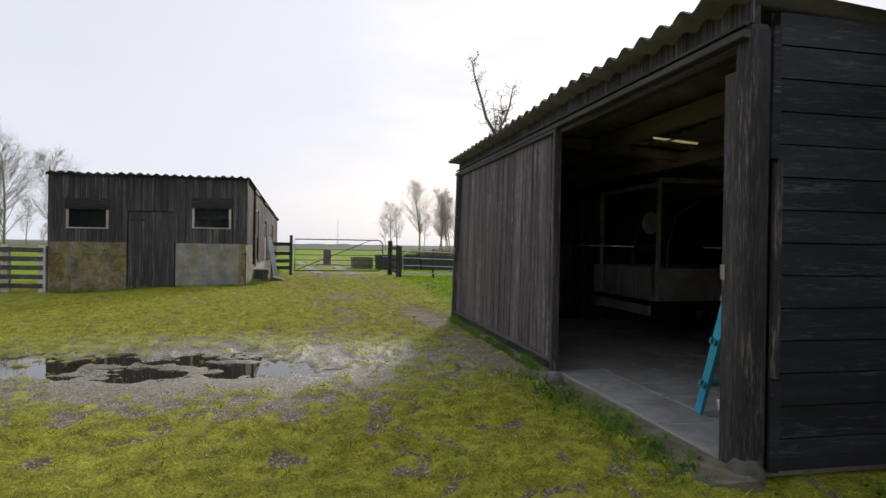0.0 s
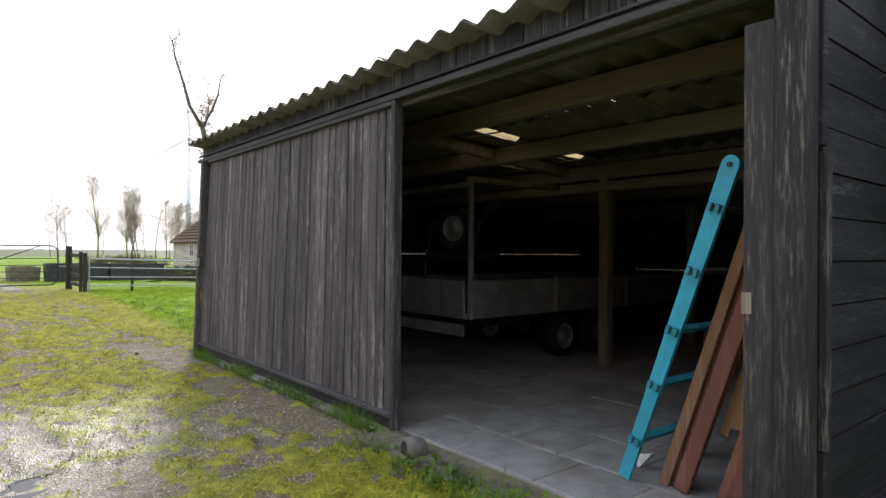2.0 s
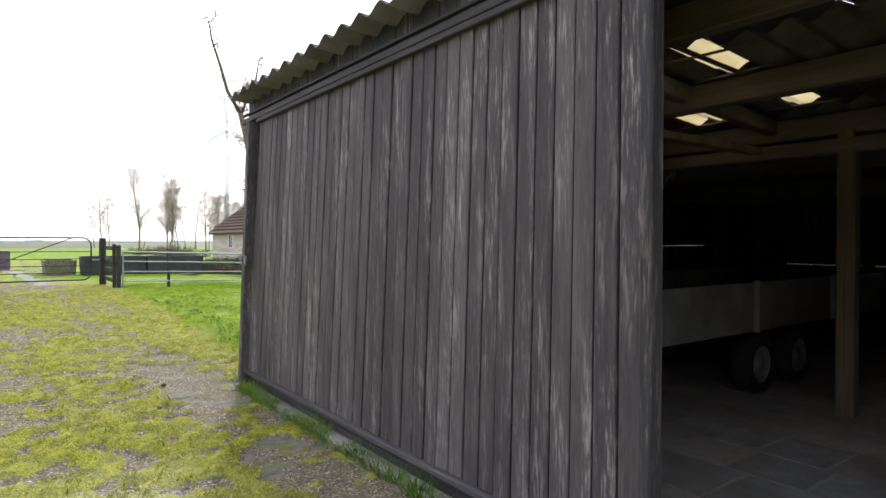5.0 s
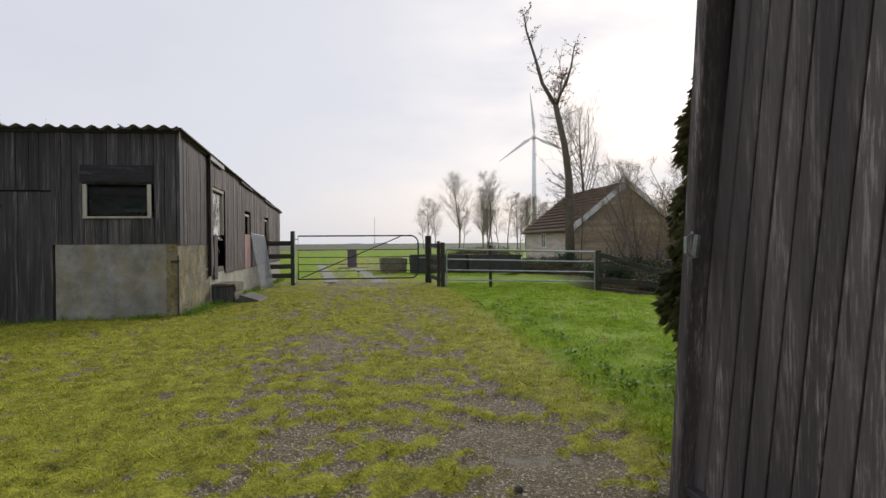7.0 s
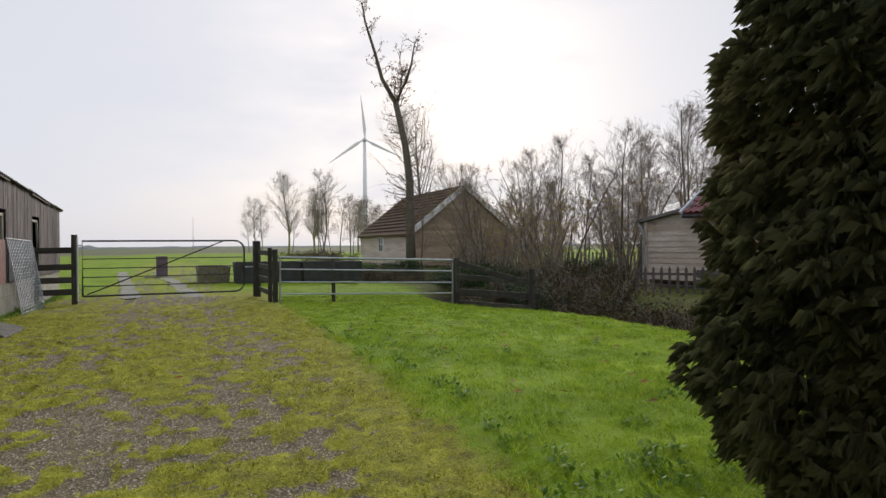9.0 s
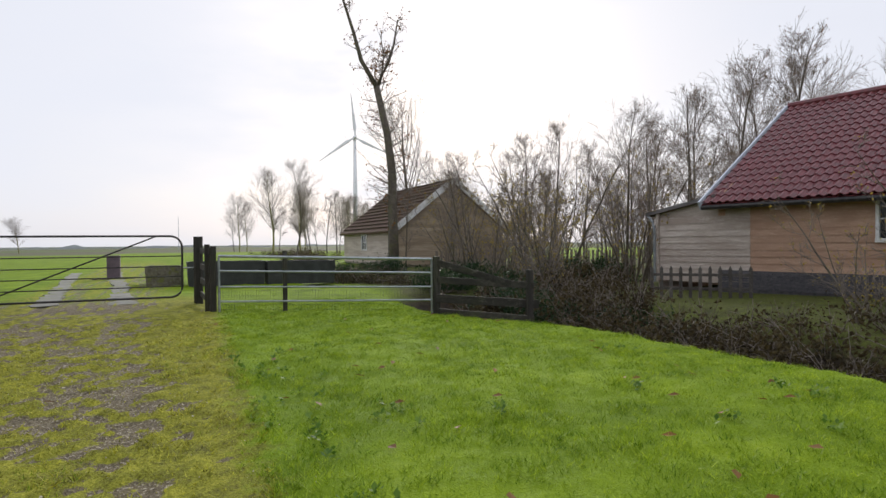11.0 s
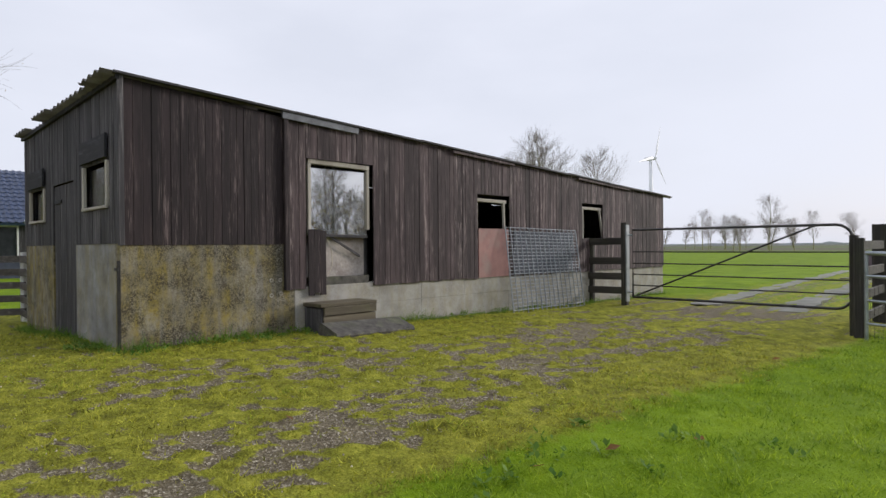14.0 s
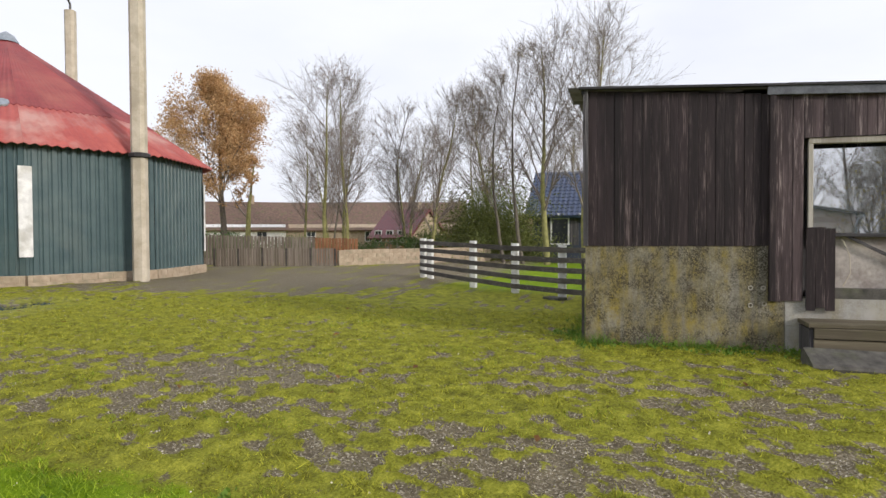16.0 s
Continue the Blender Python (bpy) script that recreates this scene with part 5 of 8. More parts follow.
# ---- yard things ----
def make_pipe_end():
    s = Solid()
    s.lathe((0, 0, 0), (-1, 0.25, 0.1), [(0.045, -0.05), (0.075, -0.03), (0.085, 0.03), (0.08, 0.1), (0.058, 0.1), (0.05, 0.0), (0.001, 0.0)], 14)
    ob = part("drain_pipe", s, M_GREY_SHEET, soft=True)
    # flat black disc across the mouth, painted for the shade inside the pipe
    part("bore", Solid().lathe((0, 0, 0), (-1, 0.25, 0.1), [(0.055, 0.098), (0.001, 0.098)], 14), M_RUBBER, ob, "black disc standing in for the shaded hollow of the pipe")
    ob.location = (2.24, 4.06, 0.05)
    tagged(ob, "short grey drain pipe end at the barn sill", "pipe")
    for x, y, r in ((2.33, 3.75, 0.03), (2.28, 3.3, 0.035), (2.2, 2.9, 0.025), (1.55, 8.6, 0.022), (1.75, 9.4, 0.025)):
        s = Solid()
        pr = [(0.001, r * 0.8), (r * 0.6, r * 0.7), (r, r * 0.2), (r * 0.8, -r * 0.5)]
        s.lathe((0, 0, 0), (jit(0.3), jit(0.3), 1), pr, 7)
        q = part("stone", s, M_STONE, soft=True)
        q.location = (x, y, ground_z(x, y) + r * 0.4)
        tagged(q, "dark loose stone lying on the mossy ground", "stone", "loose stones")


make_pipe_end()


def make_yard_block():
    s = Solid()
    s.beam((0, -0.12, 0.06), (0, 0.12, 0.06), 0.16, 0.12)
    ob = part("brick_block", s, M_BRICK)
    ob.location, ob.rotation_euler = (3.48, 1.62, -0.01), (0, 0, 0.4)
    tagged(ob, "pale stone block among weeds at the green wall", "block")


make_yard_block()


def make_step():
    e = thing("wooden_step", (-1.75, 19.9, -0.13), "step of stacked old boards below the shed hatch", "step")
    for i, (z, d) in enumerate(((0.06, 0.0), (0.18, 0.01), (0.30, 0.0), (0.42, 0.02))):
        s = Solid()
        s.beam((0.2 + d, -0.42, z), (0.2 + d, 0.45, z), 0.035, 0.11, bevel=0.15)
        part("board", s, M_PALLET, e)
    s = Solid()
    s.beam((0.0, -0.47, 0.50), (0.0, 0.46, 0.50), 0.46, 0.045)
    part("tread", s, M_PALLET, e, "grey weathered tread")
    part("side", Solid().box(-0.2, 0.19, -0.46, -0.42, 0, 0.46), M_TAR, e)
    part("core", Solid().box(-0.2, 0.17, -0.41, 0.42, 0, 0.46), M_TAR, e)
    s = Solid()
    s.beam((0.0, -0.66, 0.10), (0.0, 0.66, 0.07), 0.42, 0.22, bevel=0.12)
    ob = part("stone_slab", s, M_STONE)
    ob.location, ob.rotation_euler = (-1.28, 20.0, -0.09), (0, 0.3, 0)
    tagged(ob, "tilted dark stone slab in front of the wooden step", "slab")


make_step()


def make_mesh_panel():
    e = thing("steel_mesh_panel", (-1.66, 24.8, -0.12), "galvanised steel mesh panel leaning on the shed wall", "mesh panel")
    o = e.location
    bl, br, tl, tr = (Vector(p) - o for p in ((-1.64, 23.62, -0.11), (-1.64, 25.95, -0.11), (-1.92, 23.72, 1.5), (-1.92, 26.05, 1.46)))
    for i in range(25):
        t = i / 24
        s = Solid().tube([bl.lerp(tl, t), br.lerp(tr, t)], 0.0065, 5)
        part("wire", s, M_STEEL, e)
    for i in range(17):
        t = i / 16
        s = Solid().tube([bl.lerp(br, t) + Vector((0.01, 0, 0)), tl.lerp(tr, t) + Vector((0.01, 0, 0))], 0.012 if i in (0, 16) else 0.0085, 5)
        part("wire", s, M_STEEL, e)
    s = Solid()
    s.box(-1.945, -1.93, 24.0, 26.0, 0.6, 1.42)
    ob = part("dark_panel", s, plain("slate_panel", (0.035, 0.042, 0.06), (0.07, 0.08, 0.105), 0.5, 3))
    tagged(ob, "dark slate-blue sheet fixed on the shed wall behind the mesh", "panel")


make_mesh_panel()


def post(e, x, y, z0, z1, w, mat, name="post"):
    s = Solid()
    s.beam(Vector((x, y, z0)) - e.location, Vector((x, y, z1)) - e.location, w, w, up=(1, 0, 0), bevel=0.16)
    return part(name, s, mat, e)


def rail(e, a, b, w, h, mat, name="rail"):
    s = Solid()
    s.beam(Vector(a) - e.location, Vector(b) - e.location, w, h, bevel=0.15)
    return part(name, s, mat, e)


def make_gates():
    # wooden hurdle between shed and gate
    e = thing("wooden_fence", (-1.5, 26.72, -0.15), "short dark wooden rail fence between shed and gate", "fence")
    post(e, -1.93, 26.74, -0.2, 1.3, 0.10, M_FENCE_DKZ)
    for z in (1.22, 0.80, 0.47, 0.17):
        rail(e, (-1.98, 26.68, z), (-1.15, 26.68, z + 0.01), 0.05, 0.15, M_FENCE_DK)
    # gate posts
    g = thing("gate_post", (-1.12, 26.72, -0.15), "dark squared wooden gate post with a steel plate", "post", "gate posts")
    post(g, -1.12, 26.72, -0.25, 1.62, 0.13, M_FENCE_DKZ)
    s = Solid()
    s.box(0.05, 0.075, -0.06, 0.06, 0.1, 1.72)
    part("hinge_plate", s, M_STEEL, g)
    g = thing("gate_post", (3.33, 26.85, -0.15), "thick dark wooden gate post with a weathered top", "post", "gate posts")
    post(g, 3.33, 26.85, -0.25, 1.45, 0.2, M_FENCE_DKZ)
    # tubular field gate
    e = thing("field_gate", (0.95, 26.75, 0.0), "closed dark tubular steel field gate with a diagonal brace", "gate")
    o = e.location
    x0, x1, zt, zb, r = -0.95, 2.98, 1.46, 0.05, 0.25
    pts = [(x0, 26.75, zb), (x0, 26.75, zt), (x1 - r, 26.75, zt)]
    for k in range(1, 6):
        a = math.pi / 2 * (1 - k / 5)
        pts.append((x1 - r + r * math.cos(a), 26.75, zt - r + r * math.sin(a)))
    for k in range(0, 6):
        a = -math.pi / 2 * k / 5
        pts.append((x1 - r + r * math.cos(a), 26.75, zb + r + r * math.sin(a)))
    pts.append((x0, 26.75, zb))
    part("frame", Solid().tube([Vector(p) - o for p in pts], 0.024, 8), M_IRON, e)
    for z in (1.0, 0.76, 0.53, 0.30):
        part("bar", Solid().tube([Vector((x0, 26.75, z)) - o, Vector((x1, 26.75, z)) - o], 0.014, 6), M_IRON, e)
    part("brace", Solid().tube([Vector((x0 + 0.1, 26.73, zb + 0.04)) - o, Vector((2.45, 26.73, zt)) - o], 0.018, 6), M_IRON, e)
    for z in (0.15, 1.35):
        part("hinge", Solid().tube([Vector((-1.06, 26.75, z)) - o, Vector((x0, 26.75, z)) - o], 0.018, 6), M_STEEL, e)
    s = Solid().tube([Vector((2.98, 26.75, 0.72)) - o, Vector((3.24, 26.8, 0.72)) - o], 0.02, 6)
    part("latch", s, M_STEEL, e)
    # link fence towards the lawn
    e = thing("wooden_fence", (3.42, 25.6, -0.15), "low dark wooden rail fence linking two posts", "fence")
    post(e, 3.50, 24.55, -0.25, 1.22, 0.12, M_FENCE_DKZ)
    post(e, 3.40, 24.75, -0.25, 1.26, 0.10, M_FENCE_DKZ)
    for z in (1.12, 0.75, 0.42, 0.1):
        rail(e, (3.38, 26.8, z), (3.44, 24.6, z), 0.04, 0.13, M_FENCE_DK)
    # galvanised hurdle with netting
    e = thing("steel_hurdle", (5.5, 23.4, -0.15), "galvanised steel hurdle backed with wire netting", "fence")
    a, b = Vector((3.60, 24.42, 0)), Vector((7.42, 22.42, 0))
    for z0, z1, r in ((1.02, 0.93, 0.028), (0.72, 0.66, 0.02), (0.40, 0.38, 0.018), (0.10, 0.12, 0.018)):
        part("rail", Solid().tube([a + Vector((0, 0, z0)) - e.location, b + Vector((0, 0, z1)) - e.location], r, 8), M_STEEL, e)
    for t in (0.0, 1.0):
        p = a.lerp(b, t)
        part("upright", Solid().tube([p + Vector((0, 0, -0.15)) - e.location, p + Vector((0, 0, 1.0 - 0.06 * t)) - e.location], 0.024, 8), M_STEEL, e)
    s = Solid()
    for i in range(76):
        p = a.lerp(b, i / 75) + Vector((0.03, 0.06, 0))
        s.tube([p + Vector((0, 0, -0.18)) - e.location, p + Vector((0, 0, 0.62)) - e.location], 0.0022, 3, caps=False)
    for i in range(9):
        z = -0.16 + i * 0.095
        s.tube([a + Vector((0.03, 0.06, z)) - e.location, b + Vector((0.03, 0.06, z)) - e.location], 0.0022, 3, caps=False)
    part("netting", s, M_IRON, e, "thin square wire netting")
    g = thing("fence_post", (4.82, 23.9, -0.15), "slim dark fence post behind the hurdle", "post")
    post(g, 4.82, 23.9, -0.3, 1.12, 0.085, M_FENCE_DKZ)
    # sagging board fence at the ditch
    e = thing("board_fence", (8.2, 21.8, -0.15), "sagging rotten board fence beside the ditch", "fence")
    post(e, 7.5, 22.36, -0.35, 0.98, 0.12, M_FENCE_DKZ)
    post(e, 8.95, 21.25, -0.6, 0.72, 0.12, M_FENCE_DKZ)
    rail(e, (7.5, 22.28, 0.86), (8.65, 21.42, 0.45), 0.03, 0.13, M_FENCE_DK, "board")
    rail(e, (7.5, 22.28, 0.52), (9.0, 21.17, 0.42), 0.03, 0.13, M_FENCE_DK, "board")
    rail(e, (7.45, 22.28, 0.16), (9.1, 21.15, 0.06), 0.03, 0.16, M_FENCE_DK, "board")
    rail(e, (7.5, 22.27, -0.1), (9.0, 21.16, -0.22), 0.03, 0.12, M_FENCE_DK, "board")


make_gates()


def make_white_fence():
    e = thing("ranch_fence", (-10, 14.5, -0.1), "brown board fence on white-painted posts", "fence")
    P = [(-13.5, 11.05), (-11.0, 13.4), (-9.9, 14.8), (-9.0, 16.1), (-8.2, 17.3), (-7.28, 17.28)]
    for i, (x, y) in enumerate(P):
        z = ground_z(x, y)
        post(e, x, y, z - 0.1, z + 1.30, 0.19, M_WHITE)
        if i == 0:
            post(e, x + 0.40, y + 0.38, z - 0.1, z + 1.28, 0.19, M_WHITE)
    for (xa, ya), (xb, yb) in zip(P, P[1:]):
        d = (Vector((xb, yb, 0)) - Vector((xa, ya, 0))).normalized()
        n = Vector((d.y, -d.x, 0)) * 0.11
        for z in (0.20, 0.44, 0.69, 0.93, 1.17):
            za, zb = ground_z(xa, ya) + z + jit(0.008), ground_z(xb, yb) + z + jit(0.008)
            rail(e, Vector((xa, ya, za)) + n - d * 0.03, Vector((xb, yb, zb)) + n + d * 0.03, 0.03, 0.125, M_RAIL, "board")
    s = Solid()
    s.beam((-0.25, 0, 0.03), (0.25, 0, 0.03), 0.3, 0.06)
    ob = part("paving_slab", s, M_STONE)
    ob.location, ob.rotation_euler = (-8.75, 15.95, ground_z(-8.7, 16) - 0.005), (0, 0, 0.9)
    tagged(ob, "loose dark paving slab at the fence foot", "slab")


make_white_fence()


def make_far_yard():
    """Bins and walls beyond the gate."""
    s = Solid()
    s.beam((0, 0, 0), (0, 0, 0.98), 0.5, 0.5, up=(1, 0, 0), bevel=0.08)
    e = part("feed_bin", s, M_BOX)
    e.location = (0.65, 40.6, -0.14)
    tagged(e, "upright violet-grey bin standing on a slab in the field", "bin")
    s = Solid()
    s.box(-0.5, 1.1, -0.5, 0.4, 0, 0.05)
    e = part("concrete_slab", s, M_APRON)
    e.location = (0.4, 40.3, -0.15)
    tagged(e, "pale concrete slab under the bin", "slab")
    for x0, x1, y0, y1, h, m, lab in ((3.3, 5.85, 33.4, 34.4, 0.84, M_BLACKBIN, "black plastic trough behind the gate"), (5.88, 8.3, 33.2, 34.2, 0.82, M_BLACKBIN, "black plastic trough behind the gate"),
                                      (2.0, 3.2, 34.0, 36.5, 0.66, M_APRON, "low pale concrete clamp wall")):
        s = Solid()
        w, d, t = x1 - x0, y1 - y0, 0.07
        o0 = [(0.05, 0.05), (w - 0.05, 0.05), (w - 0.05, d - 0.05), (0.05, d - 0.05)]
        o1 = [(0, 0), (w, 0), (w, d), (0, d)]
        i1 = [(t, t), (w - t, t), (w - t, d - t), (t, d - t)]
        vs = [(x, y, 0) for x, y in o0] + [(x, y, h) for x, y in o1] + [(x, y, h) for x, y in i1] + [(x, y, 0.1) for x, y in i1]
        s.add(vs, [(i, (i + 1) % 4, 4 + (i + 1) % 4, 4 + i) for i in range(4)] + [(4 + i, 4 + (i + 1) % 4, 8 + (i + 1) % 4, 8 + i) for i in range(4)] + [(8 + i, 8 + (i + 1) % 4, 12 + (i + 1) % 4, 12 + i) for i in range(4)] + [(12, 13, 14, 15)])
        q = part("trough", s, m)
        q.location = (x0, y0, -0.16)
        tagged(q, lab, "trough")
    s = Solid()
    s.tube([(0, 0, -0.2), (0, 0, 11.0)], [0.12, 0.05], 6)
    q = part("mast", s, M_STEEL)
    q.location = (7.0, 229, 0)
    tagged(q, "thin grey mast standing far off in the fields", "mast")


make_far_yard()


def make_field_track():
    """Two worn wet wheel strips running on from the gate, the sky they mirror painted as a pale tone."""
    for x0, x1, words in ((0.1, -1.5, "wet wheel track across the field, sky reflection painted pale"), (1.7, 0.3, "wet wheel track beyond the gate, sky reflection painted pale")):
        s = Solid()
        n = 60
        L, Rr = [], []
        for i in range(n + 1):
            y = 27.6 + 20 * i / n
            c = lerp(x0, x1, i / n) + 0.1 * noise.noise(Vector((x0, y * 0.5, 3)))
            w = 0.24 + 0.2 * noise.noise(Vector((x0, y * 1.3, 8))) + 0.14 * noise.noise(Vector((x0, y * 4, 1)))
            z = max(ground_z(c - w, y), ground_z(c + w, y), ground_z(c, y)) + 0.012
            L.append((c - w, y, z)), Rr.append((c + w * 0.9, y + 0.1, z))
        m = n + 1
        vs = L + Rr + [(p[0], p[1], p[2] - 0.08) for p in L + Rr]
        fs = [(i, m + i, m + i + 1, i + 1) for i in range(n)] + [(i, i + 1, 2 * m + i + 1, 2 * m + i) for i in range(n)] + [(m + i, 3 * m + i, 3 * m + i + 1, m + i + 1) for i in range(n)]
        s.add(vs, fs)
        tagged(part("track", s, M_WETSTRIP), words, "track", kind="structure")


make_field_track()


def make_turbine(x, y, hub, blade, turn, spin):
    e = thing("wind_turbine", (x, y, 0), "white wind turbine standing far off beyond the fields", "wind turbine", "wind turbines")
    e.rotation_euler = (0, 0, turn)
    part("tower", Solid().tube([(0, 0, -0.5), (0, 0, hub)], [2.4, 1.3], 14), M_TURBINE, e, soft=True)
    part("nacelle", Solid().beam((0, -3, hub), (0, 5, hub), 3.2, 3.2, bevel=0.25), M_TURBINE, e)
    part("hub", Solid().lathe((0, -3, hub), (0, -1, 0), [(1.5, 0), (1.4, 1.2), (0.8, 2.2), (0.01, 2.6)], 12), M_TURBINE, e, soft=True)
    for k in range(3):
        a = spin + k * 2 * math.pi / 3
        d = Vector((math.sin(a), 0, math.cos(a)))
        c = Vector((math.cos(a), 0, -math.sin(a)))
        s = Solid()
        base = Vector((0, -4, hub))
        ring = []
        for f, w in ((0.02, 0.9), (0.12, 1.1), (0.22, 2.0), (0.6, 1.2), (1.0, 0.25)):
            p = base + d * (blade * f)
            ring += [p - c * w * 0.4, p + Vector((0, -0.35 * w * 0.6, 0)), p + c * w, p + Vector((0, 0.35 * w * 0.6, 0))]
        s.add(ring, [(i * 4 + j, i * 4 + (j + 1) % 4, i * 4 + 4 + (j + 1) % 4, i * 4 + 4 + j) for i in range(4) for j in range(4)] + [(16, 17, 18, 19)])
        part("blade", s, M_TURBINE, e)


make_turbine(150.5, 509, 91, 37, -0.25, math.radians(-5))
make_turbine(-238.5, 500, 73.5, 29, 1.55, math.radians(18))

# ---- houses round the yard ----
def slab_prism(s, a, b, c, d, thick):
    """A roof plane of four corners, with thickness downwards."""
    vs = [Vector(v) for v in (a, b, c, d)]
    n = (vs[1] - vs[0]).cross(vs[3] - vs[0]).normalized()
    if n.z < 0:
        n = -n
    vs += [v - n * thick for v in vs]
    return s.add(vs, [(0, 1, 2, 3), (7, 6, 5, 4)] + [(i, (i + 1) % 4, 4 + (i + 1) % 4, 4 + i) for i in range(4)])


def roof_tiles(e, parent, a, along, down, nl, nd, tw, tl, mat, join=True):
    """Pantiles laid course by course from the ridge corner a."""
    along, down = Vector(along).normalized(), Vector(down).normalized()
    up = along.cross(down).normalized()
    if up.z < 0:
        up = -up
    s = Solid()
    prof = [(0.0, 0.02), (0.18, 0.055), (0.38, 0.055), (0.55, 0.02), (0.75, 0.0), (1.0, 0.02)]
    for j in range(nd):
        for i in range(nl):
            o = Vector(a) + along * (i * tw) + down * (j * tl)
            vs = []
            for f, h in prof:
                vs.append(o + along * (f * tw) + up * (h + 0.004))
            for f, h in prof:
                vs.append(o + along * (f * tw) + down * (tl * 1.04) + up * (h + 0.035))
            for f, h in prof:
                vs.append(o + along * (f * tw) + down * (tl * 1.04) + up * (h + 0.010))
            m = len(prof)
            s.add(vs, [(k, k + 1, m + k + 1, m + k) for k in range(m - 1)] + [(m + k, m + k + 1, 2 * m + k + 1, 2 * m + k) for k in range(m - 1)])
    ob = part("tiles", s, mat, parent)
    tagged(ob, kind="stuff")
    return ob


def window_unit(e, c, wdir, out, w, h, frame_mat=M_WHITE, bars=True):
    """A framed window; c its middle on the wall, wdir along the wall, out away from it."""
    wdir, out = Vector(wdir).normalized(), Vector(out).normalized()
    c = Vector(c)
    up = Vector((0, 0, 1))
    s = Solid()
    vs = [c + out * 0.015 + wdir * (sx * w / 2) + up * (sz * h / 2) for sx, sz in ((-1, -1), (1, -1), (1, 1), (-1, 1))]
    vs += [v - out * 0.03 for v in vs]
    s.add(vs, [(0, 1, 2, 3), (7, 6, 5, 4)] + [(i, (i + 1) % 4, 4 + (i + 1) % 4, 4 + i) for i in range(4)])
    win = part("window", s, M_DARKPANE, e)
    s = Solid()
    for sz in (-1, 1):
        s.beam(c + out * 0.03 - wdir * (w / 2 + 0.05) + up * (sz * h / 2), c + out * 0.03 + wdir * (w / 2 + 0.05) + up * (sz * h / 2), 0.08, 0.1)
    for sx in (-1, 1):
        s.beam(c + out * 0.03 + wdir * (sx * w / 2) - up * h / 2, c + out * 0.03 + wdir * (sx * w / 2) + up * h / 2, 0.08, 0.1, up=tuple(out))
    part("frame", s, frame_mat, win)
    if bars:
        s = Solid()
        s.beam(c + out * 0.03 - up * h / 2, c + out * 0.03 + up * h / 2, 0.05, 0.05, up=tuple(out))
        s.beam(c + out * 0.03 - wdir * w / 2, c + out * 0.03 + wdir * w / 2, 0.03, 0.03)
        part("glazing_bars", s, frame_mat, win)
    return win


def clad(e, parent_name, p, wdir, out, length, z0, z1, board, mat, label=""):
    """A wall of level boards, each a piece of its own."""
    wdir, out = Vector(wdir).normalized(), Vector(out).normalized()
    p = Vector(p)
    s = Solid()
    q = [p + Vector((0, 0, z0)), p + wdir * length + Vector((0, 0, z0)), p + wdir * length + Vector((0, 0, z1)), p + Vector((0, 0, z1))]
    vs = q + [v - out * 0.12 for v in q]
    s.add(vs, [(0, 1, 2, 3), (7, 6, 5, 4)] + [(i, (i + 1) % 4, 4 + (i + 1) % 4, 4 + i) for i in range(4)])
    wall = part(parent_name, s, mat, e, label)
    z = z0
    while z < z1 - 0.02:
        b = min(board, z1 - z)
        s = Solid()
        a = [p + out * 0.035 + Vector((0, 0, z)), p + out * 0.012 + Vector((0, 0, z + b)), p + out * 0.0 + Vector((0, 0, z + b)), p + Vector((0, 0, z))]
        c = [v + wdir * length for v in a]
        s.add(a + c, [(0, 4, 5, 1), (0, 3, 7, 4), (1, 5, 6, 2), (0, 1, 2, 3), (7, 6, 5, 4)])
        part("board", s, mat, wall)
        z += board
    return wall


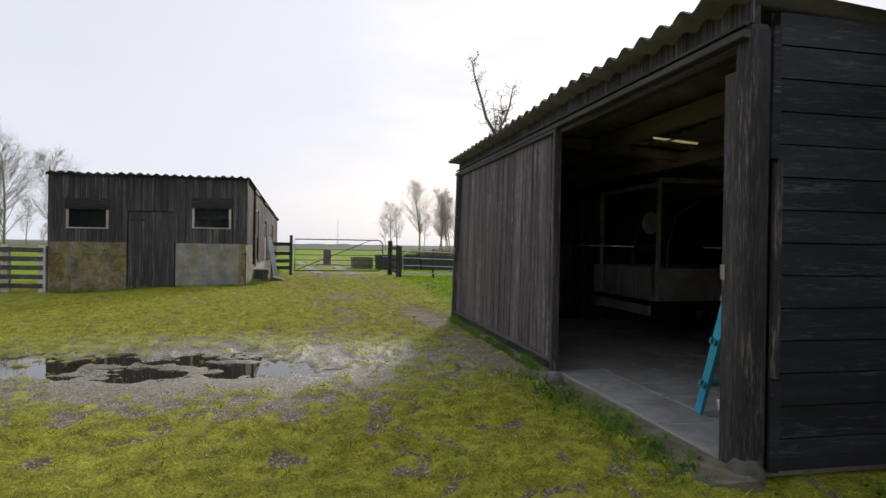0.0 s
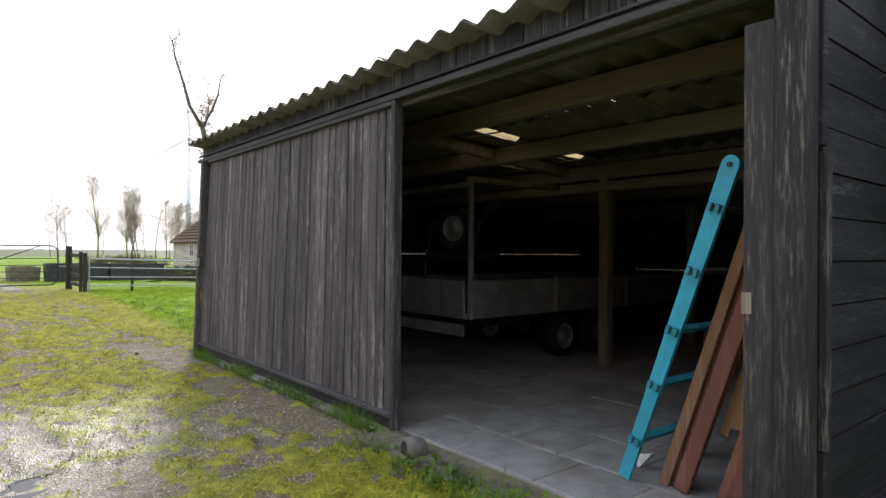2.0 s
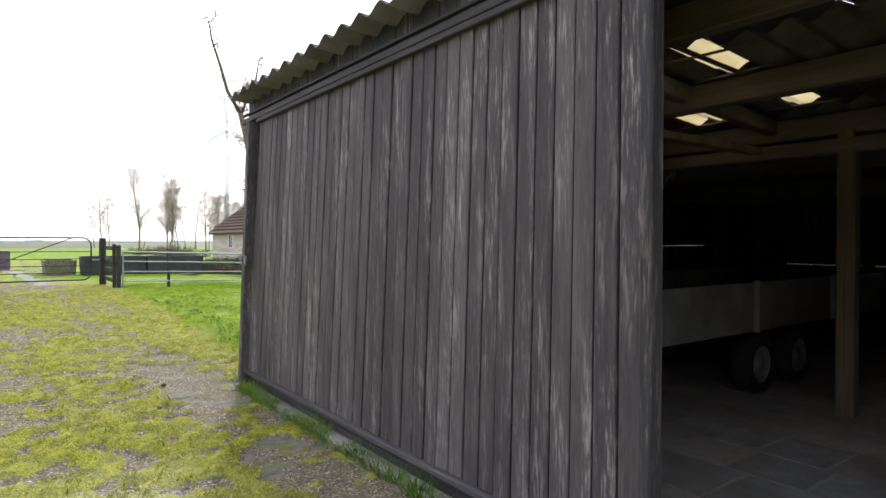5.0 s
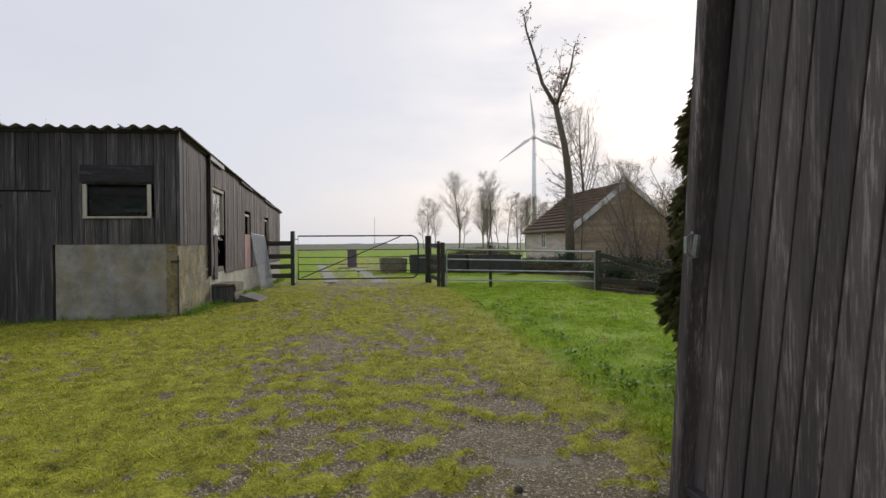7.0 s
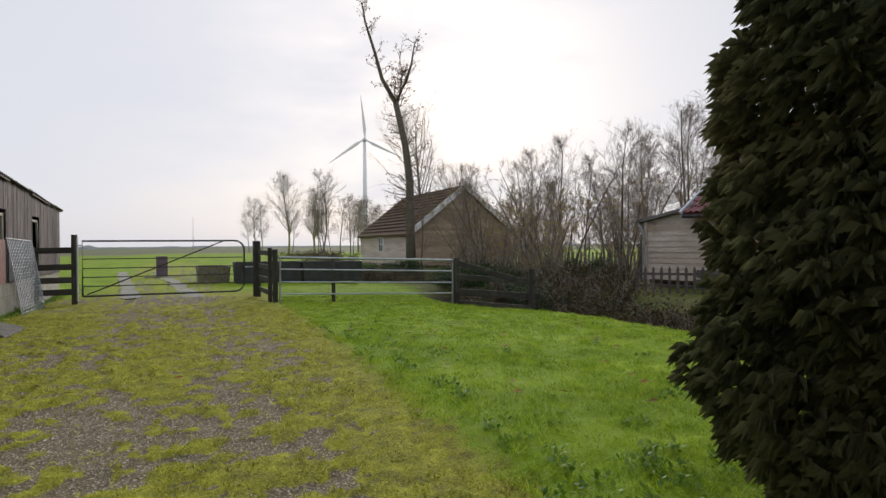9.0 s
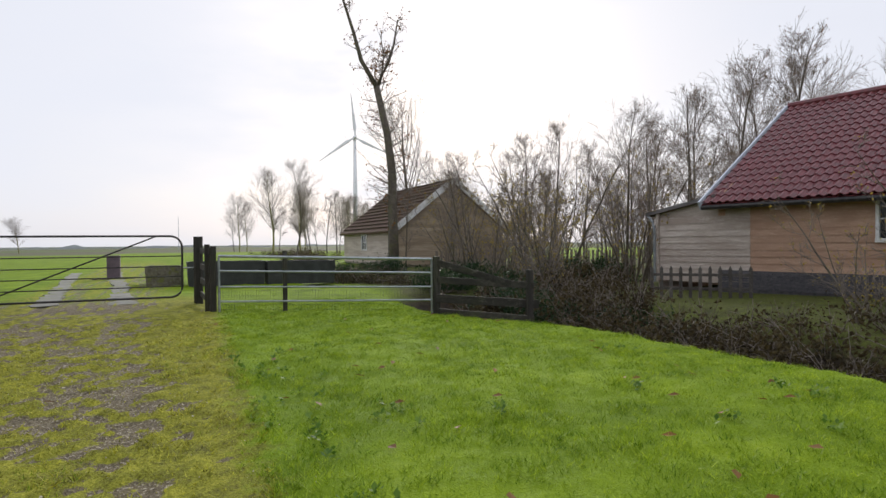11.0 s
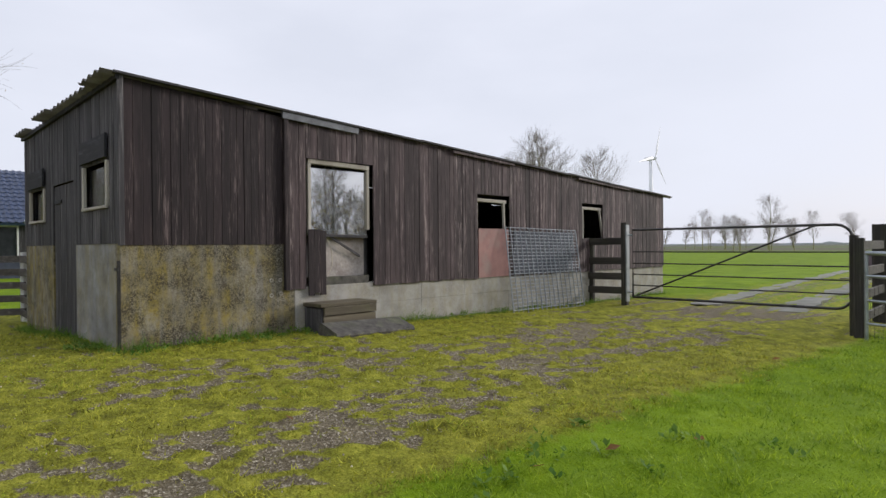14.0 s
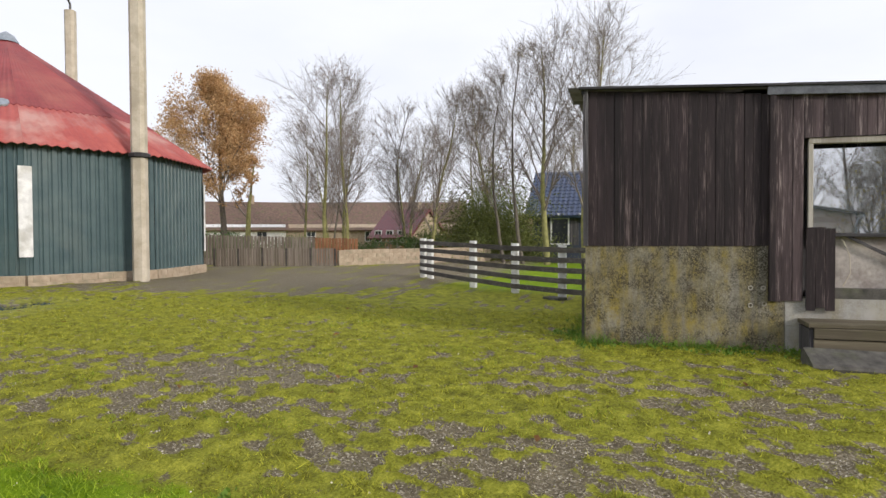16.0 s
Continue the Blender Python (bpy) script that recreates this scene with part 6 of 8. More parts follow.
def make_red_house():
    """The timber house with red pantiles beyond the ditch."""
    e = thing("timber_house", (16.9, 23.75, 0), "larch-clad house with a red pantile roof and a pale lean-to", "house")
    e.rotation_euler = (0, 0, radians(10))
    # in the house's own axes the long wall runs along -y from 0, and faces -x
    L, W = 7.0, 9.2
    ez, rz = 2.62, 5.6
    out = (-1, 0, 0)
    clad(e, "long_wall", (0, -L, 0), (0, 1, 0), out, L - 0.93, 0.42, 2.40, 0.19, M_CLAD, "warm larch boards")
    plinth = part("plinth", Solid().box(-0.02, 0.2, -L, 0, -0.5, 0.42), M_DARKBRICK, e, "dark brick plinth")
    for r in range(7):
        for i in range(31):
            y = -i * 0.22 - (r % 2) * 0.11
            part("brick", brick_mesh(0.21, 0.055, 0.06), M_DARKBRICK, plinth).location = (-0.03, y - 0.11, -0.06 + r * 0.068)
    # gable wall
    s = Solid()
    g = [(0, 0, -0.4), (W, 0, -0.4), (W, 0, ez), (W / 2, 0, rz - 0.1), (0, 0, ez)]
    s.add(g + [(x, -0.2, z) for x, y, z in g], [(4, 3, 2, 1, 0), (5, 6, 7, 8, 9)] + [(i, (i + 1) % 5, 5 + (i + 1) % 5, 5 + i) for i in range(5)])
    part("gable_wall", s, M_CLAD, e)
    s = Solid()
    s.add([(x, -L, z) for x, y, z in g] + [(x, -L + 0.2, z) for x, y, z in g], [(0, 1, 2, 3, 4), (9, 8, 7, 6, 5)] + [(i, (i + 1) % 5, 5 + (i + 1) % 5, 5 + i) for i in range(5)])
    part("gable_wall", s, M_CLAD, e)
    part("rear_wall", Solid().box(W - 0.2, W, -L, 0, -0.4, ez), M_CLAD, e)
    # roof
    ov = 0.45
    dn = Vector((-(W / 2 + ov), 0, ez - 0.36 - rz)).normalized()
    ln = math.hypot(W / 2 + ov, rz - ez + 0.36)
    s = Solid()
    slab_prism(s, (W / 2, 0.25, rz), (W / 2, -L - 0.3, rz), Vector((W / 2, -L - 0.3, rz)) + dn * ln, Vector((W / 2, 0.25, rz)) + dn * ln, 0.12)
    dn2 = Vector((-dn.x, 0, dn.z))
    slab_prism(s, (W / 2, 0.25, rz), (W / 2, -L - 0.3, rz), Vector((W / 2, -L - 0.3, rz)) + dn2 * ln, Vector((W / 2, 0.25, rz)) + dn2 * ln, 0.12)
    roof = part("roof", s, M_TILE_RED, e, "red pantile roof")
    roof_tiles(e, roof, (W / 2, 0.2, rz + 0.02), (0, -1, 0), dn, 32, 17, 0.23, ln / 17, M_TILE_RED)
    s = Solid()
    s.tube([(W / 2, 0.25, rz + 0.06), (W / 2, -L - 0.3, rz + 0.06)], 0.12, 8)
    part("ridge", s, M_TILE_RED, roof)
    s = Solid()
    a = Vector((W / 2, 0.27, rz + 0.0))
    s.beam(a, a + dn * (ln + 0.05), 0.26, 0.06, up=(0, 1, 0))
    vb = part("bargeboard", s, plain("blue_white_paint", (0.5, 0.56, 0.66), (0.66, 0.7, 0.76), 0.5, 5), e, "pale blue-white bargeboard")
    s = Solid()
    s.beam(a, a + dn2 * (ln + 0.05), 0.26, 0.06, up=(0, 1, 0))
    part("bargeboard", s, M_WHITE, e)
    s = Solid()
    edge = Vector((W / 2, 0, rz)) + dn * ln
    s.tube([(edge.x - 0.04, 0.2, edge.z - 0.08), (edge.x - 0.04, -L, edge.z - 0.08)], 0.065, 8)
    part("gutter", s, M_IRON, e)
    window_unit(e, (-0.02, -4.5, 1.72), (0, 1, 0), out, 1.15, 1.0)
    # lean-to beyond the gable, flush with the long wall
    wall = clad(e, "leanto_wall", (0.0, -0.925, 0), (0, 1, 0), out, 2.9, 0.05, 1.95, 0.19, M_CLAD_PALE, "pale weathered boards")
    s = Solid()
    f = [(0.02, -0.925, 1.95), (0.02, 1.97, 1.95), (0.02, 1.97, 2.12), (0.02, 0.2, 2.5), (0.02, -0.925, 2.4)]
    s.add(f + [(x + 0.1, y, z) for x, y, z in f], [(4, 3, 2, 1, 0), (5, 6, 7, 8, 9)] + [(i, (i + 1) % 5, 5 + (i + 1) % 5, 5 + i) for i in range(5)])
    part("leanto_gable", s, M_CLAD_PALE, e)
    part("leanto_end", Solid().box(0, 4.5, 1.87, 1.97, -0.3, 2.1), M_CLAD_PALE, e)
    s = Solid()
    slab_prism(s, (-0.2, 0.0, 2.56), (-0.2, 2.3, 2.12), (5, 2.3, 2.12), (5, 0.0, 2.56), 0.1)
    part("leanto_roof", s, M_GREY_SHEET, e, "thin grey lean-to roof")
    s = Solid()
    s.beam((-0.05, 1.97, 0.0), (-0.05, 1.97, 2.1), 0.1, 0.06, up=(1, 0, 0))
    part("corner_board", s, M_CLAD_PALE, e)
    s = Solid()
    s.tube([(-0.12, 2.27, 2.04), (-0.12, 2.1, 1.86), (-0.12, 2.03, 1.64), (-0.12, 2.03, 0.0)], 0.04, 8)
    part("downpipe", s, M_STEEL, e, "grey zinc downpipe")
    # back of house body to stop light
    part("core", Solid().box(0.2, W - 0.3, -L + 0.3, -0.3, -0.3, ez), M_TAR, e)


BRICKS = {}


def brick_mesh(w, h, d):
    key = (w, h, d)
    if key not in BRICKS:
        s = Solid()
        c = 0.006
        vs = [(x, y, z) for x, k in ((d / 2, 0), (-d / 2 + 0.004, 0), (-d / 2, c)) for y, z in ((-w / 2 + k, -h / 2 + k), (w / 2 - k, -h / 2 + k), (w / 2 - k, h / 2 - k), (-w / 2 + k, h / 2 - k))]
        s.add(vs, [(k, (k + 1) % 4, 4 + (k + 1) % 4, 4 + k) for k in range(4)] + [(4 + k, 4 + (k + 1) % 4, 8 + (k + 1) % 4, 8 + k) for k in range(4)] + [(8, 9, 10, 11)])
        BRICKS[key] = s.mesh("brick")
    return BRICKS[key]


make_red_house()


def make_far_house():
    e = thing("cottage", (15.75, 46.8, -0.1), "small timber cottage with a brown roof among bare trees", "house")
    W, L, ez, rz = 7.6, 12.0, 2.35, 5.45
    clad(e, "gable_boards", (0, 0, 0), (1, 0, 0), (0, -1, 0), W, 0, ez, 0.22, M_GABLE)
    clad(e, "side_wall", (0, L, 0), (0, -1, 0), (-1, 0, 0), L, 0, ez, 0.22, M_CLAD_PALE)
    s = Solid()
    g = [(0, 0, ez), (W, 0, ez), (W / 2, 0, rz - 0.1)]
    s.add(g + [(x, 0.15, z) for x, y, z in g], [(0, 1, 2), (5, 4, 3)] + [(i, (i + 1) % 3, 3 + (i + 1) % 3, 3 + i) for i in range(3)])
    top = part("gable_top", s, M_GABLE, e)
    z = ez
    while z < rz - 0.45:
        f = (z + 0.22 - ez) / (rz - 0.1 - ez)
        x0, x1 = W / 2 * f, W - W / 2 * f
        s = Solid()
        a = [(x0, -0.05, z), (x0, -0.014, z + 0.22), (x0, 0.0, z + 0.22), (x0, 0.0, z)]
        s.add(a + [(x1, y, zz) for x, y, zz in a], [(0, 4, 5, 1), (0, 3, 7, 4), (1, 5, 6, 2), (0, 1, 2, 3), (7, 6, 5, 4)])
        part("board", s, M_GABLE, top)
        z += 0.22
    part("core", Solid().box(0.1, W, 0.2, L, -0.3, ez), M_CLAD_PALE, e)
    for sg in (-1, 1):
        d = Vector((sg * (W / 2 + 0.35), 0, ez - 0.2 - rz))
        s = Solid()
        slab_prism(s, (W / 2, -0.35, rz), (W / 2, L + 0.3, rz), Vector((W / 2, L + 0.3, rz)) + d, Vector((W / 2, -0.35, rz)) + d, 0.18)
        roof = part("roof", s, M_TILE_BROWN, e, "mossy brown roof")
        for k in range(12):
            q = Solid()
            c0 = Vector((W / 2, -0.35, rz)) + d * (k / 12)
            n = Vector((sg * 0.1, 0, 0.02))
            q.beam(c0 + Vector((0, 0, 0.03)), c0 + Vector((0, L + 0.6, 0.03)), 0.3, 0.03)
            part("course", q, M_TILE_BROWN, roof)
        s = Solid()
        a = Vector((W / 2, -0.38, rz))
        s.beam(a, a + d, 0.36, 0.05, up=(0, 1, 0))
        part("bargeboard", s, M_WHITE, e, "white bargeboard")
    window_unit(e, (-0.02, 6.6, 1.45), (0, 1, 0), (-1, 0, 0), 1.1, 1.1)


make_far_house()


def make_blue_house():
    e = thing("blue_house", (-30, 12.2, 0), "blue-black timber house with a glossy blue tile roof", "house")
    L, W, ez, rz = 14.0, 8.0, 2.65, 5.35
    clad(e, "front_wall", (0, 0, 0), (0, 1, 0), (1, 0, 0), L, -0.3, ez, 0.25, M_BLUEWALL)
    part("core", Solid().box(-W, -0.15, 0, L, -0.3, ez), M_BLUEWALL, e)
    s = Solid()
    g = [(0, 0, ez), (-W, 0, ez), (-W / 2, 0, rz - 0.1)]
    s.add(g + [(x, L, z) for x, y, z in g], [(0, 1, 2), (5, 4, 3)] + [(i, (i + 1) % 3, 3 + (i + 1) % 3, 3 + i) for i in range(3)])
    part("gable", s, M_BLUEWALL, e)
    d = Vector((W / 2 + 0.5, 0, ez - 0.25 - rz))
    s = Solid()
    slab_prism(s, (-W / 2, -0.4, rz), (-W / 2, L + 0.4, rz), Vector((-W / 2, L + 0.4, rz)) + d, Vector((-W / 2, -0.4, rz)) + d, 0.12)
    d2 = Vector((-d.x, 0, d.z))
    slab_prism(s, (-W / 2, -0.4, rz), (-W / 2, L + 0.4, rz), Vector((-W / 2, L + 0.4, rz)) + d2, Vector((-W / 2, -0.4, rz)) + d2, 0.12)
    roof = part("roof", s, M_TILE_BLUE, e, "glossy blue tile roof")
    roof_tiles(e, roof, (-W / 2, -0.4, rz + 0.02), (0, 1, 0), d, 49, 13, 0.3, d.length / 13, M_TILE_BLUE)
    for y in (1.6, 5.0, 8.0, 11.2):
        window_unit(e, (0.02, y, 1.55), (0, 1, 0), (1, 0, 0), 1.0, 1.5, bars=False)
        for sg in (-1, 1):
            part("shutter", Solid().box(0.03, 0.07, y + sg * 0.82 - 0.24, y + sg * 0.82 + 0.24, 0.75, 2.3), M_TAR, e)
    for i in range(12):
        part("rafter_end", Solid().box(0.1, 0.5, 0.3 + i * 1.2, 0.42 + i * 1.2, ez - 0.22, ez - 0.08), M_WHITE, e)


make_blue_house()


def make_round_barn():
    """A many-sided hay barn with a red pointed roof and tall poles."""
    C, Rr, n = Vector((-10.5, -2.7, -0.1)), 5.8, 10
    e = thing("hay_barn", C, "ten-sided blue-green sheet hay barn with a rusty red pointed roof", "barn")
    th = [math.radians(51 + 36 * k) for k in range(n)]
    P = [Vector((math.cos(a) * Rr, math.sin(a) * Rr, 0)) for a in th]
    for k in range(n):
        a, b = P[k], P[(k + 1) % n]
        d = (b - a).normalized()
        L = (b - a).length
        s = Solid()
        s.sheet(a + Vector((0, 0, 0.38)), (0, 0, 1), d, 3.72, L, 0.25, 0.04, wave="box", steps=12)
        part("wall", s, M_HUTGREEN, e)
        o = Vector((a.y - b.y, b.x - a.x, 0)).normalized()
        mid = (a + b) / 2
        if o.dot(mid) < 0:
            o = -o
        pl = part("plinth", Solid().beam(a + Vector((0, 0, 0.14)), b + Vector((0, 0, 0.14)), 0.22, 0.5, bevel=0.05), M_BRICK, e, "pale block plinth")
        if k in (9, 0, 1):
            for r in range(2):
                m = int(L / 0.42)
                for i in range(m):
                    c = a + d * (L * (i + 0.5 + (r % 2) * 0.25) / (m + 0.5)) + o * 0.112
                    q = part("block", brick_mesh(0.39, 0.17, 0.03), M_BRICK, pl)
                    q.location = c + Vector((0, 0, 0.10 + r * 0.185))
                    q.rotation_euler = (0, 0, math.atan2(o.y, o.x) + math.pi)
        s = Solid()
        s.beam(a + o * 0.02 + Vector((0, 0, 0.9)), a + o * 0.02 + Vector((0, 0, 3.4)), 0.34, 0.05, up=tuple(o))
        if k in (0, 2):
            part("corner_strip", s, M_WHITE, e, "torn white plastic corner strip")
        # roof panel of narrow sheets
        r2, ze, za = Rr + 0.35, 4.0, 8.45
        ra, rb = P[k].normalized() * r2 + Vector((0, 0, ze)), P[(k + 1) % n].normalized() * r2 + Vector((0, 0, ze))
        ap = Vector((0.25, -0.5, za))
        s = Solid()
        W = 14
        vs = []
        for i in range(W * 4 + 1):
            f = i / (W * 4)
            q = ra.lerp(rb, f)
            h = 0.03 * math.cos(2 * math.pi * i / 4)
            up = Vector((0, 0, h))
            vs += [q + up, q.lerp(ap, 0.30) + up * 0.9, q.lerp(ap, 0.97) + up * 0.1]
        m = len(vs)
        vs += [v - Vector((0, 0, 0.03)) for v in vs]
        for j, mat, words in ((0, M_REDROOF_LOW, "faded lower course of red sheets"), (1, M_REDROOF, "rusty red sheet roof")):
            s, fs = Solid(), []
            for i in range(W * 4):
                p = i * 3 + j
                fs.append((p, p + 3, p + 4, p + 1))
                fs.append((m + p, m + p + 1, m + p + 4, m + p + 3))
                fs.append((p, m + p, m + p + 3, p + 3))
            s.add([v + Vector((0, 0, 0.03 * j)) for v in vs], fs)
            part("roof_sheet" if j else "eave_sheet", s, mat, e, words, soft=True)
    part("cap", Solid().lathe((0.25, -0.5, 8.25), (0, 0, 1), [(0.40, 0), (0.25, 0.25), (0.01, 0.4)], 10), M_STEEL, e)
    part("lining", Solid().lathe((0, 0, 0), (0, 0, 1), [(5.45, 0.0), (5.45, 3.9), (0.05, 7.6)], 10), M_TAR, e)
    s = Solid()
    hip = (P[9].normalized().lerp(P[0].normalized(), 0.85) * (Rr + 0.35) + Vector((0, 0, 4.0))).lerp(Vector((0.25, -0.5, 8.45)), 0.3)
    s.lathe(hip + Vector((0, 0, 0.03)), (0.5, 0.45, 0.8), [(0.22, 0), (0.2, 0.05), (0.0, 0.08)], 8)
    part("patch", s, M_STEEL, e, "grey metal patch on the roof")
    for x, y, h, r in ((-9.25, 3.42, 12.6, 0.23), (-15.5, -6.2, 11.55, 0.23), (-4.2, -5.2, 12.4, 0.24)):
        pl = thing("barn_pole", (x, y, -0.12), "tall pale squared pole standing beside the hay barn", "pole", "hay barn poles")
        s = Solid()
        s.beam((0, 0, -0.2), (0, 0, h), r * 1.8, r * 1.8, up=(1, 0.4, 0), bevel=0.22)
        part("shaft", s, M_POLE, pl)
        s = Solid()
        s.lathe((0, 0, 3.85), (0, 0, 1), [(r * 1.2, 0), (r * 1.35, 0.03), (r * 1.35, 0.12), (r * 1.2, 0.15)], 10)
        part("collar", s, M_IRON, pl)
        s = Solid()
        s.tube([(0, 0, h), (0, 0, h + 0.3), (0.1, 0, h + 0.45), (0.1, 0, h + 0.7)], 0.05, 6)
        part("hook", s, M_IRON, pl)


make_round_barn()


def make_garden_edges():
    # dark paling fence
    e = thing("paling_fence", (-18.2, 2.5, 0), "low weathered paling fence along the yard", "fence")
    for i in range(46):
        f = i / 45
        x, y = lerp(-17.6, -18.9, f), lerp(-0.4, 5.0, f)
        s = Solid().box(-0.012, 0.012, -0.05, 0.05, -0.1, 0.80 + jit(0.03))
        q = part("pale", s, M_PALE if i % 9 else M_RAIL, e)
        q.location = Vector((x, y, 0)) - e.location
    e = thing("board_fence", (-20.2, 1.5, 0), "tall pale board fence with a newer orange section", "fence")
    for i in range(50):
        f = i / 49
        x, y = lerp(-18.6, -22.0, f), lerp(-2.6, 4.6, f)
        s = Solid().box(-0.012, 0.012, -0.07, 0.07, -0.1, 1.45 - 0.25 * f + jit(0.02))
        q = part("board", s, M_ORANGE if i > 36 else M_PALE, e)
        q.location = Vector((x, y, 0)) - e.location
    # brick garden wall
    a, b = Vector((-19.0, 5.1, 0)), Vector((-25.5, 10.6, 0))
    e = thing("garden_wall", a, "low weathered brick garden wall with leaves on top", "wall")
    d = (b - a).normalized()
    L = (b - a).length
    n = Vector((-d.y, d.x, 0))
    if n.x < 0:
        n = -n
    part("core", Solid().beam((0, 0, 0.3), d * L + Vector((0, 0, 0.3)), 0.26, 0.78, bevel=0.03), M_BRICK, e)
    for r in range(4):
        m = 18
        for i in range(m):
            q = part("block", brick_mesh(0.45, 0.18, 0.03), M_BRICK, e)
            q.location = d * ((i + 0.5 + 0.5 * (r % 2)) * L / (m + 0.5)) + n * 0.135 + Vector((0, 0, 0.06 + r * 0.19))
            q.rotation_euler = (0, 0, math.atan2(n.y, n.x) + math.pi)
    # picket fence by the timber house
    e = thing("picket_fence", (14.8, 22.4, 0), "small grey picket fence beside the house", "fence")
    for i in range(11):
        f = i / 10
        x, y = lerp(13.9, 15.5, f), lerp(23.2, 21.6, f)
        s = Solid().add([(-0.012, -0.04, -0.3), (0.012, -0.04, -0.3), (0.012, 0.04, -0.3), (-0.012, 0.04, -0.3), (-0.012, -0.04, 0.55), (0.012, -0.04, 0.55), (0.012, 0.04, 0.55), (-0.012, 0.04, 0.55), (0, 0, 0.63)],
                        [(0, 1, 5, 4), (1, 2, 6, 5), (2, 3, 7, 6), (3, 0, 4, 7), (4, 5, 8), (5, 6, 8), (6, 7, 8), (7, 4, 8)])
        q = part("picket", s, M_RAIL, e)
        q.location = Vector((x, y, 0)) - e.location
        q.rotation_euler = (0, 0, 0.85)
    for z in (0.05, 0.4):
        rail(e, (13.9, 23.25, z), (15.5, 21.65, z), 0.04, 0.07, M_RAIL)
    # paling fence in the wood behind
    e = thing("paling_fence", (17, 33, 0), "grey paling fence among the trees", "fence")
    for i in range(50):
        f = i / 49
        s = Solid().box(-0.05, 0.05, -0.012, 0.012, -0.2, 0.92 + jit(0.04))
        q = part("pale", s, M_PALE, e)
        q.location = Vector((lerp(12.5, 22.5, f), 33.5 - 1.5 * f, 0)) - e.location


make_garden_edges()


def make_village_house(x, y, turn, L, W, ez, rz, wall, roofm, label):
    e = thing("village_house", (x, y, -0.1), label, "house", "far village houses")
    e.rotation_euler = (0, 0, turn)
    part("wall", Solid().box(-L / 2, L / 2, -W / 2, W / 2, -0.3, ez), wall, e)
    s = Solid()
    g = [(-L / 2, -W / 2, ez), (-L / 2, W / 2, ez), (-L / 2, 0, rz - 0.15)]
    s.add(g + [(-p[0], p[1], p[2]) for p in g], [(0, 1, 2), (5, 4, 3)] + [(i, (i + 1) % 3, 3 + (i + 1) % 3, 3 + i) for i in range(3)])
    part("gable", s, wall, e)
    s = Solid()
    for sg in (-1, 1):
        slab_prism(s, (-L / 2 - 0.3, 0, rz), (L / 2 + 0.3, 0, rz), (L / 2 + 0.3, sg * (W / 2 + 0.4), ez - 0.3), (-L / 2 - 0.3, sg * (W / 2 + 0.4), ez - 0.3), 0.2)
    roof = part("roof", s, roofm, e)
    part("chimney", Solid().box(L * 0.2, L * 0.2 + 0.6, -0.3, 0.3, rz - 0.8, rz + 0.7), M_BRICK, roof)
    for f in (-0.3, 0.0, 0.3):
        for sg in (-1, 1):
            window_unit(e, (L * f, sg * (W / 2 + 0.02), 1.4), (1, 0, 0), (0, sg, 0), 1.0, 1.1)


make_village_house(-62, -12, 1.9, 22, 9, 2.4, 5.5, M_BRICK, M_TILE_BROWN, "long brick farmhouse with a brown roof beyond the trees")
make_village_house(-54, -4.5, 1.1, 6, 5, 1.5, 4.2, M_BRICK, M_TILE_RED, "small house with a red tiled roof beyond the hedge")
make_village_house(-58, 10, 1.4, 7, 5, 1.4, 3.6, M_BRICK, M_TILE_RED, "low shed with a red roof behind the trees")
make_village_house(-50, -24, 2.2, 12, 8, 2.4, 5.2, M_WHITE, M_TILE_BROWN, "white house with a dark roof behind the fence")

# ---- trees and plants ----
def limb(s, p, d, length, r, bend, n, sides, rng, lift=0.0, tip=0.35):
    """One tapering, wandering branch; returns its points, directions and radii."""
    pts, dirs, rad = [p], [d], [r]
    for k in range(n):
        d = (d + Vector((rng.gauss(0, bend), rng.gauss(0, bend), rng.gauss(0, bend) + lift))).normalized()
        p = p + d * (length / n)
        pts.append(p), dirs.append(d), rad.append(r * lerp(1, tip, (k + 1) / n))
    s.tube(pts, rad, sides, caps=False)
    return pts, dirs, rad


def fork_dir(d, angle, rng):
    ref = Vector((0, 0, 1)) if abs(d.z) < 0.9 else Vector((1, 0, 0))
    a = d.cross(ref).normalized()
    b = a.cross(d)
    w = rng.uniform(0, 2 * math.pi)
    return (d * math.cos(angle) + (a * math.cos(w) + b * math.sin(w)) * math.sin(angle)).normalized()


def leaf_cards(centres, size, rng, droop=0.3):
    """Small folded leaves at the given places."""
    s = Solid()
    for c in centres:
        a = Vector((rng.gauss(0, 1), rng.gauss(0, 1), rng.gauss(0, 1) - droop)).normalized()
        b = a.cross(Vector((rng.gauss(0, 1), rng.gauss(0, 1), rng.gauss(0, 1)))).normalized()
        z = size * rng.uniform(0.6, 1.3)
        n = a.cross(b) * z * 0.2
        s.add([c, c + a * z * 0.5 + b * z * 0.32 + n, c + a * z, c + a * z * 0.5 - b * z * 0.32 + n], [(0, 1, 2), (0, 2, 3)])
    return s


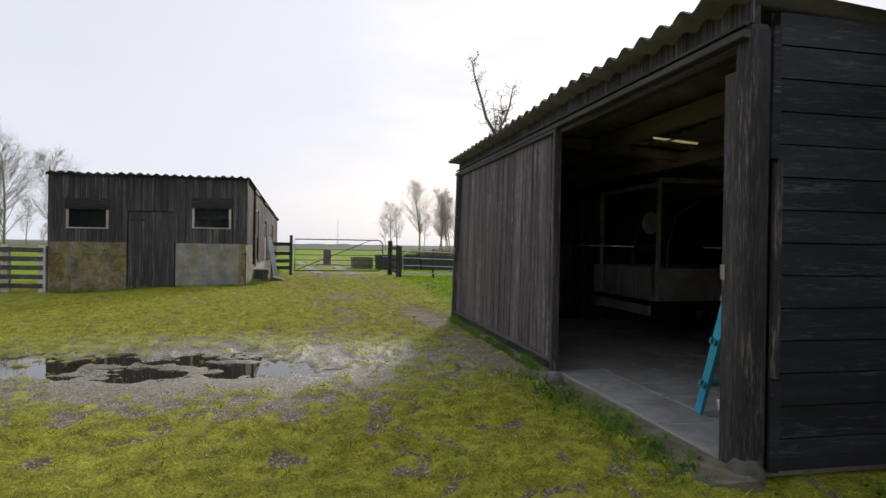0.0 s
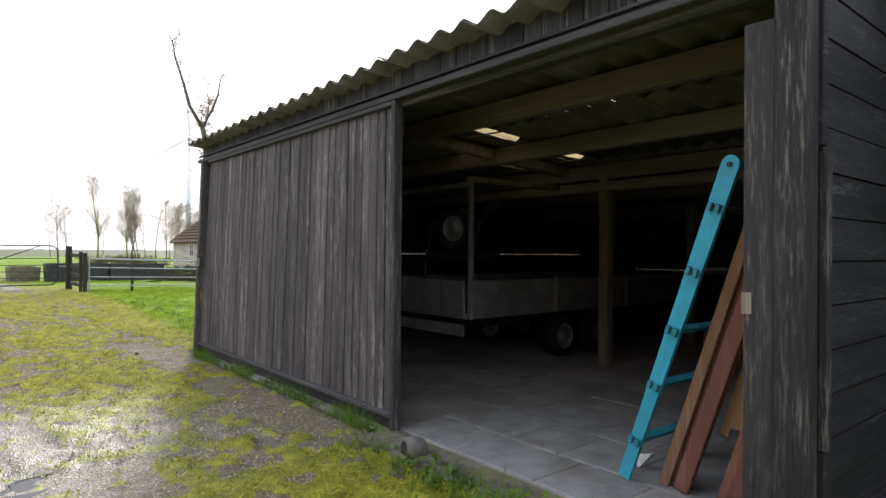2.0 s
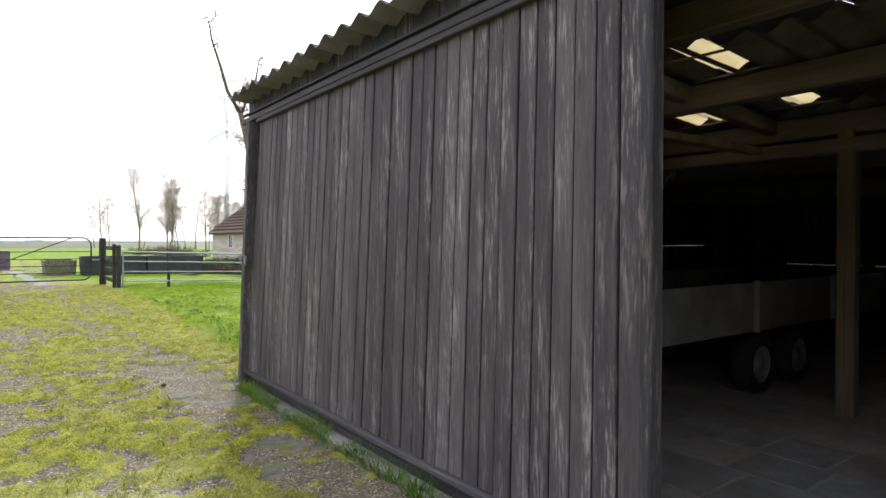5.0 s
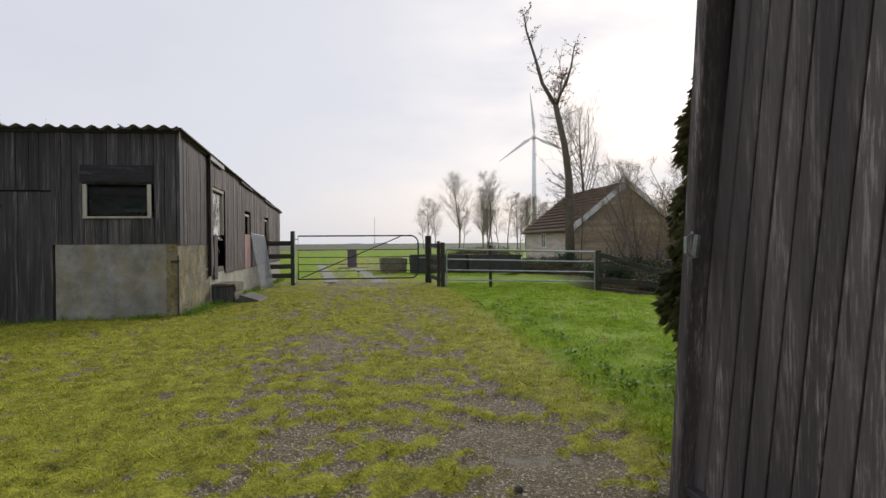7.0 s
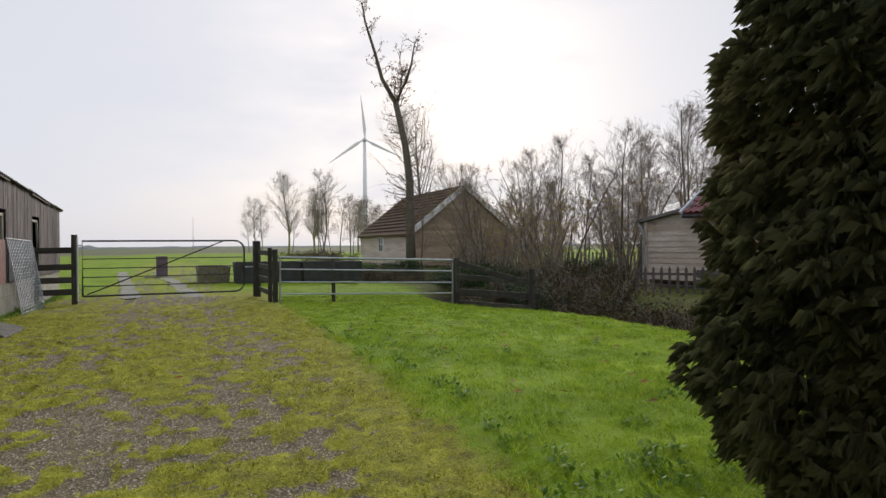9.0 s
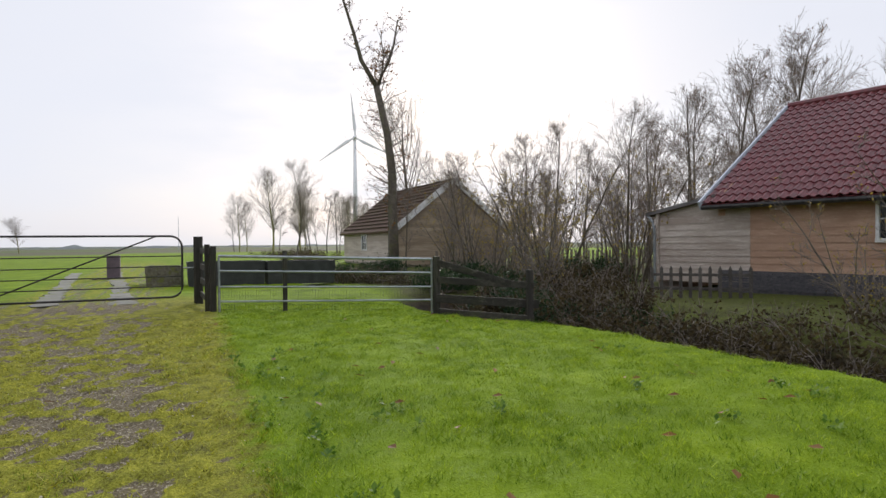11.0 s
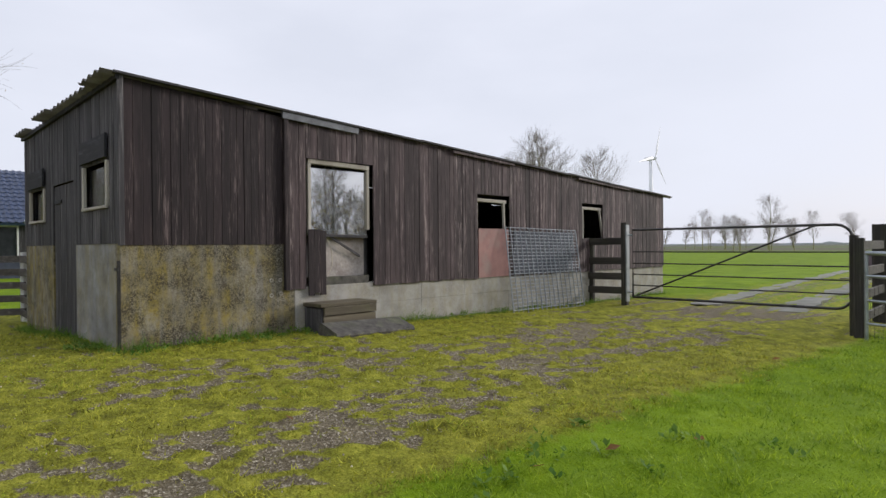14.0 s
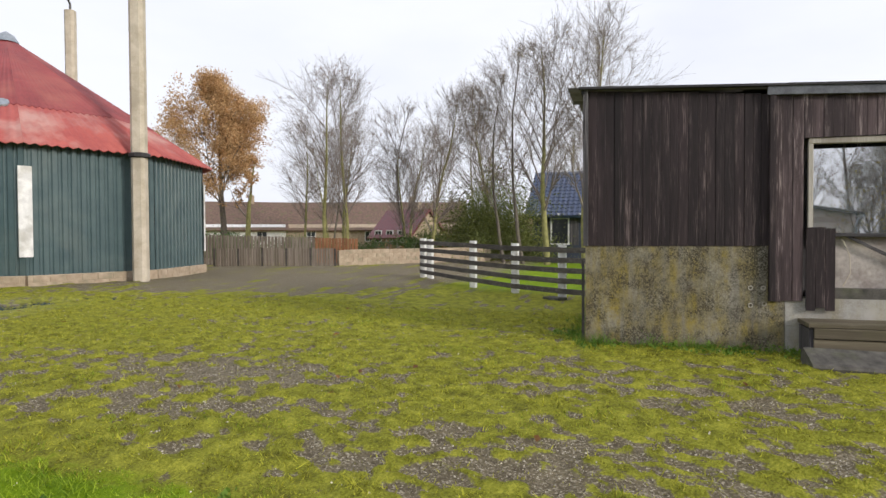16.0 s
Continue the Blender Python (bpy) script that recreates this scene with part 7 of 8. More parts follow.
def make_tree(at, height, seed, label, name="tree", trunk=0.16, limbs=12, twigs=5, spread=0.55, start=0.3, up=0.10, lean=(0, 0), leaves=None, leaf_n=0,
              bark=None, stems=1, leaf_size=0.09, sub=5, group="bare trees", domed=False):
    rng = random.Random(seed)
    e = thing(name, at, label, "tree", group)
    ts, cs = Solid(), Solid()
    tips = []
    for st in range(stems):
        d0 = Vector((lean[0] + (rng.gauss(0, 0.22) if stems > 1 else 0), lean[1] + (rng.gauss(0, 0.22) if stems > 1 else 0), 1)).normalized()
        h = height * (1 if st == 0 else rng.uniform(0.65, 0.98))
        p0 = Vector((rng.gauss(0, 0.16), rng.gauss(0, 0.16), -0.25)) if stems > 1 else Vector((0, 0, -0.25))
        pts, dirs, rad = limb(ts, p0, d0, h, trunk * (1 if st == 0 else 0.75), 0.045, 12, 8, rng, tip=0.12)
        for i in range(max(3, limbs // (1 if stems == 1 else 2))):
            f = start + (1 - start) * (i + rng.random()) / max(3, limbs // (1 if stems == 1 else 2))
            k = min(int(f * 12), 11)
            q = pts[k].lerp(pts[k + 1], f * 12 - k)
            ln = h * (1.0 - f * 0.72) * spread * rng.uniform(0.6, 1.1)
            if domed:
                ln = h * spread * rng.uniform(0.8, 1.1) * math.sin(math.pi * (0.24 + 0.70 * (f - start) / (1 - start)))
            r = max(0.010, rad[k] * 0.38)
            bp, bd, br = limb(cs, q, fork_dir(dirs[k], rng.uniform(0.42, 0.8) if domed else rng.uniform(0.55, 1.0), rng), ln, r, 0.07 if domed else 0.10, 5, 5, rng, up, 0.3)
            for j in range(sub):
                g = rng.uniform(0.25, 1.0)
                kk = min(int(g * 5), 4)
                q2 = bp[kk].lerp(bp[kk + 1], g * 5 - kk)
                sp, sdirs, sr = limb(cs, q2, fork_dir(bd[kk], rng.uniform(0.4, 0.8), rng), ln * rng.uniform(0.3, 0.55), max(0.006, br[kk] * 0.45), 0.14, 3, 4, rng, up, 0.4)
                for m in range(twigs):
                    w = rng.randint(0, 2)
                    tp, td, tr = limb(cs, sp[w].lerp(sp[w + 1], rng.random()), fork_dir(sdirs[w], rng.uniform(0.3, 0.8), rng), ln * rng.uniform(0.15, 0.36), 0.006, 0.16, 2, 3, rng, up, 0.5)
                    tips += tp[1:]
    part("trunk", ts, bark or M_BARK, e, soft=True)
    part("crown", cs, M_TWIG, e, soft=True)
    if leaves and tips:
        sd = 0.26 if leaf_n > 10000 else 0.06
        pick = [rng.choice(tips) + Vector((rng.gauss(0, sd), rng.gauss(0, sd), rng.gauss(0, sd))) for _ in range(leaf_n)]
        part("foliage", leaf_cards(pick, leaf_size, rng), leaves, e)
    return e


def again(ob, x, y, z=-0.15, turn=0.0, size=1.0):
    c = copy_thing(ob, Matrix.Translation((x, y, z)) @ Matrix.Rotation(turn, 4, "Z"))
    c.scale = (size, size, size)
    return c


def make_forked_tree():
    """The tall leaning alder before the cottage, forked near its top."""
    rng = random.Random(5)
    e = thing("forked_tree", (13.25, 40.5, -0.2), "tall slender forked tree with a few brown leaves", "tree", "bare trees")
    ts, cs = Solid(), Solid()
    pts = [(0, 0, -0.2), (-0.05, 0, 2.5), (-0.05, 0, 5.0), (-0.3, 0, 7.0), (-0.85, 0, 9.35)]
    ts.tube(pts, [0.30, 0.25, 0.22, 0.19, 0.16], 9)
    left = [(-0.85, 0, 9.35), (-1.6, 0.1, 10.6), (-2.0, 0.1, 12.0), (-2.5, 0.2, 13.6), (-2.65, 0.2, 14.6)]
    right = [(-0.85, 0, 9.35), (-0.25, -0.1, 10.6), (0.1, 0, 11.6), (0.35, 0.1, 12.9)]
    mid = [(-0.75, 0.0, 9.3), (-0.5, 0.2, 10.0), (-0.35, 0.3, 11.0), (-0.5, 0.3, 12.0)]
    tips = []
    for line, r in ((left, 0.13), (right, 0.12), (mid, 0.07)):
        ts.tube(line, [r * (1 - 0.75 * i / (len(line) - 1)) for i in range(len(line))], 6)
        for i in range(26):
            k = rng.randint(0, len(line) - 2)
            q = Vector(line[k]).lerp(Vector(line[k + 1]), rng.random())
            bp, bd, br = limb(cs, q, fork_dir(Vector((0, 0, 1)), rng.uniform(0.5, 1.3), rng), rng.uniform(0.4, 1.1), 0.02, 0.15, 4, 4, rng, 0.08, 0.3)
            tips += bp[2:]
            for j in range(3):
                tp, _, _ = limb(cs, bp[rng.randint(1, 3)], fork_dir(bd[2], 0.7, rng), rng.uniform(0.2, 0.5), 0.009, 0.18, 2, 3, rng, 0.05, 0.5)
                tips += tp[1:]
    for i in range(46):
        f = rng.uniform(0.25, 0.98)
        k = min(int(f * 4), 3)
        q = Vector(pts[k]).lerp(Vector(pts[k + 1]), f * 4 - k)
        bp, bd, br = limb(cs, q, fork_dir(Vector((0, 0, 1)), rng.uniform(0.8, 1.4), rng), rng.uniform(0.5, 1.9), 0.03, 0.14, 5, 4, rng, 0.03, 0.3)
        tips += bp[2:]
        for j in range(4):
            tp, _, _ = limb(cs, bp[rng.randint(1, 4)], fork_dir(bd[3], 0.7, rng), rng.uniform(0.2, 0.6), 0.009, 0.18, 2, 3, rng, 0.05, 0.5)
            tips += tp[1:]
    part("trunk", ts, M_BARK, e, soft=True)
    part("crown", cs, M_TWIG, e, soft=True)
    part("foliage", leaf_cards([rng.choice(tips) + Vector((rng.gauss(0, 0.08), rng.gauss(0, 0.08), rng.gauss(0, 0.08))) for _ in range(750)], 0.13, rng), M_BROWNLEAF, e)


make_forked_tree()

# bare trees: a few kinds, then copies of them
T_TALL = make_tree((-24.5, 15.55, -0.1), 11.6, 11, "tall bare tree with a domed crown behind the board fence", trunk=0.17, limbs=30, sub=12, twigs=6, spread=0.36, start=0.22, up=0.05, bark=M_BARK_GREEN, leaves=M_YELLOW, leaf_n=120, domed=True)
T_SLIM = make_tree((-24.5, 12.6, -0.1), 10.6, 12, "slim bare tree leaning slightly behind the board fence", trunk=0.11, limbs=20, sub=9, twigs=6, spread=0.30, start=0.3, up=0.06, lean=(0, -0.22), bark=M_BARK, leaves=M_YELLOW, leaf_n=60, domed=True)
T_MULTI = make_tree((-24.3, 7.75, -0.1), 8.7, 13, "bare round-crowned tree beside the yard", trunk=0.12, limbs=32, sub=10, twigs=6, spread=0.38, start=0.18, up=0.06, bark=M_BARK_GREEN, leaves=M_BROWNLEAF, leaf_n=40, domed=True)
T_ROUGH = make_tree((-26.0, 2.1, -0.1), 10.2, 14, "bare tree with a yellow-green mossy trunk and a few leaves", trunk=0.13, limbs=24, sub=9, twigs=6, spread=0.36, start=0.25, up=0.04, bark=M_BARK_GREEN, leaves=M_BROWNLEAF, leaf_n=220, domed=True)
T_ALDER = make_tree((27.5, 34.5, -0.2), 9.2, 15, "thin bare alder in the wood beyond the ditch", trunk=0.10, limbs=24, sub=7, twigs=6, spread=0.27, start=0.22, up=0.03, leaves=M_BROWNLEAF, leaf_n=300, leaf_size=0.07, domed=True)
T_COPPICE = make_tree((12.8, 26.5, -0.4), 5.0, 16, "many-stemmed leafless coppice on the ditch bank", trunk=0.045, limbs=16, sub=4, twigs=4, spread=0.35, start=0.15, up=0.12, stems=6, leaves=M_YELLOW, leaf_n=420, leaf_size=0.07)
T_OAK = make_tree((22.3, 60.2, -0.2), 12.6, 17, "gnarled bare tree behind the cottage", trunk=0.24, limbs=22, sub=8, twigs=6, spread=0.48, start=0.28, up=0.03, leaves=M_BROWNLEAF, leaf_n=60, domed=True)

for x, y, tn, sz in ((-24.6, 13.75, 1.1, 0.97), (-33, -1.5, 0.6, 0.8), (-30, 64, 2.0, 1.0), (-26, 67, 0.4, 0.85), (-37, 8, 3.0, 1.0)):
    again(T_TALL, x, y, -0.1, tn, sz)
for x, y, tn, sz in ((-24.8, 11.6, 0.25, 0.9), (-30, 4.5, 1.0, 0.9), (8.5, 42.0, 2.6, 0.52), (-33, 60, 4.0, 0.9), (-36, -4, 5.0, 0.9)):
    again(T_SLIM, x, y, -0.15, tn, sz)
for x, y, tn, sz in ((-27.5, 5.2, 1.9, 0.75), (-42, 0, 0.4, 1.2), (-45, -9, 2.4, 1.1), (-35, 66, 0.9, 1.2), (-28, 61, 2.9, 1.1), (-38, 14, 1.2, 1.1)):
    again(T_MULTI, x, y, -0.1, tn, sz)
for x, y, tn, sz in ((-26.2, 0.6, 2.4, 1.08), (-30, -2.8, 4.1, 0.85), (-48, 4, 1.0, 1.1)):
    again(T_ROUGH, x, y, -0.1, tn, sz)
rw = random.Random(31)
for i in range(34):
    x, y = rw.uniform(13.5, 36), rw.uniform(27, 52)
    if 14.5 < x < 24.5 and y > 43:
        x += 10
    if x < 16 and y < 36 and rw.random() < 0.5:
        continue
    again(T_ALDER, x, y, -0.25, rw.uniform(0, 6), rw.uniform(0.45, 0.72))
for i in range(8):
    again(T_ALDER, rw.uniform(24, 36), rw.uniform(26, 38), -0.25, rw.uniform(0, 6), rw.uniform(0.95, 1.22))
for x, y, sz in ((11.6, 24.6, 0.7), (14.0, 27.8, 1.05), (13.2, 30.5, 1.1), (15.2, 29.0, 1.2), (13.6, 33.0, 1.1), (16.8, 27.2, 1.1), (12.9, 17.3, 0.62), (13.6, 16.0, 0.75), (16.0, 34.0, 1.15), (18.5, 29.2, 1.2), (19.0, 38, 1.1), (21, 41, 1.1), (17, 41.5, 0.8), (22.5, 44.5, 0.9)):
    again(T_COPPICE, x, y, -0.45, rw.uniform(0, 6), sz)
for i in range(16):
    again(T_ALDER, rw.uniform(16.5, 27), rw.uniform(29, 42), -0.25, rw.uniform(0, 6), rw.uniform(0.5, 0.78))
again(T_OAK, 27.5, 66, -0.2, 1.0, 0.7)
# far rows of trees across the fields
for i in range(26):
    k = rw.choice((T_TALL, T_SLIM, T_ROUGH, T_ALDER))
    again(k, rw.uniform(12, 44), rw.uniform(95, 150), -0.3, rw.uniform(0, 6), rw.uniform(0.7, 1.1))
for x, y, sz in ((-33, 120, 0.55), (-30.5, 116, 0.65), (-27.5, 121, 0.62), (-25, 124, 0.5), (-36, 125, 0.5)):
    again(T_MULTI, x, y, -0.3, x, sz)
for i in range(22):
    k = rw.choice((T_MULTI, T_ROUGH))
    again(k, rw.uniform(-75, -28), rw.uniform(120, 190), -0.3, rw.uniform(0, 6), rw.uniform(0.6, 0.95))


def make_autumn_tree(x, y, h, seed, mat, r, label):
    e = make_tree((x, y, -0.1), h, seed, label, name="autumn_tree", trunk=0.3, limbs=22, sub=7, twigs=5, spread=0.62, start=0.3, up=0.05, leaves=mat, leaf_n=52000, leaf_size=0.16, group="autumn trees")
    return e


make_autumn_tree(-37, -14.5, 12.8, 51, M_AUTUMN, 3, "round tree still full of golden-brown autumn leaves")
T_POLLARD = make_tree((-36, -11.5, -0.1), 7.5, 52, "pollarded tree with knobbly heads and tufts of leaves", trunk=0.28, limbs=7, sub=3, twigs=4, spread=0.5, start=0.35, up=0.16, leaves=M_AUTUMN, leaf_n=700, leaf_size=0.2, bark=M_BARK_GREEN)


def make_shrub(at, size, seed, mat, label, n=2600, leaf=0.07, name="shrub", stems=26, flat=0.75):
    """A thicket: arching stems with leaves set along them in uneven tufts."""
    rng = random.Random(seed)
    e = thing(name, at, label, "shrub", "shrubs")
    s = Solid()
    spots = []
    for i in range(stems):
        d = Vector((rng.gauss(0, 0.75), rng.gauss(0, 0.75), 1)).normalized()
        p = Vector((rng.gauss(0, size * 0.22), rng.gauss(0, size * 0.22), -0.15))
        pts, dirs, rad = limb(s, p, d, size * rng.uniform(0.6, 1.15), 0.012, 0.16, 7, 4, rng, -0.08, 0.3)
        spots += pts[2:]
        for j in range(5):
            tp, _, _ = limb(s, pts[rng.randint(2, 6)], fork_dir(dirs[4], 0.8, rng), size * rng.uniform(0.15, 0.4), 0.006, 0.2, 3, 3, rng, 0, 0.4)
            spots += tp
    part("branchwork", s, M_TWIG, e)
    c = [rng.choice(spots) for _ in range(n)]
    c = [q + Vector((rng.gauss(0, 0.10), rng.gauss(0, 0.10), rng.gauss(0, 0.09))) * size for q in c]
    c = [Vector((q.x, q.y, max(q.z, 0.0) * flat)) for q in c]
    part("foliage", leaf_cards(c, leaf, rng), mat, e)
    return e


S_BRAMBLE = make_shrub((10.4, 20.6, -0.75), 1.2, 61, M_BRAMBLE, "tangled brown bramble on the ditch bank", n=2200, leaf=0.075)
S_IVY = make_shrub((10.3, 24.6, -0.5), 1.15, 62, M_IVY, "dark ivy-covered thicket beside the ditch", n=3400, leaf=0.085, flat=0.9)
S_GREEN = make_shrub((10.5, 19.0, -1.0), 0.8, 63, M_HEDGE, "green undergrowth in the ditch", n=2000, leaf=0.08)
for x, y, z, sz in ((11.0, 19.2, -0.8, 1.2), (11.6, 17.4, -0.75, 1.1), (12.2, 15.6, -0.6, 1.15), (11.4, 14.2, -0.7, 1.2), (10.5, 21.6, -0.65, 1.15), (12.4, 18.4, -0.6, 0.9), (13.6, 14.6, -0.45, 1.2), (11.6, 12.7, -0.7, 1.2), (10.2, 20.4, -0.85, 0.9), (10.4, 18.2, -0.95, 0.9), (10.7, 16.6, -0.95, 0.9),
                    (13.4, 16.8, -0.4, 1.1), (14.0, 28.5, -0.2, 1.2), (16.0, 31.0, -0.2, 1.2), (9.8, 24.2, -0.5, 1.0), (10.8, 23.4, -0.6, 1.2), (12.0, 24.4, -0.4, 1.25), (13.2, 26.0, -0.3, 1.2), (14.8, 26.4, -0.2, 1.1), (8.9, 34.2, -0.3, 0.8), (9.8, 33.4, -0.3, 0.9), (10.6, 32.0, -0.3, 0.8), (12.6, 22.6, -0.5, 1.1), (11.2, 22.4, -0.6, 1.2)):
    again(S_BRAMBLE, x, y, z, rw.uniform(0, 6), sz)
for x, y, z, sz in ((9.9, 22.5, -0.5, 0.9), (11.4, 25.6, -0.5, 1.0), (12.4, 27.6, -0.4, 1.1), (10.7, 29.0, -0.2, 0.9), (9.4, 36.0, -0.2, 0.9), (12.6, 30.5, -0.3, 1.2), (12.0, 37.5, -0.2, 1.1), (11.4, 21.0, -0.7, 0.8), (15.4, 29.4, -0.2, 1.2), (18.0, 30.5, -0.2, 1.2)):
    again(S_IVY, x, y, z, rw.uniform(0, 6), sz)
for x, y, z, sz in ((10.2, 17.5, -1.1, 0.6), (10.3, 15.8, -1.1, 0.7), (10.5, 14.0, -1.1, 0.7), (9.7, 20.4, -0.9, 0.6), (11.9, 16.4, -0.9, 0.7), (10.2, 12.2, -0.9, 0.9), (13.4, 19.8, -0.35, 0.5)):
    again(S_GREEN, x, y, z, rw.uniform(0, 6), sz)
for i in range(7):
    again(S_BRAMBLE, rw.uniform(11.5, 16.5), rw.uniform(56, 85), -0.3, rw.uniform(0, 6), rw.uniform(1.0, 1.6))
# hedges and evergreens towards the village
S_HEDGE = make_shrub((-27.5, 6.8, -0.1), 2.0, 64, M_HEDGE, "dense dark green garden bush behind the wall", n=9500, leaf=0.12, name="garden_bush", stems=40, flat=0.95)
for x, y, sz in ((-29, 5.0, 0.9), (-31, 2.6, 0.8), (-30, 9.6, 0.75), (-33, 11, 0.8), (-27, -6.5, 1.0), (-29, -8.5, 1.1), (-26.8, 6.6, 0.85), (-26.4, 5.4, 0.8), (-25.6, -0.8, 0.85), (-25.4, 0.6, 0.75), (-27.0, 2.0, 0.7)):
    again(S_HEDGE, x, y, -0.1, rw.uniform(0, 6), sz)
S_EVER = make_shrub((-28.2, 10.4, -0.1), 4.3, 66, M_EVER, "large rounded evergreen bush beside the blue house", n=42000, leaf=0.105, name="evergreen_bush", stems=46, flat=1.15)
again(S_EVER, -29.2, 9.2, -0.1, 2.0, 0.7)
S_RED = make_shrub((-22.8, 6.2, 0.3), 1.0, 65, M_BROWNLEAF, "red-brown leafless garden shrub above the wall", n=500, leaf=0.09, name="garden_shrub", stems=34)
for x, y, sz in ((-24, 7.2, 1.1), (-25.3, 8.3, 1.2), (-22.0, 4.8, 0.8), (-24.5, 5.0, 1.2)):
    again(S_RED, x, y, 0.2, rw.uniform(0, 6), sz)


def make_conifer():
    """The dark columnar cypress at the barn's end, of many drooping sprays."""
    rng = random.Random(77)
    e = thing("cypress", (4.28, 10.4, -0.03), "dense dark green columnar cypress beside the barn", "tree")
    H = 3.6
    part("trunk", Solid().tube([(0, 0, -0.2), (0.03, 0, 1.5), (0, 0.03, H * 0.9)], [0.13, 0.09, 0.02], 8), M_BARK, e)
    s = Solid()
    for i in range(10500):
        z = rng.uniform(0.05, 1) ** 1.1 * H
        f = z / H
        rr = 0.97 * min(1.0, 0.66 + f * 2.0) * (1 - max(0.0, (f - 0.25) / 0.75) ** 2.8)
        a = rng.uniform(0, 2 * math.pi)
        lump = 0.22 * noise.noise(Vector((math.cos(a) * 2.2, math.sin(a) * 2.2, z * 2.0))) + 0.12 * noise.noise(Vector((math.cos(a) * 5, math.sin(a) * 5, z * 5.0)))
        rad = max(0.05, rr * (1 + lump)) * rng.choice((1.0, 0.96, 0.9, 0.8, 0.68))
        c = Vector((math.cos(a) * rad, math.sin(a) * rad, z))
        out = Vector((math.cos(a), math.sin(a), rng.uniform(-0.35, 0.5))).normalized()
        side = out.cross(Vector((0, 0, 1))).normalized()
        L = rng.uniform(0.05, 0.125)
        for k in range(6):
            w = (k - 2.5) * 0.34 + rng.gauss(0, 0.1)
            d = (out * math.cos(w) + side * math.sin(w) + Vector((0, 0, rng.gauss(-0.12, 0.25)))).normalized()
            b = d.cross(Vector((rng.gauss(0, 0.4), rng.gauss(0, 0.4), 1))).normalized() * L * 0.085
            m = c + d * L * 0.55 + Vector((0, 0, 0.02))
            s.add([c, m + b, c + d * L - Vector((0, 0, L * 0.22)), m - b], [(0, 1, 2), (0, 2, 3)])
    part("crown", s, M_CONIFER, e)
    part("inner_crown", Solid().lathe((0, 0, 0), (0, 0, 1), [(0.35, 0.1), (0.55, 0.4), (0.6, 0.9), (0.58, 1.9), (0.42, 2.7), (0.02, 3.3)], 12), M_CONIFER, e)


make_conifer()


def inside(x, y):
    """Ground that is open to grass."""
    if 1.9 < x < 10.4 and 1.6 < y < 9.2:
        return False
    if SX0 - 0.05 < x < SX1 + 0.05 and y > SY0 - 0.05:
        return False
    if x > 3.2 and y < 1.85:
        return False
    return True


def blades(name, spots, h0, h1, w, lean, mat, label, seed):
    """One blade of grass at each spot."""
    rng = np.random.default_rng(seed)
    P = np.array(spots, dtype=np.float64)
    n = len(P)
    a = rng.uniform(0, 2 * np.pi, n)
    h = rng.uniform(h0, h1, n)
    h *= np.clip(np.array([1 + 1.1 * tuft(x, y, 3.2) + 0.8 * tuft(x, y, 9, 3) for x, y, z in spots]), 0.35, 2.4)
    k = rng.normal(0, lean, (n, 2)) * h[:, None]
    side = np.stack([np.cos(a), np.sin(a), np.zeros(n)], 1) * (w * rng.uniform(0.6, 1.3, n))[:, None]
    top = P + np.stack([k[:, 0], k[:, 1], h], 1)
    V = np.stack([P - side, P + side, top], 1).reshape(-1, 3)
    me = bpy.data.meshes.new(name)
    me.vertices.add(3 * n), me.loops.add(3 * n), me.polygons.add(n)
    me.vertices.foreach_set("co", V.ravel())
    me.loops.foreach_set("vertex_index", np.arange(3 * n, dtype=np.int32))
    me.polygons.foreach_set("loop_start", np.arange(0, 3 * n, 3, dtype=np.int32))
    me.update()
    me.materials.append(mat)
    return tagged(new(name, me), label, "grass", kind="stuff")


def sow(n, x0, x1, y0, y1, keep, seed):
    rng = random.Random(seed)
    out = []
    for _ in range(n):
        x, y = rng.uniform(x0, x1), rng.uniform(y0, y1)
        if inside(x, y) and keep(x, y, rng):
            out.append((x, y, ground_z(x, y) - 0.004))
    return out


def tuft(x, y, sc, off=0.0):
    return noise.noise(Vector((x * sc, y * sc, 7.7 + off)))


lawn = sow(310000, 2.7, 9.2, 9.3, 26.5, lambda x, y, r: x > 2.84 + 0.055 * (y - 11) + 0.3 * tuft(x, y, 2) and x < 8.9 - 0.5 * sstep(20, 24, y) and r.random() < 0.75 + 0.5 * tuft(x, y, 1.4), 101)
blades("lawn_grass", lawn, 0.014, 0.045, 0.0038, 0.7, M_GRASS, "short bright green lawn grass", 1)
moss = sow(310000, -6, 3.7, -1.0, 23, lambda x, y, r: x < 2.95 + 0.055 * max(y - 11, 0) and r.random() < 0.10 + 0.9 * moss_at(x, y) ** 1.4, 102)
blades("moss_tufts", moss, 0.008, 0.030, 0.005, 0.9, M_MOSSTUFT, "low yellow-green moss and grass in the gravel", 2)
tufts = sow(180000, -6, 3.6, -1.0, 24, lambda x, y, r: tuft(x, y, 1.7, 20) + 0.6 * tuft(x, y, 6, 5) > 0.28 and r.random() < moss_at(x, y), 103)
blades("grass_tufts", tufts, 0.012, 0.038, 0.0024, 0.6, M_GRASS, "scattered green grass tufts in the yard", 3)
foot = []
rf = random.Random(9)
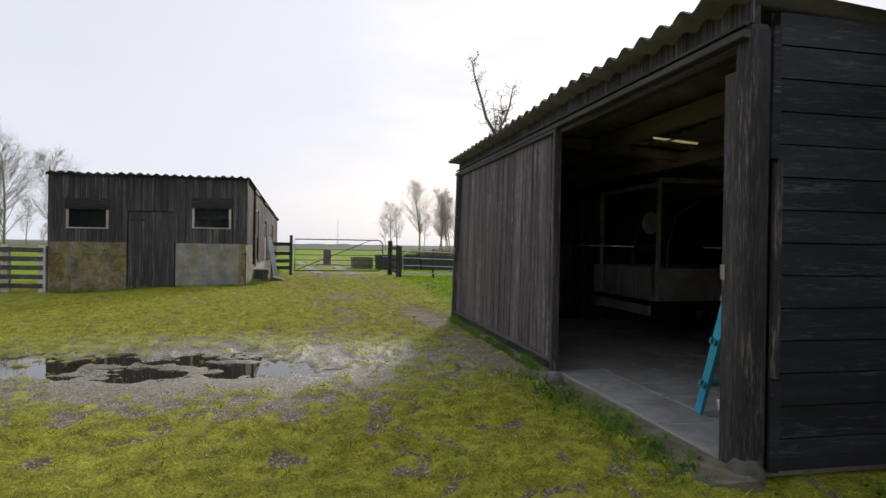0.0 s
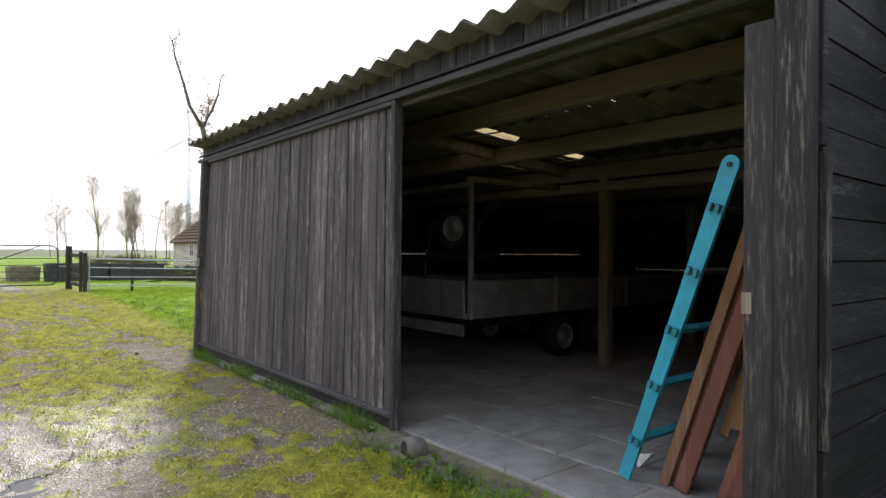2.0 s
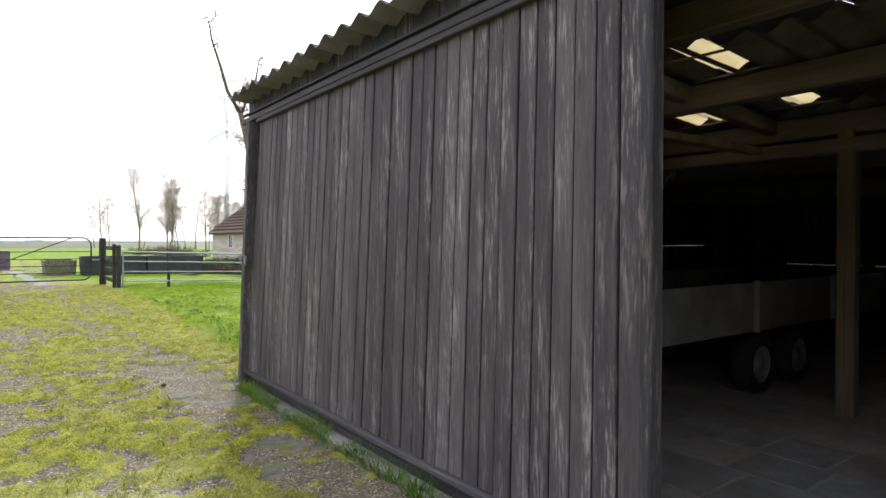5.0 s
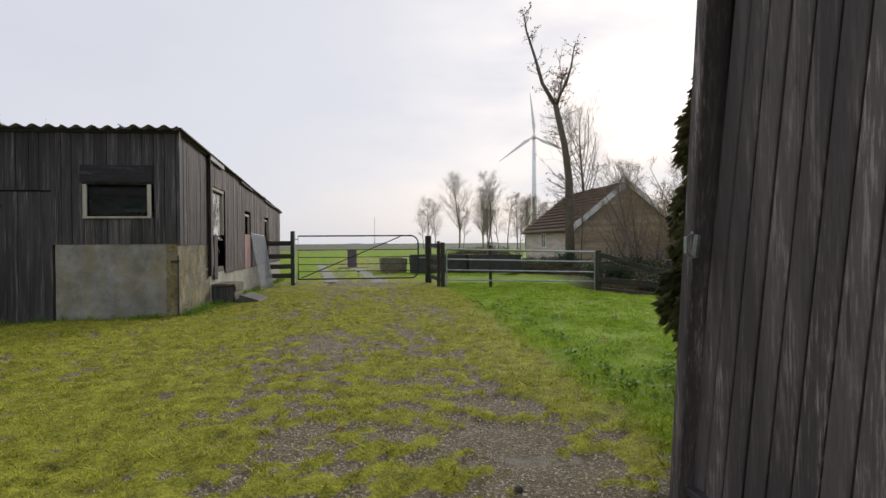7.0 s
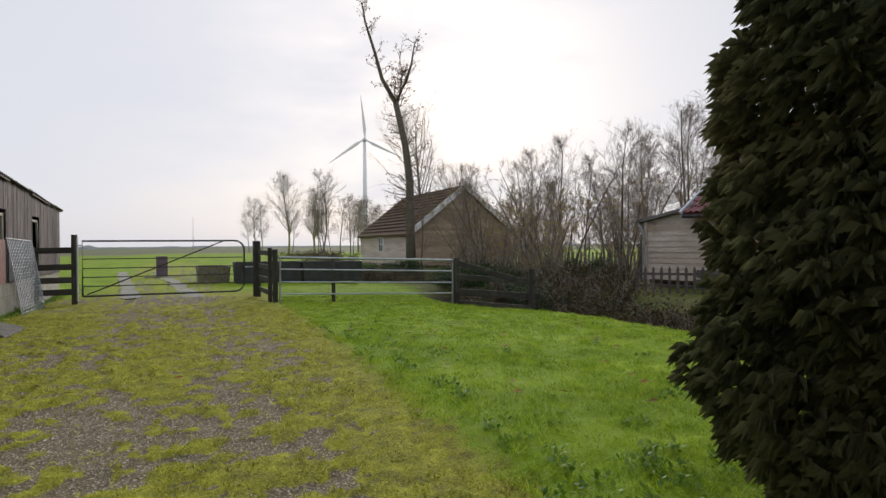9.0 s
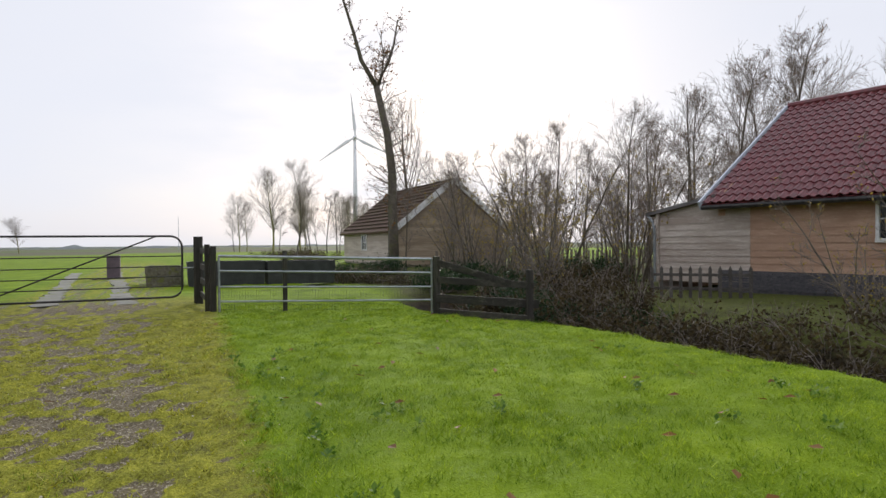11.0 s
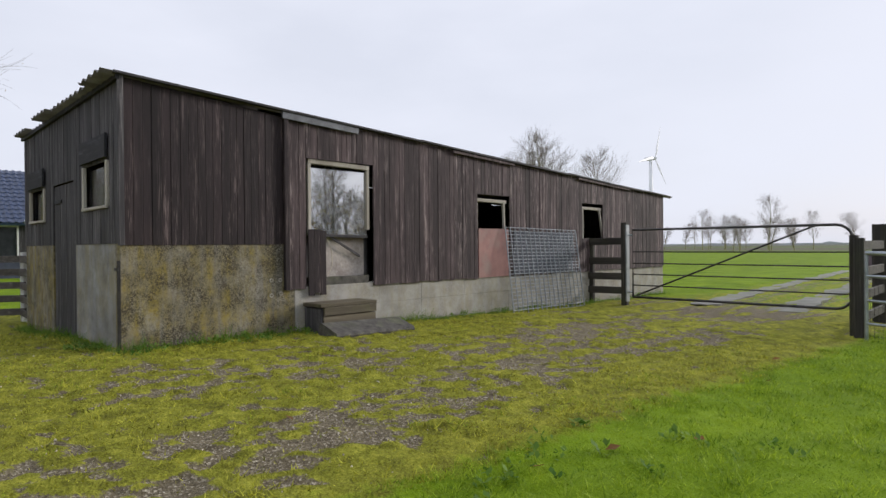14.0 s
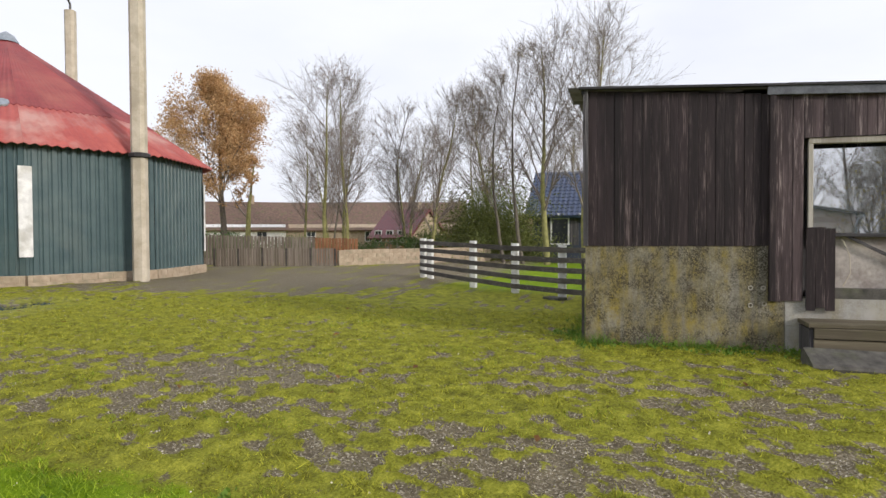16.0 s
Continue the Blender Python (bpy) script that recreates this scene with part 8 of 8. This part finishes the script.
for _ in range(9000):
    k = rf.random()
    if k < 0.45:
        x, y = -1.95 + abs(rf.gauss(0, 0.13)), rf.uniform(17, 30)
    elif k < 0.6:
        x, y = rf.uniform(-7.2, -1.9), 17.08 - abs(rf.gauss(0, 0.1))
    elif k < 0.7:
        x, y = 2.18 - abs(rf.gauss(0, 0.16)), rf.uniform(1.7, 4.6)
    else:
        x, y = 2.38 - abs(rf.gauss(0, 0.05)), rf.uniform(4.6, 9)
    foot.append((x, y, ground_z(x, y)))
blades("wall_foot_grass", foot, 0.03, 0.13, 0.004, 0.5, M_WEED, "longer grass along the foot of the walls", 4)
bank = sow(22000, 9.0, 10.8, 9.5, 26, lambda x, y, r: r.random() < 0.8, 104)
blades("bank_grass", bank, 0.05, 0.19, 0.005, 0.7, M_BANK, "rough long grass on the ditch edge", 5)


def make_weeds():
    rng = random.Random(12)
    spots = []
    for i in range(45):
        x, y = 2.1 + rng.gauss(0, 0.1), rng.uniform(1.9, 4.4)
        spots.append((x, y, 0.0))
    for i in range(14):
        spots.append((2.34, rng.uniform(4.6, 8.8), 0.0))
    for i in range(16):
        spots.append((3.05 + rng.gauss(0, 0.12), rng.uniform(0.6, 1.7), 0.0))
    for i in range(40):
        spots.append((-1.8 + rng.gauss(0, 0.08), rng.uniform(17.2, 24), -0.03))
    for i in range(30):
        spots.append((rng.uniform(3.2, 4.0) + rng.gauss(0, 0.3), rng.uniform(9.2, 12.0), 0.0))
    for i in range(95):
        y = 9.4 + 9.0 * rng.random() ** 1.6
        spots.append((2.95 + 0.055 * (y - 11) + 0.25 * tuft(0, y, 0.9) + abs(rng.gauss(0, 0.3 if y > 12 else 0.6)), y, 0.0))
    for i in range(22):
        x, y = rng.uniform(3.5, 7.5), rng.uniform(10, 19)
        spots += [(x + rng.gauss(0, 0.08), y + rng.gauss(0, 0.08), 0.0) for k in range(3)]
    for i in range(70):
        spots.append((-2.2 - abs(rng.gauss(0, 0.5)) if i < 20 else rng.uniform(-1.9, -1.5), 16.95 - abs(rng.gauss(0, 0.12)) if i < 20 else rng.uniform(17.1, 19.4), 0.0))
    s = Solid()
    for x, y, z in spots:
        c = Vector((x, y, ground_z(x, y)))
        for k in range(rng.randint(6, 14)):
            a = rng.uniform(0, 2 * math.pi)
            el = rng.uniform(0.2, 1.1)
            L = rng.uniform(0.02, 0.06)
            d = Vector((math.cos(a) * math.cos(el), math.sin(a) * math.cos(el), math.sin(el)))
            b = Vector((-math.sin(a), math.cos(a), 0)) * L * 0.33
            base = c + Vector((rng.gauss(0, 0.03), rng.gauss(0, 0.03), rng.uniform(0, 0.05)))
            s.add([base, base + d * L * 0.55 + b, base + d * L, base + d * L * 0.55 - b], [(0, 1, 2), (0, 2, 3)])
    ob = part("weeds", s, M_WEED)
    tagged(ob, "small leafy weeds along walls and sill", "weeds", kind="stuff")
    s = Solid()
    for i in range(95):
        x, y = rng.uniform(3.3, 8.3), rng.uniform(10, 23)
        if i > 70:
            x, y = rng.uniform(-5, 2), rng.uniform(0, 22)
        c = Vector((x, y, ground_z(x, y) + 0.03))
        a = rng.uniform(0, 6.28)
        d, b = Vector((math.cos(a), math.sin(a), 0.15)) * 0.05, Vector((-math.sin(a), math.cos(a), 0.1)) * 0.025
        s.add([c - d, c + b + Vector((0, 0, 0.012)), c + d, c - b], [(0, 1, 2), (0, 2, 3)])
    ob = part("fallen_leaves", s, M_BROWNLEAF)
    tagged(ob, "scattered brown fallen leaves on the grass", "leaves", kind="stuff")


make_weeds()


def make_pebbles():
    """Loose pale pebbles lying where the gravel shows."""
    rng = random.Random(41)
    s = Solid()
    spots = sow(150000, -5.0, 3.3, 2.5, 20, lambda x, y, r: r.random() < (0.85 * max(0.0, 1 - moss_at(x, y) * 1.5) + 0.03) * (1.0 if y > 8 else 0.6), 105)
    for x, y, z in spots[:60000]:
        r = 0.0030 + 0.0075 * rng.random() ** 2.4
        a, h, q = rng.uniform(0, 6.28), r * rng.uniform(0.5, 0.9), rng.uniform(0.6, 1.0)
        c, d = math.cos(a) * r, math.sin(a) * r
        s.add([(x + c, y + d, z), (x - d * q, y + c * q, z), (x - c, y - d, z), (x + d * q, y - c * q, z), (x + jit(r * 0.3), y, z + 0.004 + h)],
              [(0, 1, 4), (1, 2, 4), (2, 3, 4), (3, 0, 4)])
    ob = part("gravel", s, M_PEBBLE)
    tagged(ob, "loose pale pebbles and grit between the moss", "gravel", kind="stuff")


make_pebbles()


def make_horizon():
    """Low woods and dykes along the edge of the fields, haze painted into their pale grey."""
    rng = random.Random(3)
    s = Solid()
    for r0, h0 in ((420, 1.1), (640, 2.6)):
        n = 420
        for i in range(n):
            a0, a1 = -1.9 + 3.8 * i / n, -1.9 + 3.8 * (i + 1) / n
            h = h0 * (0.35 + max(0.0, noise.noise(Vector((i * 0.25, r0, 0))) + 0.45 * noise.noise(Vector((i * 0.7, r0, 3)))) * 1.6)
            h2 = h0 * (0.35 + max(0.0, noise.noise(Vector(((i + 1) * 0.25, r0, 0))) + 0.45 * noise.noise(Vector(((i + 1) * 0.7, r0, 3)))) * 1.6)
            p, q = Vector((math.sin(a0) * r0, math.cos(a0) * r0, -0.5)), Vector((math.sin(a1) * r0, math.cos(a1) * r0, -0.5))
            s.add([p, q, q + Vector((0, 0, h2)), p + Vector((0, 0, h))], [(0, 1, 2, 3)])
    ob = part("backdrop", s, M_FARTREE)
    tagged(ob, "low line of distant woods and dykes, haze painted into their grey", "backdrop", kind="structure")


make_horizon()
